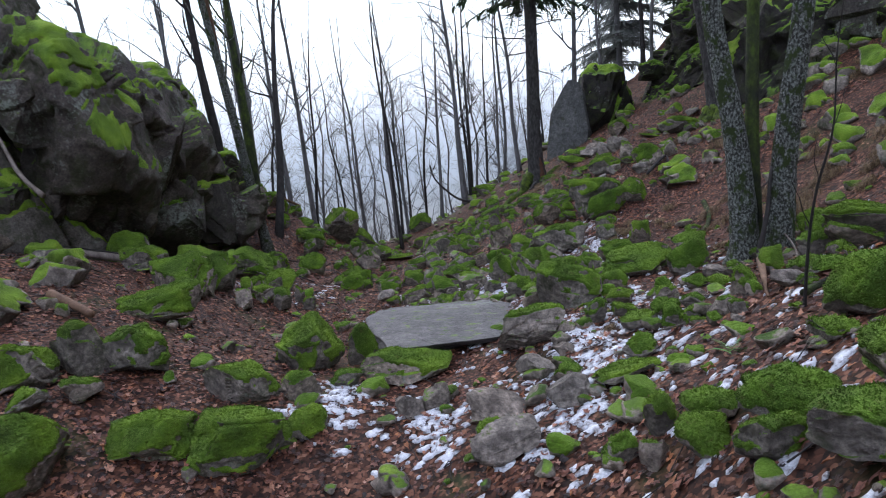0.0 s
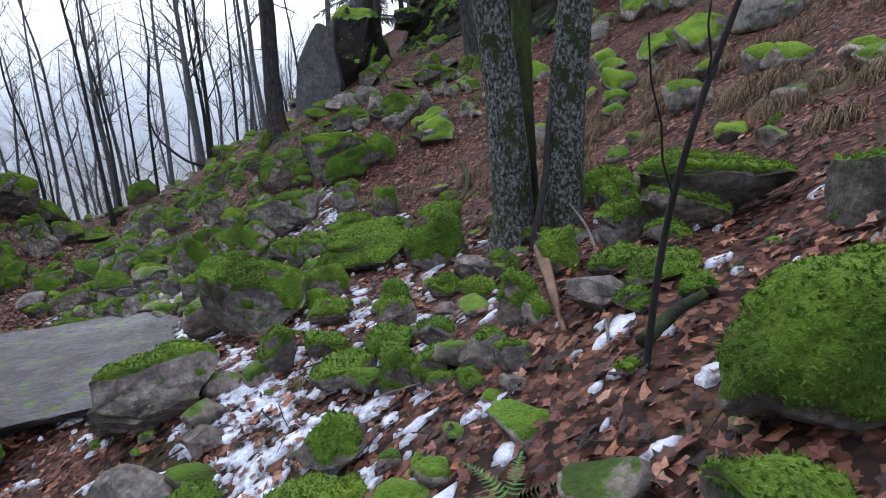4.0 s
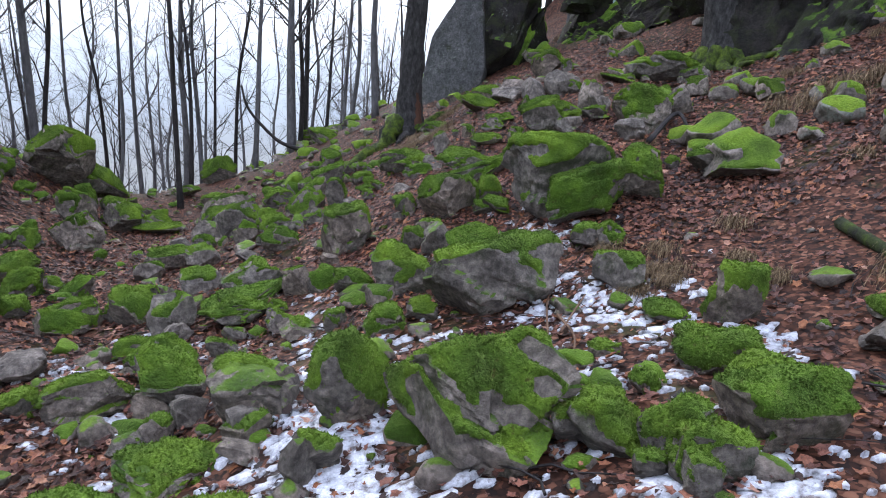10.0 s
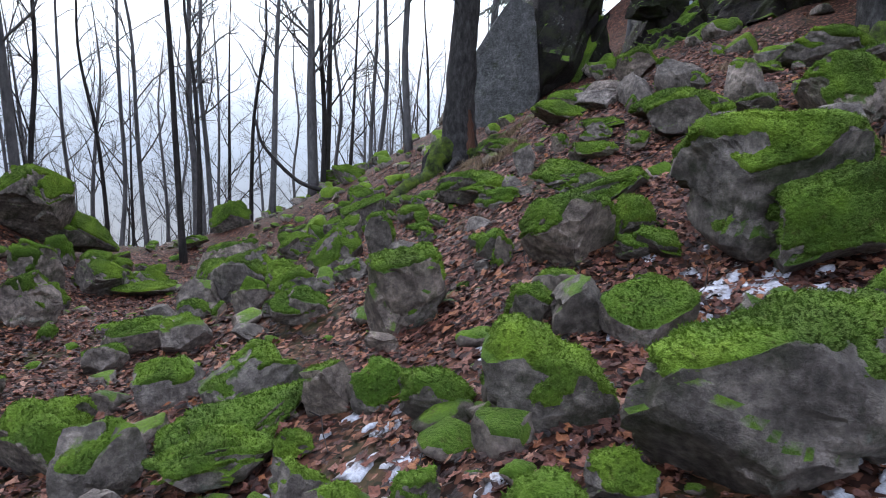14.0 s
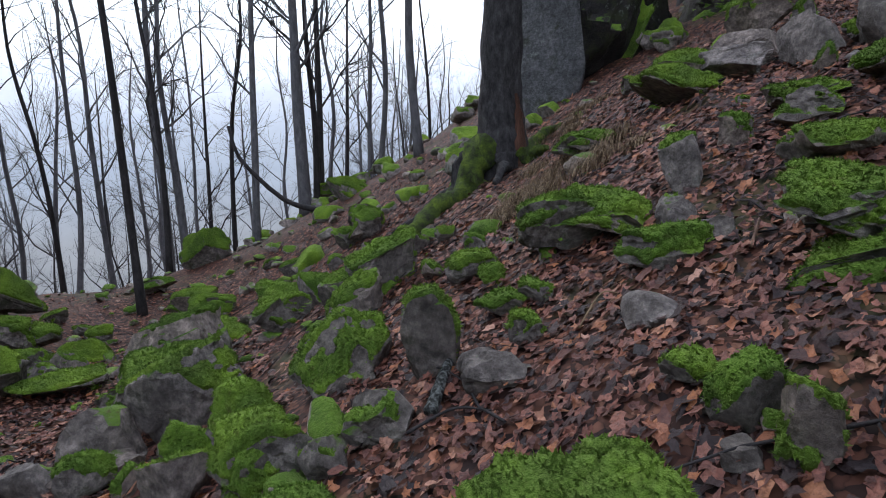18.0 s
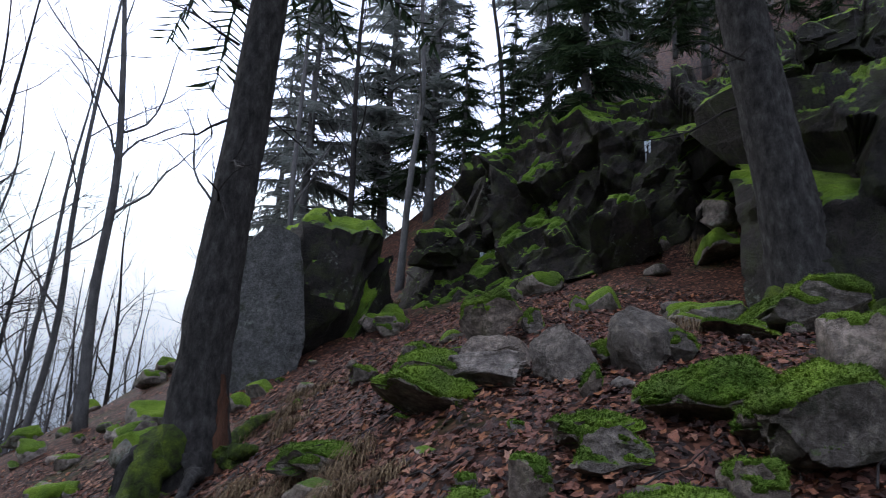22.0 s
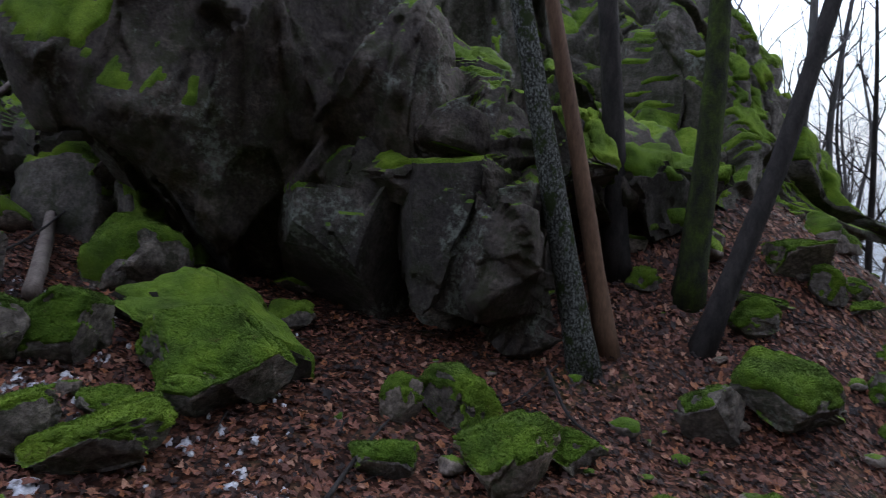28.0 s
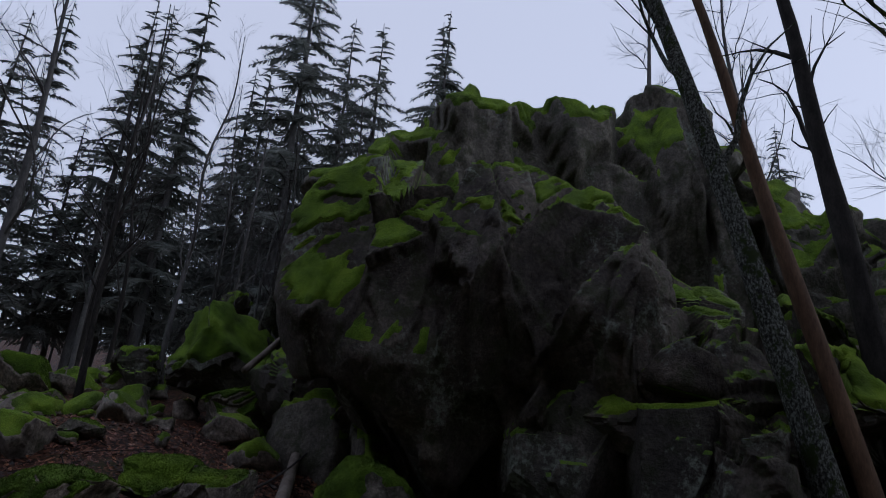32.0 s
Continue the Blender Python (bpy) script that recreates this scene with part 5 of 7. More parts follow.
rock(0.25, 11.33, 0.48, 0.36, 0.31, 12, 0.6, tilt=(0, 14))
rock(-0.38, 11.95, 0.47, 0.35, 0.26, 18, 0.6)
rock(-0.24, 13.94, 0.54, 0.41, 0.29, 12, 0.6)
rock(0.49, 12.65, 0.49, 0.37, 0.33, 7, 0.3)
rock(0.42, 12.38, 0.24, 0.18, 0.20, 8, 0)
rock(0.70, 11.68, 0.19, 0.14, 0.26, 5, 0.2)
rock(-0.19, 13.07, 0.22, 0.16, 0.20, 13, 0)
rock(0.06, 12.88, 0.23, 0.18, 0.19, 11, 0)
rock(-0.24, 12.74, 0.27, 0.20, 0.16, 14, 0.2)
rock(-0.79, 15.63, 0.61, 0.46, 0.34, 13, 0.8)
rock(-1.34, 15.57, 0.53, 0.40, 0.31, 17, 0.8)
rock(-1.54, 16.52, 0.37, 0.28, 0.25, 16, 0.9)
rock(-2.04, 16.50, 0.40, 0.30, 0.30, 19, 0.9)
rock(-1.95, 15.82, 0.34, 0.25, 0.25, 20, 0.9)
rock(0.36, 15.01, 0.81, 0.60, 0.13, 6, 0.6)
rock(-1.31, 14.14, 0.41, 0.31, 0.22, 20, 0.1)
rock(-1.10, 13.45, 0.32, 0.24, 0.18, 20, 0.9)
rock(-2.24, 19.31, 0.71, 0.54, 0.59, 16, 0.6)
rock(-0.14, 19.36, 0.84, 0.63, 0.34, 6, 0.6)
rock(1.15, 18.72, 0.48, 0.36, 0.18, -0, 0.3)
rock(0.67, 16.86, 0.56, 0.42, 0.25, 2, 0.6)
rock(3.46, 11.11, 0.13, 0.10, 0.05, -34, 0.2)

# stones of the stretch near y = 13
rock(3.47, 15.02, 1.08, 0.81, 0.81, -28, 0.9)
rock(4.22, 14.62, 0.62, 0.46, 0.41, -36, 0.9, tilt=(0, 32))
rock(3.58, 14.60, 0.79, 0.59, 0.42, -31, 0.95, tilt=(0, -25))
rock(2.47, 15.71, 0.61, 0.45, 0.50, -18, 0.9)
rock(2.95, 15.71, 0.28, 0.21, 0.26, -22, 0.9)
rock(2.84, 15.40, 0.31, 0.23, 0.15, -22, 0.9)
rock(2.96, 16.77, 0.61, 0.46, 0.23, -19, 0.8)
rock(2.44, 18.17, 0.60, 0.45, 0.30, -13, 0.9)
rock(2.14, 15.14, 0.35, 0.27, 0.27, -16, 0.2)
rock(1.68, 14.15, 0.50, 0.38, 0.43, -15, 0.7)
rock(2.31, 13.54, 0.92, 0.74, 0.62, -24, 0.45, tilt=(8, 11), boxy=0.65)
rock(0.97, 12.16, 0.42, 0.32, 0.55, -11, 0.9)
rock(1.41, 13.45, 0.30, 0.22, 0.21, -13, 0.9)
rock(1.01, 12.10, 0.21, 0.15, 0.23, -12, 0.8)
rock(0.78, 11.75, 0.24, 0.18, 0.20, -8, 0.5)
rock(1.53, 11.62, 0.86, 0.65, 0.66, -26, 0.62)
rock(2.04, 11.24, 0.36, 0.27, 0.29, -41, 0.7)
rock(2.23, 11.01, 0.30, 0.22, 0.32, -48, 0.7)
rock(2.74, 11.07, 0.44, 0.33, 0.28, -53, 0.95)
rock(2.96, 11.72, 0.43, 0.33, 0.25, -47, 0.95)
rock(2.42, 11.56, 0.13, 0.10, 0.14, -42, 0.9)
rock(2.13, 10.73, 0.19, 0.14, 0.15, -51, 0.8)
rock(2.05, 10.91, 0.14, 0.11, 0.12, -46, 0.7)
rock(2.57, 12.22, 0.19, 0.15, 0.09, -37, 0.8)
rock(1.72, 13.53, 0.25, 0.18, 0.18, -17, 0.6)
rock(3.37, 13.96, 0.36, 0.27, 0.19, -33, 0.7)
rock(3.15, 13.10, 0.38, 0.29, 0.33, -36, 0.7)
rock(5.45, 15.31, 0.28, 0.21, 0.29, -40, 0.9)
rock(4.99, 16.14, 0.67, 0.50, 0.55, -34, 0.75)
rock(4.81, 15.97, 0.40, 0.30, 0.23, -34, 0.1)
rock(5.54, 16.17, 0.38, 0.28, 0.39, -37, 0.4)
rock(4.27, 17.14, 0.73, 0.55, 0.38, -26, 0.9)
rock(4.43, 16.80, 0.29, 0.22, 0.19, -28, 0.05)
rock(4.20, 19.76, 0.70, 0.53, 0.33, -20, 0.9)
rock(4.70, 19.51, 0.60, 0.45, 0.31, -23, 0.1)
rock(4.97, 18.47, 0.47, 0.35, 0.49, -26, 0.1)
rock(5.14, 18.33, 0.30, 0.22, 0.22, -28, 0.8)
rock(3.83, 18.04, 0.40, 0.30, 0.14, -21, 0.9)
rock(3.46, 17.36, 0.48, 0.36, 0.18, -21, 0.8)
rock(6.57, 18.00, 1.04, 0.78, 0.36, -35, 0.9)
rock(5.00, 14.66, 0.45, 0.34, 0.25, -41, 0.8)
rock(4.70, 14.87, 0.14, 0.11, 0.13, -38, 0.8)
rock(0.01, 20.36, 0.46, 0.35, 0.36, 2, 0.6)
rock(-0.33, 19.95, 0.45, 0.33, 0.39, 4, 0.7)
rock(0.71, 22.05, 0.65, 0.49, 0.36, -1, 0.8)
rock(1.92, 18.59, 0.33, 0.25, 0.18, -9, 0.9)
rock(2.00, 24.82, 0.53, 0.40, 0.37, -6, 0.9)
rock(2.08, 28.50, 0.97, 0.73, 0.44, -5, 0.8)
rock(-0.10, 13.21, 0.47, 0.35, 0.37, 8, 0.4)
rock(0.47, 12.64, 0.52, 0.39, 0.35, -1, 0.15)
rock(0.19, 14.03, 0.25, 0.19, 0.19, 3, 0.2)
rock(0.45, 12.34, 0.28, 0.21, 0.15, -0, 0.2)
rock(0.41, 12.16, 0.25, 0.19, 0.08, 0, 0.1)
rock(-0.65, 13.40, 0.59, 0.44, 0.26, 15, 0.6)
rock(-0.13, 12.78, 0.23, 0.17, 0.19, 9, 0.3)
rock(-0.24, 14.56, 0.29, 0.22, 0.21, 7, 0.05)
rock(-1.37, 15.43, 0.47, 0.35, 0.27, 16, 0.8)
rock(-0.55, 14.50, 0.35, 0.26, 0.17, 11, 0.7)
rock(-1.86, 16.78, 0.27, 0.20, 0.19, 17, 0.6)

# stones of the stretch near y = 15
rock(2.17, 14.80, 0.36, 0.27, 0.33, -22, 0.2)
rock(2.42, 14.58, 0.50, 0.37, 0.35, -27, 0.8)
rock(1.30, 14.52, 0.35, 0.26, 0.23, -11, 0.8)
rock(1.09, 14.91, 0.31, 0.23, 0.25, -6, 0.8)
rock(0.83, 15.07, 0.29, 0.21, 0.28, -2, 0.5)
rock(1.38, 15.92, 0.58, 0.43, 0.51, -8, 0.75, tilt=(0, -25))
rock(0.38, 15.58, 0.59, 0.44, 0.38, 4, 0.2)
rock(-0.15, 15.93, 0.42, 0.31, 0.37, 10, 0.3)
rock(-0.77, 17.83, 0.60, 0.45, 0.38, 12, 0.5)
rock(-0.93, 17.38, 0.33, 0.25, 0.29, 14, 0.6)
rock(-0.31, 14.92, 0.41, 0.31, 0.41, 14, 0.2)
rock(-0.74, 15.51, 0.45, 0.34, 0.41, 18, 0.8)
rock(0.24, 14.75, 0.59, 0.45, 0.22, 7, 0.7)
rock(0.65, 14.31, 0.27, 0.20, 0.19, 0, 0.4)
rock(0.62, 14.75, 0.20, 0.15, 0.10, 1, 0.8)
rock(0.78, 14.00, 0.35, 0.26, 0.15, -2, 0.2)
rock(1.07, 13.87, 0.19, 0.14, 0.19, -8, 0.7)
rock(0.26, 14.39, 0.23, 0.17, 0.14, 7, 0.3)
rock(2.92, 15.34, 0.31, 0.23, 0.15, -28, 0.9)
rock(2.01, 15.11, 0.29, 0.22, 0.26, -18, 0.85)
rock(3.43, 13.79, 0.27, 0.21, 0.22, -46, 0.9)
rock(0.67, 17.46, 0.49, 0.37, 0.30, 0, 0.7)
rock(0.71, 16.80, 0.44, 0.33, 0.29, -0, 0.5)
rock(0.26, 17.67, 0.31, 0.23, 0.30, 4, 0.5)
rock(-0.11, 19.36, 0.95, 0.71, 0.39, 5, 0.7)
rock(1.22, 19.09, 0.45, 0.34, 0.30, -4, 0.6, tilt=(0, -25))
rock(1.13, 17.30, 0.27, 0.21, 0.20, -4, 0.7)
rock(0.71, 20.47, 0.52, 0.39, 0.40, -0, 0.8)
rock(1.92, 23.83, 0.41, 0.31, 0.43, -6, 0.9)
rock(-2.20, 19.99, 0.35, 0.26, 0.33, 18, 0.8)
rock(-0.29, 17.43, 0.48, 0.36, 0.34, 9, 0.3, tilt=(0, -20))
rock(-0.34, 18.53, 0.49, 0.37, 0.20, 8, 0.1)
rock(0.29, 16.92, 0.30, 0.23, 0.13, 4, 0.1)
rock(1.19, 15.57, 0.24, 0.18, 0.11, -7, 0.1)

# stones of the stretch near y = 19
rock(1.43, 17.57, 0.32, 0.24, 0.43, -12, 0.85)
rock(1.05, 18.08, 0.56, 0.42, 0.44, -4, 0.55, tilt=(0, -28))
rock(1.97, 18.27, 0.17, 0.12, 0.16, -18, 0.9)
rock(1.87, 17.81, 0.24, 0.18, 0.13, -19, 0.9)
rock(2.03, 17.73, 0.17, 0.13, 0.11, -22, 0.8)
rock(1.84, 17.40, 0.16, 0.12, 0.15, -21, 0.6)
rock(1.60, 17.17, 0.28, 0.21, 0.18, -18, 0.05)
rock(2.20, 16.96, 0.23, 0.17, 0.11, -32, 0.1)
rock(1.25, 19.39, 0.46, 0.34, 0.34, -5, 0.75, tilt=(0, -30))
rock(0.73, 21.32, 0.60, 0.45, 0.38, 1, 0.85)
rock(1.47, 19.28, 0.25, 0.18, 0.13, -8, 0.9)
rock(-0.16, 20.21, 0.98, 0.74, 0.53, 10, 0.4, tilt=(0, -24))
rock(0.17, 18.90, 0.73, 0.55, 0.55, 9, 0.5, tilt=(0, -20))
rock(0.60, 17.93, 0.47, 0.35, 0.30, 4, 0.8)
rock(0.27, 17.87, 0.24, 0.18, 0.36, 10, 0.7)
rock(0.61, 17.36, 0.26, 0.19, 0.19, 5, 0.8)
rock(0.90, 17.23, 0.20, 0.15, 0.18, -2, 0.3)
rock(1.15, 17.30, 0.27, 0.20, 0.21, -8, 0.3)
rock(-0.34, 18.67, 0.48, 0.36, 0.43, 17, 0.15)
rock(-0.36, 18.40, 0.32, 0.24, 0.22, 18, 0.7)
rock(-0.08, 18.08, 0.13, 0.10, 0.19, 15, 0.6)
rock(-0.70, 18.49, 0.31, 0.23, 0.23, 22, 0.1)
rock(-1.42, 21.28, 0.84, 0.63, 0.19, 19, 0.5)
rock(-1.93, 22.06, 0.41, 0.31, 0.34, 21, 0.8)
rock(-1.68, 23.03, 0.58, 0.43, 0.26, 17, 0.8)
rock(-1.84, 24.26, 0.36, 0.27, 0.24, 16, 0.8)
rock(-0.38, 24.72, 0.68, 0.51, 0.35, 7, 0.8)
rock(-0.98, 25.54, 0.50, 0.38, 0.15, 9, 0.2)
rock(1.94, 23.75, 0.40, 0.30, 0.42, -7, 0.9)
rock(1.84, 20.06, 0.29, 0.22, 0.21, -11, 0.6)
rock(1.63, 24.02, 0.33, 0.25, 0.35, -5, 0.8)
rock(2.56, 18.13, 0.70, 0.52, 0.23, -27, 0.95)
rock(2.50, 17.33, 0.41, 0.31, 0.16, -33, 0.8)
rock(2.71, 17.57, 0.20, 0.15, 0.19, -34, 0.2)
rock(2.73, 17.30, 0.20, 0.15, 0.11, -37, 0.1)
rock(3.86, 17.99, 0.39, 0.29, 0.10, -43, 0.9)
rock(3.37, 17.47, 0.25, 0.19, 0.16, -44, 0.95)
rock(3.37, 18.00, 0.19, 0.15, 0.18, -38, 0.7)
rock(2.94, 17.89, 0.22, 0.16, 0.32, -34, 0.6)
rock(3.36, 19.80, 0.54, 0.40, 0.20, -27, 0.8)
rock(2.08, 16.54, 0.18, 0.14, 0.09, -36, 0.7)
rock(2.02, 16.18, 0.15, 0.11, 0.10, -41, 0.05)

# stones of the stretch near y = 20
rock(3.98, 19.48, 0.71, 0.53, 0.29, -38, 0.95)
rock(4.42, 19.45, 0.58, 0.44, 0.27, -42, 0.1)
rock(4.71, 18.93, 0.44, 0.33, 0.42, -49, 0.1, tilt=(0, -25))
rock(4.98, 18.75, 0.24, 0.18, 0.18, -53, 0.8)
rock(4.44, 18.49, 0.15, 0.12, 0.19, -51, 0.9)
rock(4.53, 18.34, 0.15, 0.11, 0.11, -54, 0.05)
rock(4.35, 17.71, 0.66, 0.49, 0.27, -61, 0.95)
rock(4.25, 17.37, 0.33, 0.25, 0.16, -65, 0.9)
rock(3.74, 17.84, 0.33, 0.25, 0.20, -53, 0.7)
rock(4.45, 17.23, 0.28, 0.21, 0.20, -68, 0.05)
rock(4.84, 17.15, 0.41, 0.31, 0.47, -72, 0.5)
rock(4.91, 16.94, 0.22, 0.16, 0.21, -75, 0.1)
rock(4.75, 16.83, 0.42, 0.32, 0.15, -76, 0.9)
rock(4.32, 16.82, 0.31, 0.23, 0.19, -75, 0.2)
rock(4.08, 16.70, 0.22, 0.16, 0.14, -75, 0.05)
rock(3.82, 17.26, 0.23, 0.17, 0.18, -63, 0.6)
rock(5.69, 20.67, 0.58, 0.43, 0.49, -43, 0.85)
rock(5.97, 20.38, 0.23, 0.17, 0.27, -47, 0.9)
rock(5.24, 21.26, 0.50, 0.38, 0.22, -37, 0.85)
rock(4.83, 21.63, 0.28, 0.21, 0.18, -32, 0.8)
rock(3.37, 19.79, 0.49, 0.37, 0.15, -29, 0.8)
rock(3.40, 18.00, 0.16, 0.12, 0.14, -46, 0.9)
rock(3.27, 18.29, 0.10, 0.08, 0.11, -40, 0.8)
rock(4.05, 18.23, 0.12, 0.09, 0.08, -51, 0.9)
rock(3.84, 18.54, 0.09, 0.07, 0.09, -45, 0.9)
rock(6.94, 17.89, 0.40, 0.30, 0.18, -71, 0.1)
rock(6.63, 17.45, 0.36, 0.27, 0.23, -75, 0.9)
rock(5.87, 16.96, 0.24, 0.18, 0.16, -78, 0.9)
rock(6.17, 17.97, 0.15, 0.11, 0.15, -68, 0.4)
rock(5.99, 18.22, 0.28, 0.21, 0.12, -64, 0.5)
rock(5.83, 18.23, 0.57, 0.43, 0.07, -64, 0.7)

# stones of the stretch near y = 20
rock(-0.15, 21.36, 0.99, 0.74, 0.36, 15, 0.6)
rock(1.50, 19.38, 0.61, 0.46, 0.30, -3, 0.85, tilt=(0, -25))
rock(1.06, 21.14, 0.39, 0.29, 0.39, 3, 0.9)
rock(0.66, 21.90, 0.32, 0.24, 0.28, 6, 0.85)
rock(1.34, 21.34, 0.17, 0.12, 0.21, -0, 0.8)
rock(1.56, 20.70, 0.23, 0.17, 0.30, -3, 0.6)
rock(-0.71, 25.37, 0.76, 0.57, 0.36, 12, 0.85)
rock(-0.92, 28.40, 0.99, 0.74, 0.68, 10, 0.9, tilt=(0, -25))
rock(-0.40, 24.46, 0.31, 0.23, 0.21, 11, 0.9)
rock(-1.62, 26.72, 0.73, 0.55, 0.25, 15, 0.3)
rock(-2.44, 23.51, 0.64, 0.48, 0.34, 26, 0.9)
rock(-2.07, 24.54, 0.48, 0.36, 0.20, 21, 0.5)
rock(-2.65, 24.94, 0.38, 0.28, 0.19, 24, 0.9)
rock(-2.12, 21.54, 0.58, 0.44, 0.30, 31, 0.8)
rock(-1.57, 21.95, 0.42, 0.32, 0.34, 26, 0.4)
rock(-3.25, 22.21, 0.31, 0.23, 0.17, 36, 0.9)
rock(-2.88, 21.91, 0.23, 0.18, 0.21, 35, 0.85)
rock(-3.67, 21.68, 0.34, 0.26, 0.23, 41, 0.9)
rock(-5.05, 23.35, 0.44, 0.33, 0.44, 41, 0.9)
rock(-4.75, 23.00, 0.47, 0.35, 0.15, 41, 0.9)
rock(-4.52, 22.56, 0.43, 0.32, 0.21, 41, 0.9)
rock(-4.21, 22.26, 0.25, 0.19, 0.22, 41, 0.95)
rock(-4.39, 23.20, 0.32, 0.24, 0.15, 38, 0.9)
rock(-5.24, 22.76, 0.28, 0.21, 0.21, 44, 0.9)
rock(-5.08, 22.68, 0.44, 0.33, 0.09, 43, 0.9)
rock(2.08, 31.25, 1.17, 0.88, 0.43, -3, 0.85)
rock(2.10, 19.87, 0.18, 0.14, 0.14, -11, 0.9)
rock(2.14, 19.20, 0.12, 0.09, 0.14, -14, 0.2)
rock(2.04, 18.86, 0.15, 0.11, 0.16, -14, 0.85)
rock(2.06, 20.34, 0.11, 0.08, 0.15, -10, 0.2)
rock(1.77, 18.90, 0.20, 0.15, 0.11, -9, 0.9)
rock(1.98, 21.34, 0.18, 0.14, 0.18, -7, 0.8)
rock(0.86, 24.76, 0.43, 0.32, 0.24, 3, 0.8)
rock(0.44, 26.03, 0.22, 0.17, 0.21, 5, 0.9)
rock(1.39, 23.10, 0.22, 0.16, 0.18, -1, 0.8)

# stones of the stretch near y = 19
rock(2.12, 16.30, 0.25, 0.19, 0.21, -41, 0.85)
rock(2.13, 16.07, 0.16, 0.12, 0.24, -45, 0.9)

# stones of the stretch near y = 9
rock(0.83, 7.65, 0.73, 0.55, 0.40, 9, 0.3)

# stones of the stretch near y = 5
rock(-3.51, 5.82, 0.60, 0.45, 0.56, 36, 0.95)
rock(-2.75, 6.30, 0.68, 0.51, 0.35, 27, 0.8)
rock(-2.00, 6.29, 0.79, 0.59, 0.49, 21, 0.85)
rock(-3.82, 7.36, 0.47, 0.35, 0.56, 31, 0.8)
rock(-3.35, 7.51, 0.62, 0.46, 0.50, 27, 0.8)
rock(-4.12, 9.85, 1.00, 0.75, 0.40, 25, 0.8)
rock(-2.21, 7.25, 0.69, 0.52, 0.38, 19, 0.6)
rock(-4.16, 6.94, 0.59, 0.44, 0.37, 35, 0.8)
rock(-3.59, 6.81, 0.42, 0.32, 0.25, 32, 0.6)
rock(-3.90, 6.49, 0.35, 0.26, 0.19, 35, 0.5)

# stones below the cliff
rock(-7.67, 16.17, 0.76, 0.57, 0.26, 88, 0.9)
rock(-2.61, 16.41, 0.47, 0.35, 0.23, 81, 0.95)
rock(-2.44, 17.24, 0.70, 0.52, 0.26, 68, 0.9)
rock(-1.77, 18.54, 0.17, 0.13, 0.22, 46, 0.9)
rock(-5.00, 21.00, 0.55, 0.41, 0.40, 49, 0.95)

# stones on the leafy floor round the tree clump
rock(-4.01, 20.62, 1.02, 0.76, 0.59, 47, 0.95, tilt=(0, 32), boxy=0.6)
rock(-3.96, 19.72, 0.59, 0.44, 0.59, 52, 0.4)
rock(-2.68, 20.95, 0.55, 0.41, 0.83, 36, 0.8)
rock(-4.28, 16.85, 0.36, 0.27, 0.43, 79, 0.95)
rock(-4.36, 17.41, 0.79, 0.59, 0.50, 74, 0.95)
rock(-7.39, 17.03, 0.90, 0.67, 0.56, 82, 0.7)
rock(-6.23, 17.74, 0.72, 0.54, 0.39, 75, 0.5)
rock(-3.63, 18.16, 0.52, 0.39, 0.28, 64, 0.6, tilt=(0, 30), boxy=0.6)
rock(-3.45, 17.55, 0.78, 0.59, 0.45, 69, 0.9)
rock(-3.00, 18.61, 0.27, 0.21, 0.22, 56, 0.9)
rock(-2.84, 18.91, 0.43, 0.33, 0.31, 52, 0.95)
rock(-3.66, 16.62, 0.50, 0.37, 0.29, 81, 0.95)
rock(-1.97, 21.16, 0.63, 0.47, 0.43, 30, 0.5, tilt=(0, 38), boxy=0.6)
rock(-2.97, 22.75, 0.40, 0.30, 0.48, 30, 0.9)
rock(-2.56, 23.32, 0.53, 0.40, 0.51, 26, 0.85)
rock(-2.92, 19.46, 0.22, 0.17, 0.29, 48, 0.9)
rock(-1.69, 21.60, 0.28, 0.21, 0.26, 26, 0.2, tilt=(0, 38), boxy=0.6)
rock(-4.07, 21.93, 0.42, 0.31, 0.37, 40, 0.9)
rock(-5.90, 20.17, 0.36, 0.27, 0.27, 58, 0.9)
rock(-5.85, 18.29, 0.43, 0.32, 0.17, 70, 0.3)
rock(-5.51, 22.06, 0.86, 0.64, 0.45, 47, 0.9)
rock(-5.25, 22.28, 0.43, 0.33, 0.45, 44, 0.9)
rock(-5.24, 21.27, 0.69, 0.52, 0.13, 49, 0.8)

# stones of the gully beside the cliff
rock(-4.52, 11.86, 1.20, 0.90, 0.61, 125, 0.6)
rock(-5.50, 12.39, 0.88, 0.66, 0.43, 117, 0.8)
rock(-8.94, 11.72, 1.34, 1.00, 0.71, 112, 0.8)
rock(-5.56, 12.94, 0.77, 0.57, 0.57, 113, 0.5)
rock(-4.35, 13.12, 0.65, 0.48, 0.56, 116, 1)
rock(-4.77, 14.10, 0.70, 0.53, 0.58, 106, 0.95)
rock(-3.67, 14.11, 0.55, 0.41, 0.40, 110, 0.7)
rock(-3.67, 14.65, 0.91, 0.69, 0.32, 104, 0.9)
rock(-4.54, 13.57, 0.64, 0.48, 0.60, 112, 0.7)
rock(-3.74, 13.36, 0.30, 0.23, 0.45, 117, 0.8)
rock(-3.83, 12.90, 0.35, 0.26, 0.38, 121, 0.8)
rock(-3.14, 12.68, 0.41, 0.32, 0.46, 127, 0.8)
rock(-3.49, 12.79, 0.53, 0.40, 0.37, 123, 0.6)
rock(-6.61, 14.27, 1.13, 0.84, 0.84, 101, 0.85)
rock(-11.24, 8.48, 1.02, 0.77, 0.79, 121, 0.7)
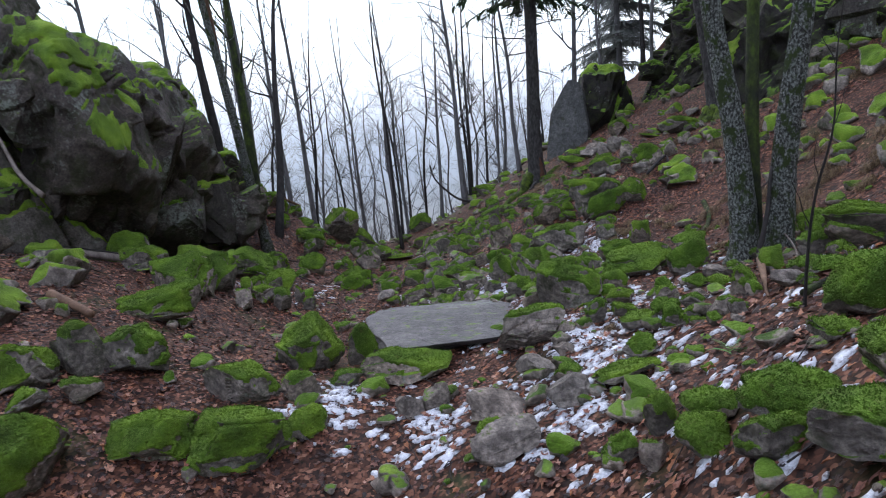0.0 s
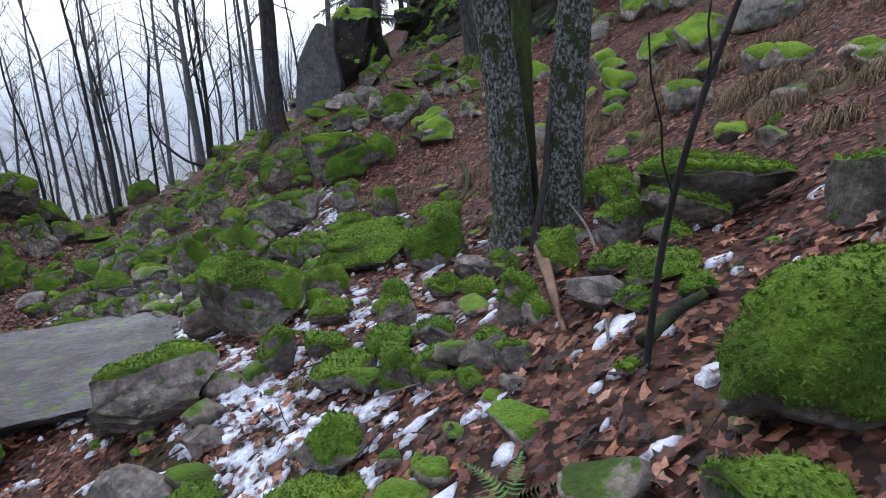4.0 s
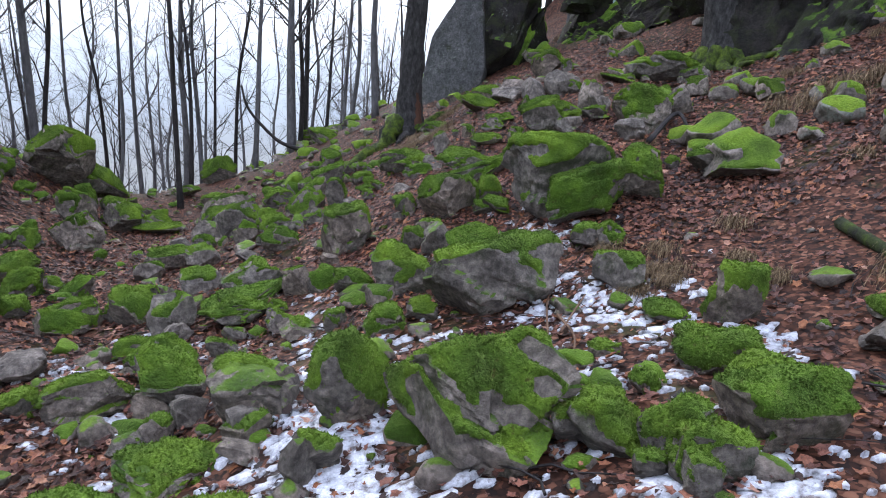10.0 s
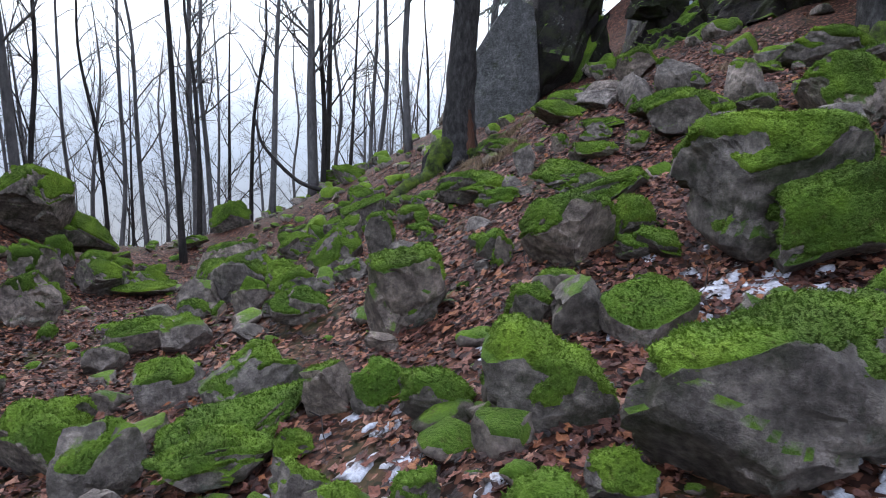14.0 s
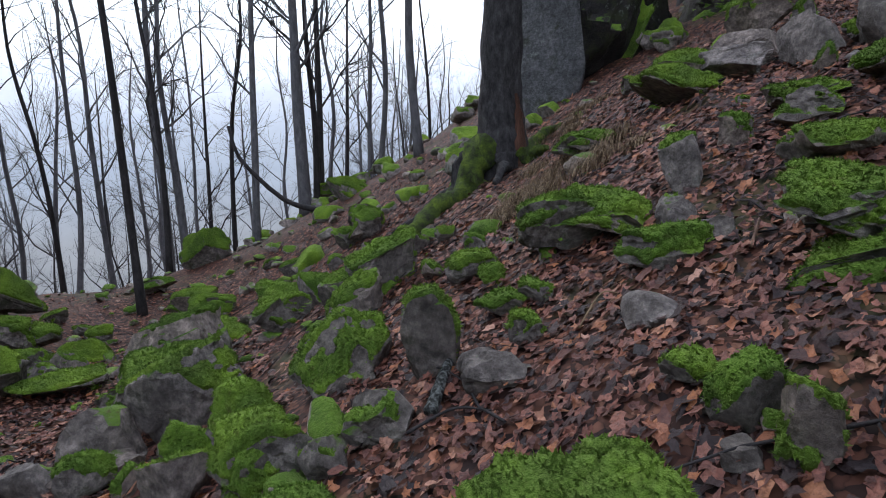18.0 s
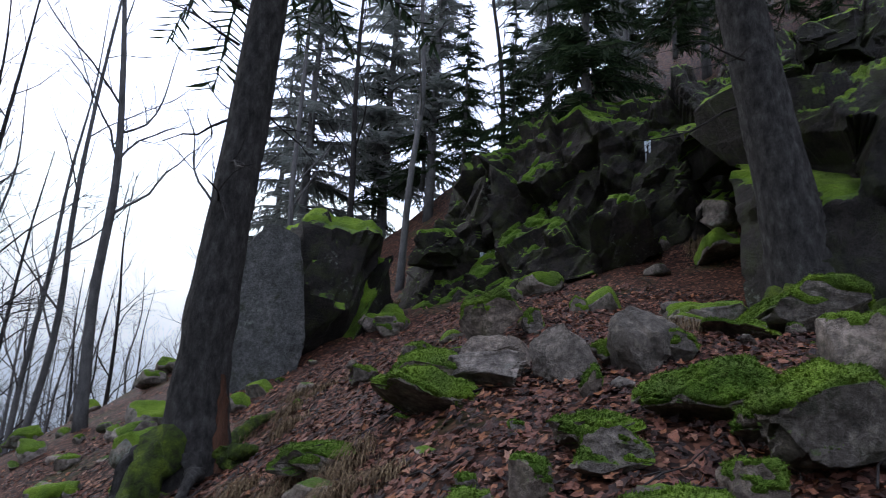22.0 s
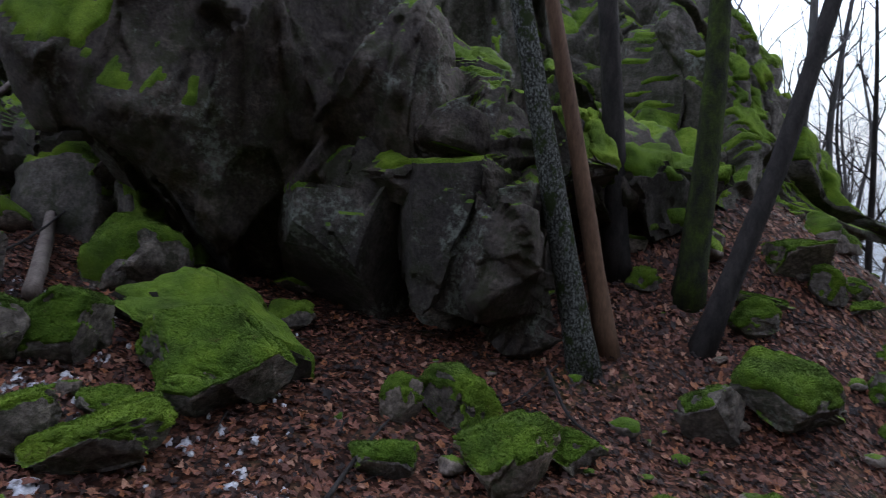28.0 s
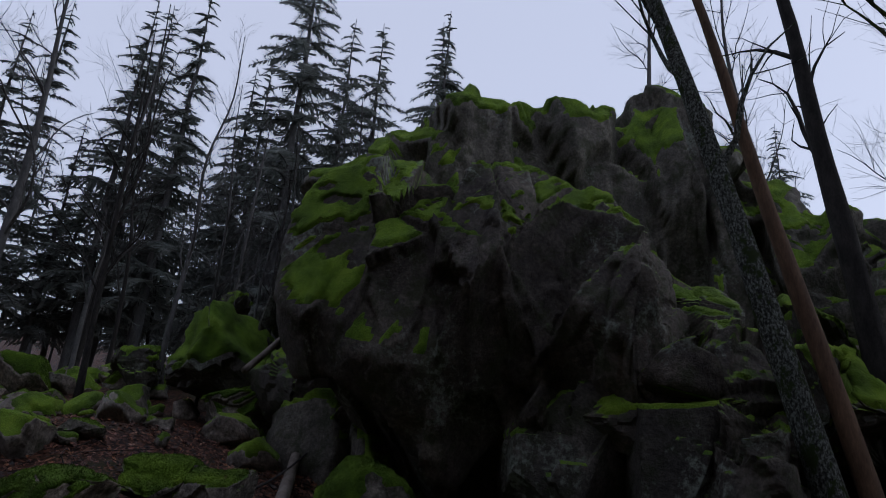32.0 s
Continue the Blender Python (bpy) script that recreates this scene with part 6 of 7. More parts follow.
rock(-10.83, 6.44, 1.11, 0.84, 0.77, 128, 0.9)
rock(-7.28, 16.09, 0.75, 0.56, 0.26, 88, 0.9)
rock(-6.17, 15.94, 0.49, 0.37, 0.34, 89, 0.9)
rock(-3.68, 12.15, 0.43, 0.33, 0.37, 128, 0.2)
rock(-4.44, 15.25, 1.27, 0.95, 0.81, 96, 0.95)
rock(-4.13, 14.57, 0.40, 0.30, 0.23, 103, 0.8)
rock(-2.70, 12.98, 0.33, 0.26, 0.34, 127, 0.7)
rock(-2.94, 13.31, 0.25, 0.18, 0.41, 122, 0.6)
rock(-6.25, 10.90, 0.48, 0.35, 0.20, 124, 0.3)
rock(-8.58, 8.47, 0.99, 0.74, 0.45, 127, 0.3)
trail_slab = rock(0.15, 9.45, 2.30, 2.4, 0.30, 8, 0.12, level=6, cuts=6, boxy=0.8, tilt=(-5, 2), sink=0.8, label='broad flat grey slab in the trail with mossy edges')
trail_slab.data.materials[0] = M_SLAB
rock(3.08, 16.72, 1.0, 0.9, 0.30, -35, 0.95, z=-1.02, tilt=(4, -24), boxy=0.7, sink=0.0, label='thick mossy slab propped over a hollow in the bank')
rock(-3.41, 23.12, 1.35, 0.8, 0.95, 33, 0.45, tilt=(0, 33), boxy=0.7, cuts=7, sink=0.1, label="angular grey stone slab slanting on the ridge, mossy on top")
rock(-3.05, 23.85, 1.75, 0.7, 0.55, 29, 0.95, tilt=(0, 38), boxy=0.6, sink=0.0, label="long mossy stone slab slanting down the ridge")

# stones higher on the bank and across the gully
r_ = np.random.default_rng(44)
KINDS = []
for k in range(16):
    mossy = (0.8, 0.45, 0.6, 0.1)[k % 4]
    KINDS.append(rock(40 + k, 60, 1.0, r_.uniform(0.65, 1.0), r_.uniform(0.5, 0.9), 0, mossy, 0.0, (0, 0), "stone", level=4, cuts=9 + k % 5, sink=0.0, boxy=0.25 + 0.04 * (k % 6)))
used = set()
for x0, x1, y0, y1, count, lo, hi in ((4.5, 8, 13, 25, 35, 0.14, 0.4), (-3, 3, 21, 27, 38, 0.14, 0.4), (-2.4, 1.3, 11, 20, 100, 0.13, 0.34), (-4.5, -0.6, 2.5, 9.5, 32, 0.15, 0.45), (-9, -3.5, 18, 24, 28, 0.2, 0.5), (4.5, 8, 1.5, 13, 50, 0.16, 0.46)):
    for _ in range(count):
        w = lo + (hi - lo) * r_.random() ** 1.5
        x, y, k = r_.uniform(x0, x1), r_.uniform(y0, y1), int(r_.integers(0, 16))
        spot = pose(x, y, gz(x, y) - 0.12 * w, r_.uniform(-20, 20), r_.uniform(-20, 20), r_.uniform(0, 360)) @ Matrix.Scale(w, 4)
        if k in used:
            copy_thing(KINDS[k], spot)
        else:
            KINDS[k].matrix_basis = spot
            used.add(k)
bank, bank_moss = Heap(), Heap()
for x0, x1, y0, y1, count, lo, hi, m in ((6, 13, 9, 27, 90, 0.25, 0.8, 0.8), (8, 17, 6, 26, 130, 0.3, 1.1, 0.8), (-20, -7, 2, 13, 170, 0.25, 1.0, 0.85), (5, 12, 2, 17, 170, 0.2, 0.65, 0.9), (-13, -5, 3, 13, 60, 0.25, 1.0, 0.7), (0, 6, 24, 33, 55, 0.25, 0.7, 0.85), (-9, -3.5, 20, 27, 40, 0.2, 0.8, 0.9), (-12, -7.5, 18.8, 23, 60, 0.25, 0.8, 0.95)):
    for _ in range(count):
        w = lo + (hi - lo) * r_.random() ** 1.5
        x, y = r_.uniform(x0, x1), r_.uniform(y0, y1)
        p, f = stone_shape(r_, w, w * r_.uniform(0.6, 1), w * r_.uniform(0.5, 0.9), 4 if w > 0.6 else 3, 11, 0.35, 0.03)
        p = turned(p, r_.uniform(-16, 16), r_.uniform(-16, 16), r_.uniform(0, 360)) + (x, y, gz(x, y) + 0.14 * w)
        bank.add(p, f)
        s = moss_shell(r_, p, f, min(0.85, max(0, m * 0.8 + 0.25 * r_.normal())), 0.02)
        if s:
            bank_moss.add(*s)
bank_ob = thing("bank_stones", bank.mesh("bank_stones"), M_ROCK[1], "mossy stones strewn over the high bank and the gully", "stones", kind="stuff")
tagged(child("moss", bank_moss.mesh("moss"), M_MOSS, bank_ob, "green cushion moss"), kind="stuff")


# ---- loose scree between them ----
scree, scree_moss = Heap(), Heap()
r_ = np.random.default_rng(91)
placed = 0
while placed < 1100:
    x, y = r_.uniform(-5.5, 6.5), r_.uniform(-1, 29)
    px = np.interp(y, [0, 4, 8, 12, 16, 28], [0.2, 1.4, 0.9, 0.3, 0.6, -0.5])
    if r_.random() > math.exp(-((x - px) / 2.6) ** 2) + 0.18 or (y > 14.5 and r_.random() < 0.5):
        continue
    w = 0.07 + 0.24 * r_.random() ** 2
    p, f = stone_shape(r_, w, w * r_.uniform(0.6, 1), w * r_.uniform(0.4, 0.8), 3, 10, 0.35, 0.03)
    p = turned(p, r_.uniform(-15, 15), r_.uniform(-15, 15), r_.uniform(0, 360)) + (x, y, gz(x, y) + 0.12 * w)
    scree.add(p, f)
    if r_.random() < 0.55:
        s = moss_shell(r_, p, f, r_.uniform(0.5, 1.0), 0.008)
        if s:
            scree_moss.add(*s)
    placed += 1
scree_ob = thing("scree", scree.mesh("scree"), M_ROCK[1], "small broken stones strewn along the trail", "stones", kind="stuff")
tagged(child("moss", scree_moss.mesh("moss"), M_MOSS, scree_ob, "thin green moss on the small stones"), kind="stuff")

# ---- fallen leaves ----
def leaf_field(name, count, box, near, seed, label, wide=(0.02, 0.062)):
    r = np.random.default_rng(seed)
    x, y = r.uniform(box[0], box[1], count), r.uniform(box[2], box[3], count)
    if near:
        px = np.interp(y, [0, 4, 8, 12, 16, 28], [0.5, 2.2, 2.0, 1.6, 1.6, 1.5])
        ok = r.random(count) < np.exp(-((x - px) / 3.6) ** 2)
        x, y = x[ok], y[ok]
        count = len(x)
    lobes = np.array([(0, -0.42), (0.42, -0.45), (0.4, -0.06), (0.6, 0.25), (0.3, 0.34), (0, 0.7), (-0.3, 0.34), (-0.6, 0.25), (-0.4, -0.06), (-0.42, -0.45)])
    sides = len(lobes)
    z = ground(x, y)
    size = r.uniform(wide[0], wide[1], count)
    curl, fold = r.uniform(-0.9, 0.9, count), r.uniform(-0.4, 0.5, count)
    P = np.zeros((count, sides + 1, 3))
    P[:, :sides, :2] = lobes * size[:, None, None] * (1 + 0.25 * r.normal(size=(count, sides, 1))) * r.uniform(0.55, 1.0, (count, 1, 1)) ** ((1, 0),)
    P[:, :sides, 2] = (curl[:, None] * lobes[:, 1] ** 2 + fold[:, None] * np.abs(lobes[:, 0])) * size[:, None]
    a, b, c = r.uniform(0, 6.28, count), r.normal(size=count) * 0.26, r.normal(size=count) * 0.26
    ca, sa, cb, sb, cc, sc = np.cos(a), np.sin(a), np.cos(b), np.sin(b), np.cos(c), np.sin(c)
    X, Y, Z = P[..., 0], P[..., 1], P[..., 2]
    Y, Z = Y * cb[:, None] - Z * sb[:, None], Y * sb[:, None] + Z * cb[:, None]
    X, Z = X * cc[:, None] + Z * sc[:, None], -X * sc[:, None] + Z * cc[:, None]
    X, Y = X * ca[:, None] - Y * sa[:, None], X * sa[:, None] + Y * ca[:, None]
    e = 0.2
    sx, sy = (ground(x + e, y) - ground(x - e, y)) / (2 * e), (ground(x, y + e) - ground(x, y - e)) / (2 * e)
    Z = Z + X * sx[:, None] + Y * sy[:, None] + (z + r.uniform(0.004, 0.045, count))[:, None]
    V = np.stack([X + x[:, None], Y + y[:, None], Z], -1).reshape(-1, 3)
    base = np.arange(count)[:, None, None] * (sides + 1)
    k = np.arange(sides)
    tri = np.stack([np.full(sides, sides), k, (k + 1) % sides], -1)
    F = (base + tri).reshape(-1, 3)
    return thing(name, mesh_of(name, V, F.tolist(), False), M_LEAF, label, "fallen leaves", kind="stuff")


leaf_field("leaf_litter", 100000, (-4.5, 8.0, -1.5, 27), True, 5, "red-brown fallen maple leaves covering the bank")
leaf_field("leaf_litter", 42000, (1.0, 8.5, 13.5, 24), False, 12, "red-brown fallen leaves on the steep bank")
leaf_field("leaf_litter", 24000, (-8.5, -1.5, 1.5, 14), False, 10, "brown fallen leaves between the mossy stones")
leaf_field("leaf_litter", 26000, (-7.5, 0.5, 12.5, 23.5), False, 9, "red-brown fallen leaves below the cliff", (0.032, 0.08))
leaf_field("leaf_litter", 20000, (-17, 13, -5, 31), False, 6, "dull brown fallen leaves on the forest floor")

# ---- last snow in the hollows of the trail ----
snow = Heap()
r_ = np.random.default_rng(17)
DRIFTS = [(-1.42, 7.07), (-1.23, 7.18), (0.92, 6.48), (1.39, 7.34), (-0.21, 6.75), (1.41, 6.55), (-0.39, 6.29), (0.76, 5.74), (2.18, 8.01), (0.80, 9.30), (0.78, 11.42), (2.76, 13.40), (1.86, 6.76), (1.29, 7.36), (0.67, 11.26), (0.79, 12.10), (1.77, 10.50), (2.84, 12.92), (1.73, 12.04), (2.36, 10.59), (3.04, 12.75), (2.36, 11.95), (2.47, 10.91), (3.41, 11.94), (-0.91, 14.11), (-0.48, 13.11), (0.82, 12.33), (0.95, 11.77), (3.09, 14.59), (0.26, 13.62)]
for k in range(3000):
    y = r_.uniform(2.0, 15.0)
    x = np.interp(y, [0, 4, 8, 12, 16], [0.3, 1.5, 1.2, 0.6, 0.8]) + r_.normal() * 1.0 + (1.5 if r_.random() < 0.25 else 0)
    if k % 5 < 3:
        x, y = np.array(DRIFTS[r_.integers(0, len(DRIFTS))]) + r_.normal(size=2) * (0.22, 0.28)
    elif r_.random() < 0.25:
        x, y = r_.uniform(-6.0, -2.5), r_.uniform(12.8, 16.0)
    rad = 0.010 + 0.055 * r_.random() ** 2.5
    ang = np.arange(12) * 6.283 / 12
    rr = rad * (1 + 0.32 * r_.normal(size=12)).clip(0.35, 1.8)
    ex, ey = x + np.cos(ang) * rr * 1.5, y + np.sin(ang) * rr
    v = [(x, y, gz(x, y) + 0.03)] + [(a, b, gz(a, b) + 0.016) for a, b in zip(ex, ey)] + [(x + (a - x) * 1.08, y + (b - y) * 1.08, gz(a, b) - 0.01) for a, b in zip(ex, ey)]
    snow.add(v, [(0, 1 + k, 1 + (k + 1) % 12) for k in range(12)] + [(1 + k, 13 + k, 13 + (k + 1) % 12, 1 + (k + 1) % 12) for k in range(12)])
thing("snow_patches", snow.mesh("snow_patches"), M_SNOW, "thin granular old snow between leaves and stones", "snow", kind="stuff")


# ---- dry grass, fern, twigs, dead wood ----
def tuft(x, y, size, blades, seed, label="tuft of dry straw-coloured grass hanging down the bank", way=0.45):
    r = np.random.default_rng(seed)
    e = 0.3
    fall = np.array([gz(x - e, y) - gz(x + e, y), gz(x, y - e) - gz(x, y + e)])
    fall *= way / max(np.linalg.norm(fall), 0.05)
    heap = Heap()
    for _ in range(blades * 2):
        a, ln = r.uniform(0, 6.28), size * r.uniform(0.25, 0.85)
        o = np.array([r.normal() * size * 0.2, r.normal() * size * 0.2, 0])
        d = np.array([math.cos(a) * 0.55 + fall[0] * r.uniform(0.2, 1.6), math.sin(a) * 0.55 + fall[1] * r.uniform(0.2, 1.6), 0])
        o[2] = gz(x + o[0], y + o[1]) - gz(x, y)
        w = np.array([-d[1], d[0], 0]) * 0.0028 / max(np.linalg.norm(d), 0.1)
        side = r.normal() * 0.12 * np.array([-d[1], d[0], 0])
        q = [o + d * ln * s * 0.75 + side * ln * s * s + np.array([0, 0, ln * (1.35 * s - 1.45 * s * s - 0.35 * s * s * s)]) for s in (0, 0.25, 0.5, 0.75, 1.0)]
        heap.add([q[0] - w, q[0] + w, q[1] - w, q[1] + w, q[2] - w * 0.8, q[2] + w * 0.8, q[3] - w * 0.6, q[3] + w * 0.6, q[4]], [(0, 1, 3, 2), (2, 3, 5, 4), (4, 5, 7, 6), (6, 7, 8)])
    ob = thing("grass_tuft", heap.mesh("grass_tuft", False), M_GRASS, label, "grass", "dry grass tufts")
    ob.location = (x, y, gz(x, y) + 0.02)


tuft(2.45, 19.32, 0.4, 150, 200)
tuft(2.68, 19.56, 0.45, 160, 201)
tuft(2.94, 19.77, 0.4, 140, 202)
tuft(4.01, 21.57, 0.4, 140, 203)
tuft(3.08, 19.10, 0.4, 140, 204)
tuft(3.44, 19.50, 0.4, 120, 205)
tuft(4.84, 22.99, 0.35, 120, 206)
tuft(3.18, 19.90, 0.35, 110, 207)
tuft(3.47, 13.16, 0.3, 150, 208)
tuft(3.63, 13.11, 0.3, 150, 209)
tuft(3.22, 12.95, 0.25, 110, 210)
tuft(3.76, 13.49, 0.3, 120, 211)
tuft(4.18, 12.66, 0.25, 110, 212)
tuft(3.08, 20.33, 0.35, 110, 213)
tuft(3.86, 22.31, 0.4, 120, 214)
tuft(6.50, 15.03, 0.45, 130, 215)
tuft(6.78, 14.80, 0.45, 130, 216)
tuft(6.30, 15.30, 0.4, 110, 217)
tuft(3.38, 13.38, 0.25, 130, 218)
tuft(3.52, 12.98, 0.25, 120, 219)
tuft(4.17, 13.01, 0.25, 110, 220)
tuft(7.01, 15.10, 0.45, 130, 221)
tuft(6.73, 15.18, 0.45, 120, 222)
tuft(7.33, 14.98, 0.45, 120, 223)
tuft(5.88, 9.61, 0.3, 130, 224)
tuft(5.43, 9.03, 0.3, 130, 225)
tuft(5.95, 8.45, 0.45, 140, 226)
tuft(6.18, 8.30, 0.45, 140, 227)
tuft(6.87, 9.43, 0.45, 120, 228)
tuft(3.58, 9.03, 0.25, 130, 229)
tuft(3.46, 8.54, 0.2, 90, 230)
tuft(3.42, 13.71, 0.3, 110, 231)
tuft(4.55, 13.61, 0.3, 100, 232)
tuft(1.59, 7.26, 0.16, 60, 233)
tuft(6.62, 10.10, 0.4, 130, 234)
tuft(5.06, 6.82, 0.35, 130, 235)
tuft(6.96, 9.93, 0.4, 120, 236)
tuft(8.85, 14.18, 0.5, 120, 237)
tuft(4.07, 22.49, 0.35, 140, 238)
tuft(4.34, 22.21, 0.35, 130, 239)
tuft(4.74, 22.31, 0.35, 120, 240)
tuft(3.31, 18.99, 0.3, 120, 241)
tuft(3.32, 19.48, 0.3, 110, 242)
tuft(10.25, 18.76, 0.5, 120, 243)
tuft(10.18, 18.26, 0.5, 120, 244)
tuft(11.47, 18.07, 0.5, 110, 245)
tuft(9.77, 20.64, 0.4, 100, 246)
tuft(8.31, 25.92, 0.4, 110, 247)
tuft(5.10, 22.14, 0.35, 110, 248)
tuft(2.76, 19.26, 0.35, 150, 249)
tuft(2.59, 18.73, 0.35, 140, 250)
tuft(2.47, 18.65, 0.3, 120, 251)


def stick(points, r0, r1, label, bark=None, name="twig", category="twig"):
    pts = spline([(x, y, gz(x, y) + h) for x, y, h in points], 14)
    return thing(name, mesh_of(name, *tube(pts, np.linspace(r0, r1, 14), 7, True, 0.05)), bark or M_BARK_DARK, label, category)


stick([(3.64, 7.88, 0.25), (3.48, 7.22, 0.08), (2.61, 5.80, 0.05)], 0.011, 0.006, "long thin stick leaning down the mossy bank", M_WOOD_PALE, "twig", "twig")
stick([(3.13, 7.28, 0.1), (2.82, 6.61, 0.08), (2.61, 6.12, 0.04)], 0.03, 0.012, "rotten splintered red-brown log on the stones", M_BARK_RED, "rotten_log", "dead wood")
stick([(3.02, 6.98, 0.1), (2.73, 6.39, 0.06), (2.62, 6.17, 0.05)], 0.02, 0.008, "loose splinter of rotten red-brown wood", M_BARK_RED, "rotten_log", "dead wood")
stick([(2.58, 5.57, 0.1), (2.78, 5.64, 0.1), (2.91, 5.64, 0.1)], 0.03, 0.02, "dark mossy fallen branch on stones", M_BARK_MOSS, "twig", "twig")
stick([(4.66, 7.31, 0.05), (4.60, 7.05, 0.06), (4.44, 6.73, 0.05)], 0.022, 0.014, "dark dead branch over the leaves", M_BARK_DARK, "twig", "twig")
stick([(1.87, 6.66, 0.05), (2.07, 6.51, 0.05)], 0.006, 0.004, "thin pale stick on the moss", M_WOOD_PALE, "twig", "twig")
stick([(2.20, 6.54, 0.05), (2.34, 6.46, 0.06)], 0.008, 0.005, "thin reddish stick over the stones", M_BARK_RED, "twig", "twig")
stick([(3.99, 7.07, 0.1), (3.53, 6.51, 0.08)], 0.008, 0.005, "thin dark stick across the mossy stones", M_BARK_DARK, "twig", "twig")
stick([(4.98, 12.95, 0.04), (4.72, 12.12, 0.06), (4.40, 11.50, 0.06), (3.84, 10.76, 0.04)], 0.05, 0.03, "mossy fallen branch curving down the bank", M_BARK_MOSS, "mossy_branch", "dead branch")
stick([(5.08, 11.59, 0.1), (5.57, 11.70, 0.15), (6.06, 11.75, 0.2)], 0.014, 0.008, "dark dead branch over the leaves", M_BARK_DARK, "twig", "twig")
stick([(2.83, 13.52, 0.05), (2.63, 13.21, 0.04), (2.38, 12.63, 0.03)], 0.012, 0.008, "thin brown root beside the flat-topped boulder", M_BARK_RED, "twig", "twig")
stick([(2.59, 12.94, 0.05), (2.50, 12.51, 0.05), (2.41, 12.30, 0.03)], 0.012, 0.006, "thin brown root over the snow", M_BARK_RED, "twig", "twig")
stick([(4.79, 15.53, 0.1), (5.33, 15.84, 0.2), (5.28, 15.40, 0.05)], 0.035, 0.015, "dark knotted root sticking out of the bank", M_BARK_DARK, "root", "root")
stick([(2.46, 12.61, 0.04), (2.86, 13.06, 0.05)], 0.009, 0.006, "thin brown stem over the leaves", M_BARK_RED, "twig", "twig")
stick([(1.33, 17.14, 0.05), (1.43, 17.32, 0.06), (1.55, 17.59, 0.05)], 0.03, 0.02, "pale lichened piece of branch among the leaves", M_BARK_LICHEN, "dead_branch", "dead branch")
stick([(1.23, 17.13, 0.03), (1.41, 17.08, 0.05), (1.54, 16.98, 0.03)], 0.008, 0.004, "thin dark twig on the leaves", M_BARK_DARK, "twig", "twig")
stick([(2.01, 17.21, 0.03), (2.14, 17.26, 0.1), (2.22, 17.25, 0.05)], 0.005, 0.003, "thin straw-coloured grass stem", M_GRASS, "twig", "twig")
stick([(2.70, 17.01, 0.03), (2.85, 17.15, 0.06)], 0.008, 0.005, "thin reddish twig on leaves", M_BARK_RED, "twig", "twig")
stick([(2.22, 18.28, 0.05), (2.36, 18.49, 0.06)], 0.012, 0.006, "dry stem across the leaves", M_WOOD_PALE, "twig", "twig")
stick([(-5.07, 9.00, 0.15), (-4.45, 8.75, 0.1)], 0.07, 0.05, "dark fallen log among stones", M_BARK_RED, "fallen_log", "log")
stick([(-5.44, 13.61, 0.15), (-6.62, 13.34, 0.2), (-9.33, 12.63, 0.35)], 0.085, 0.065, "grey fallen log propped between mossy stones", M_WOOD_PALE, "fallen_log", "log")
stick([(-5.41, 12.98, 0.2), (-6.71, 13.27, 0.3), (-10.93, 12.98, 0.4)], 0.018, 0.01, "dark crooked dead branch over the stones", M_BARK_DARK, "twig", "twig")
stick([(-3.23, 16.14, 0.06), (-3.79, 16.49, 0.08), (-4.12, 16.72, 0.05)], 0.02, 0.01, "dark stick in the leaves", M_BARK_DARK, "twig", "twig")
stick([(-4.80, 18.43, 0.2), (-4.29, 18.44, 0.08), (-3.89, 18.55, 0.04)], 0.02, 0.01, "dead branch leaning in the tree clump", M_BARK_DARK, "twig", "twig")
stick([(-4.85, 17.62, 0.05), (-4.55, 17.93, 0.07), (-4.84, 18.57, 0.2)], 0.016, 0.008, "dead branch below the tree clump", M_BARK_DARK, "twig", "twig")
stick([(-2.85, 17.07, 0.06), (-2.77, 17.36, 0.06), (-2.94, 17.80, 0.06)], 0.025, 0.015, "dark stick lying on leaves", M_BARK_DARK, "twig", "twig")
pl = thing("fallen_log", mesh_of("fallen_log", *tube(spline([(-5.85, 23.86, -0.24), (-5.54, 24.45, -0.55), (-5.24, 25.04, -0.86)], 10), np.linspace(0.06, 0.05, 10), 8)), M_BARK_RED, "slanting dark fallen trunk on the ridge", "log")
bl = thing("bleached_branch", mesh_of("bleached_branch", *tube(spline([(-6.99, 12.44, 0.97), (-7.44, 12.62, 1.40), (-7.90, 12.98, 2.09)], 12), np.linspace(0.05, 0.03, 12), 8)), M_WOOD_PALE, "bleached dead branch against the cliff", "dead branch")

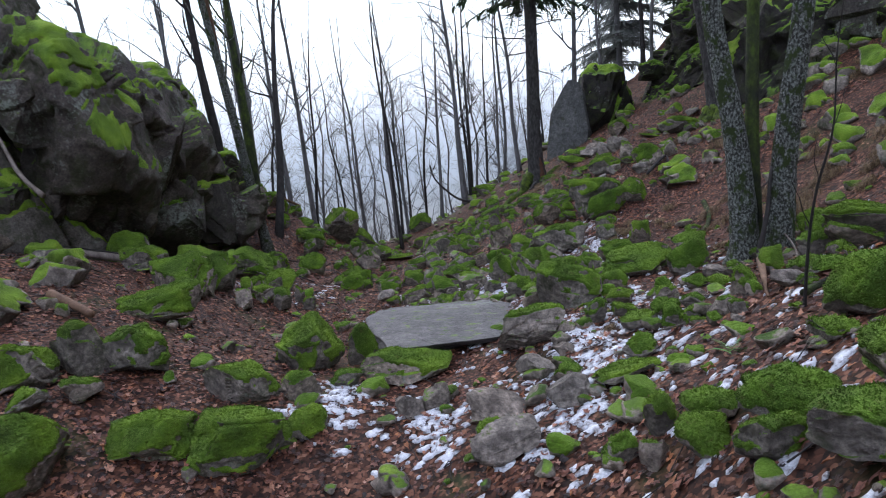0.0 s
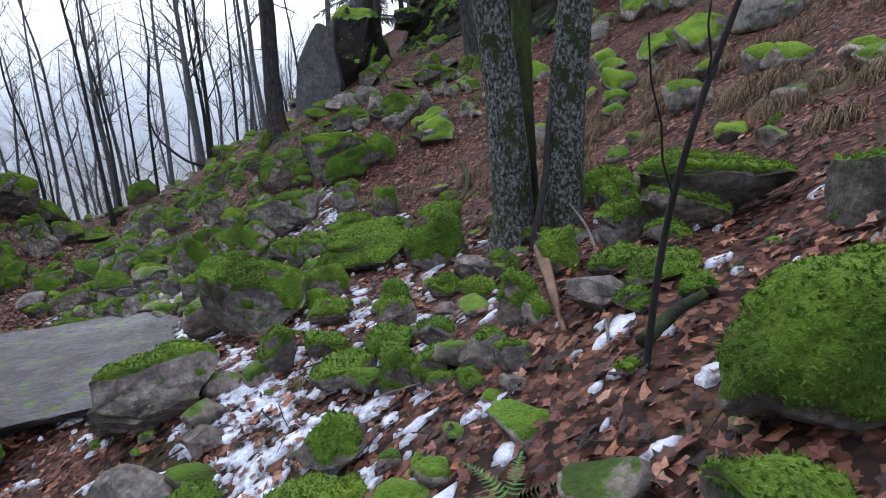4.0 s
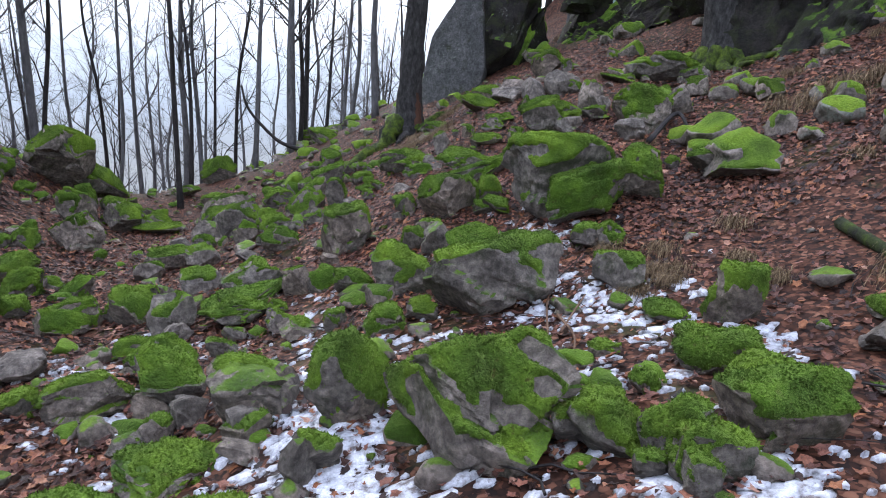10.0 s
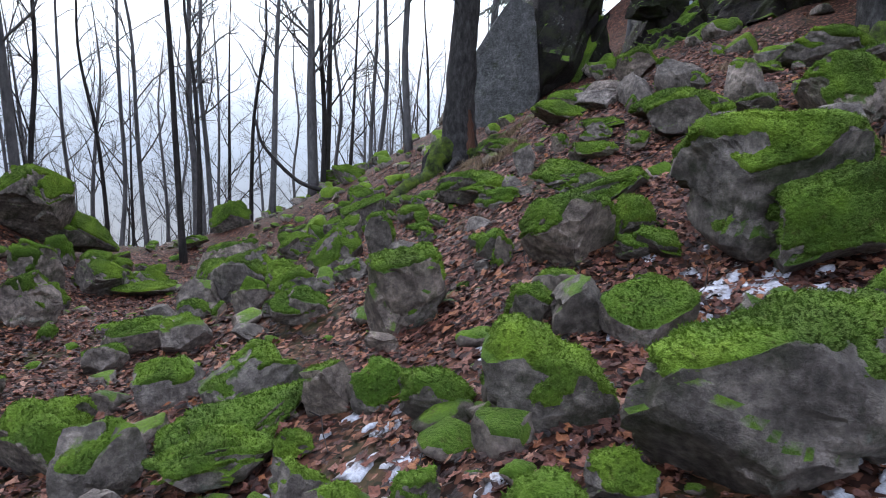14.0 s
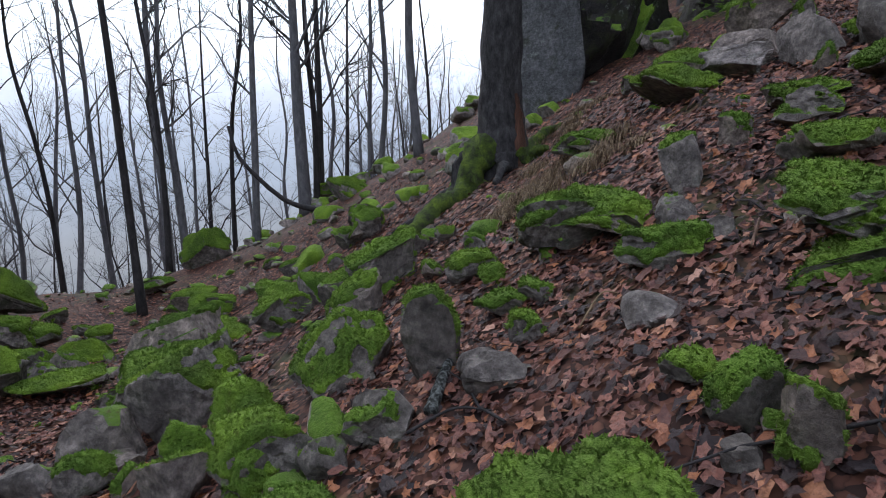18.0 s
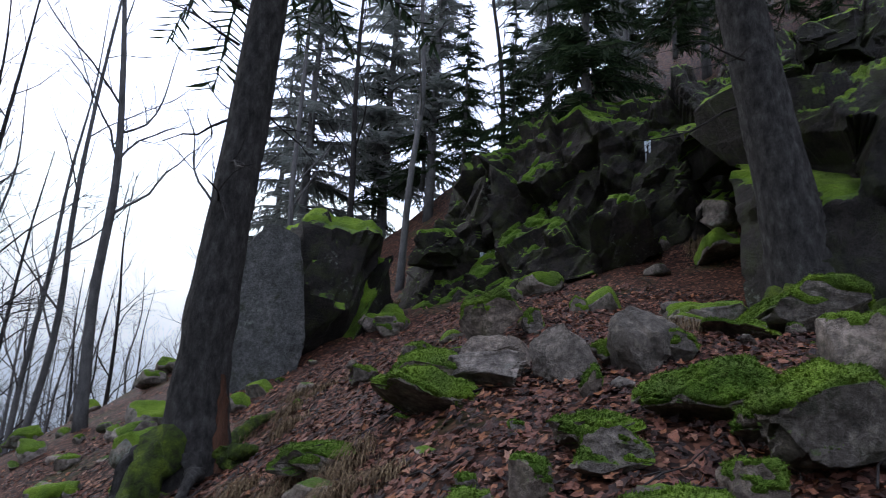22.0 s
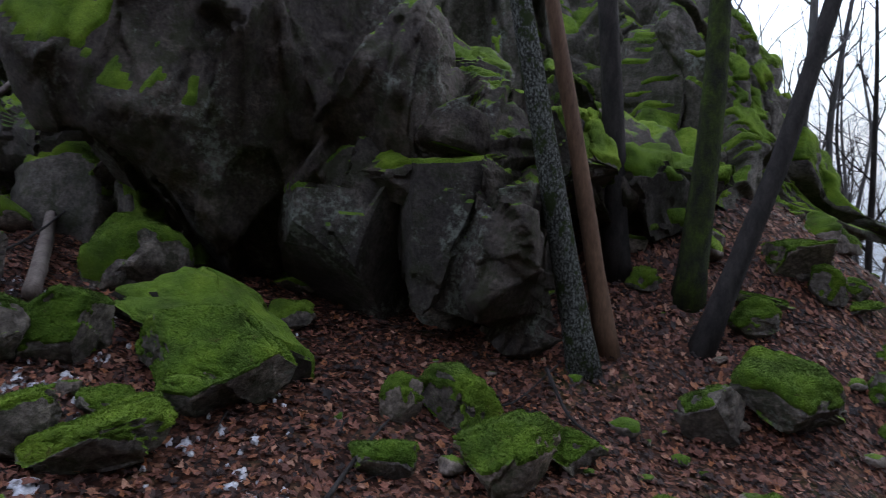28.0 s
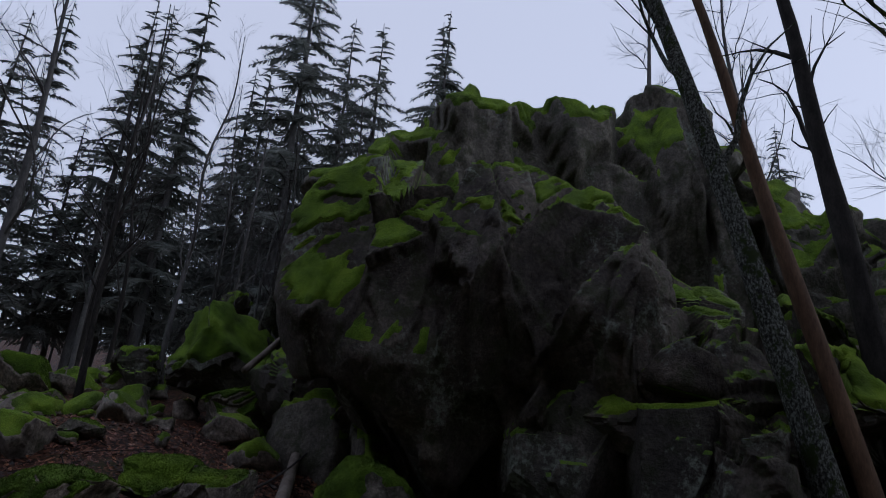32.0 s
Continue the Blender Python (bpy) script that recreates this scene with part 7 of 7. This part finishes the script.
# thin twigs lying about
r_ = np.random.default_rng(63)
twigs = Heap()
for _ in range(900):
    x, y, a, ln = r_.uniform(-7, 9), r_.uniform(-1, 25), r_.uniform(0, 6.28), r_.uniform(0.15, 0.8)
    pts = []
    for s in np.linspace(-0.5, 0.5, 5):
        u, v = x + math.cos(a) * ln * s + 0.03 * r_.normal(), y + math.sin(a) * ln * s + 0.03 * r_.normal()
        pts.append((u, v, gz(u, v) + r_.uniform(0.015, 0.07)))
    w = r_.uniform(0.0025, 0.008)
    twigs.add(*tube(pts, np.linspace(w, w * 0.5, 5), 4, False))
thing("fallen_twigs", twigs.mesh("fallen_twigs"), M_BARK_DARK, "thin dead twigs strewn over the leaves", "twigs", kind="stuff")
for k in range(34):
    tuft(r_.uniform(4.0, 10.5), r_.uniform(3, 19), r_.uniform(0.25, 0.45), 70, 400 + k)
for k in range(48):
    tuft(r_.uniform(4.6, 8.2), r_.uniform(4.5, 12.5), r_.uniform(0.28, 0.5), 90, 600 + k)


def fern(x, y, seed):
    r = np.random.default_rng(seed)
    heap = Heap()
    for k in range(5):
        a = r.uniform(0, 6.28)
        out, side = np.array([math.cos(a), math.sin(a), 0]), np.array([-math.sin(a), math.cos(a), 0])
        for s in np.linspace(0.15, 1, 14):
            c = out * 0.2 * s + np.array([0, 0, 0.16 * s - 0.1 * s * s])
            for g in (-1, 1):
                heap.add([c - out * 0.006, c + out * 0.006, c + side * g * 0.05 * (1.1 - s) + out * 0.012], [(0, 1, 2)])
    ob = thing("fern", heap.mesh("fern", False), M_FERN, "small green fern between the stones", "fern")
    ob.location = (x, y, gz(x, y) + 0.03)


fern(1.99, 5.42, 1)
fern(1.62, 15.9, 2)

for x, y, z, h, s in ((10.01, 21.60, 4.24, 0.5, 3), (8.91, 24.36, 2.60, 0.35, 4)):
    r = np.random.default_rng(s)
    heap = Heap()
    for k in range(7):
        o = np.array([x + 0.06 * k * r.random(), y - 0.05 * k * r.random(), z + h * 0.5])
        ln = h * r.uniform(0.5, 1.1)
        heap.add(*tube([o, o - (0, 0, ln * 0.5), o - (0.01, 0, ln)], [0.025, 0.016, 0.004], 7, True, 0.1))
    thing("icicles", heap.mesh("icicles"), M_ICE, "white icicles frozen onto the rock wall", "icicles")
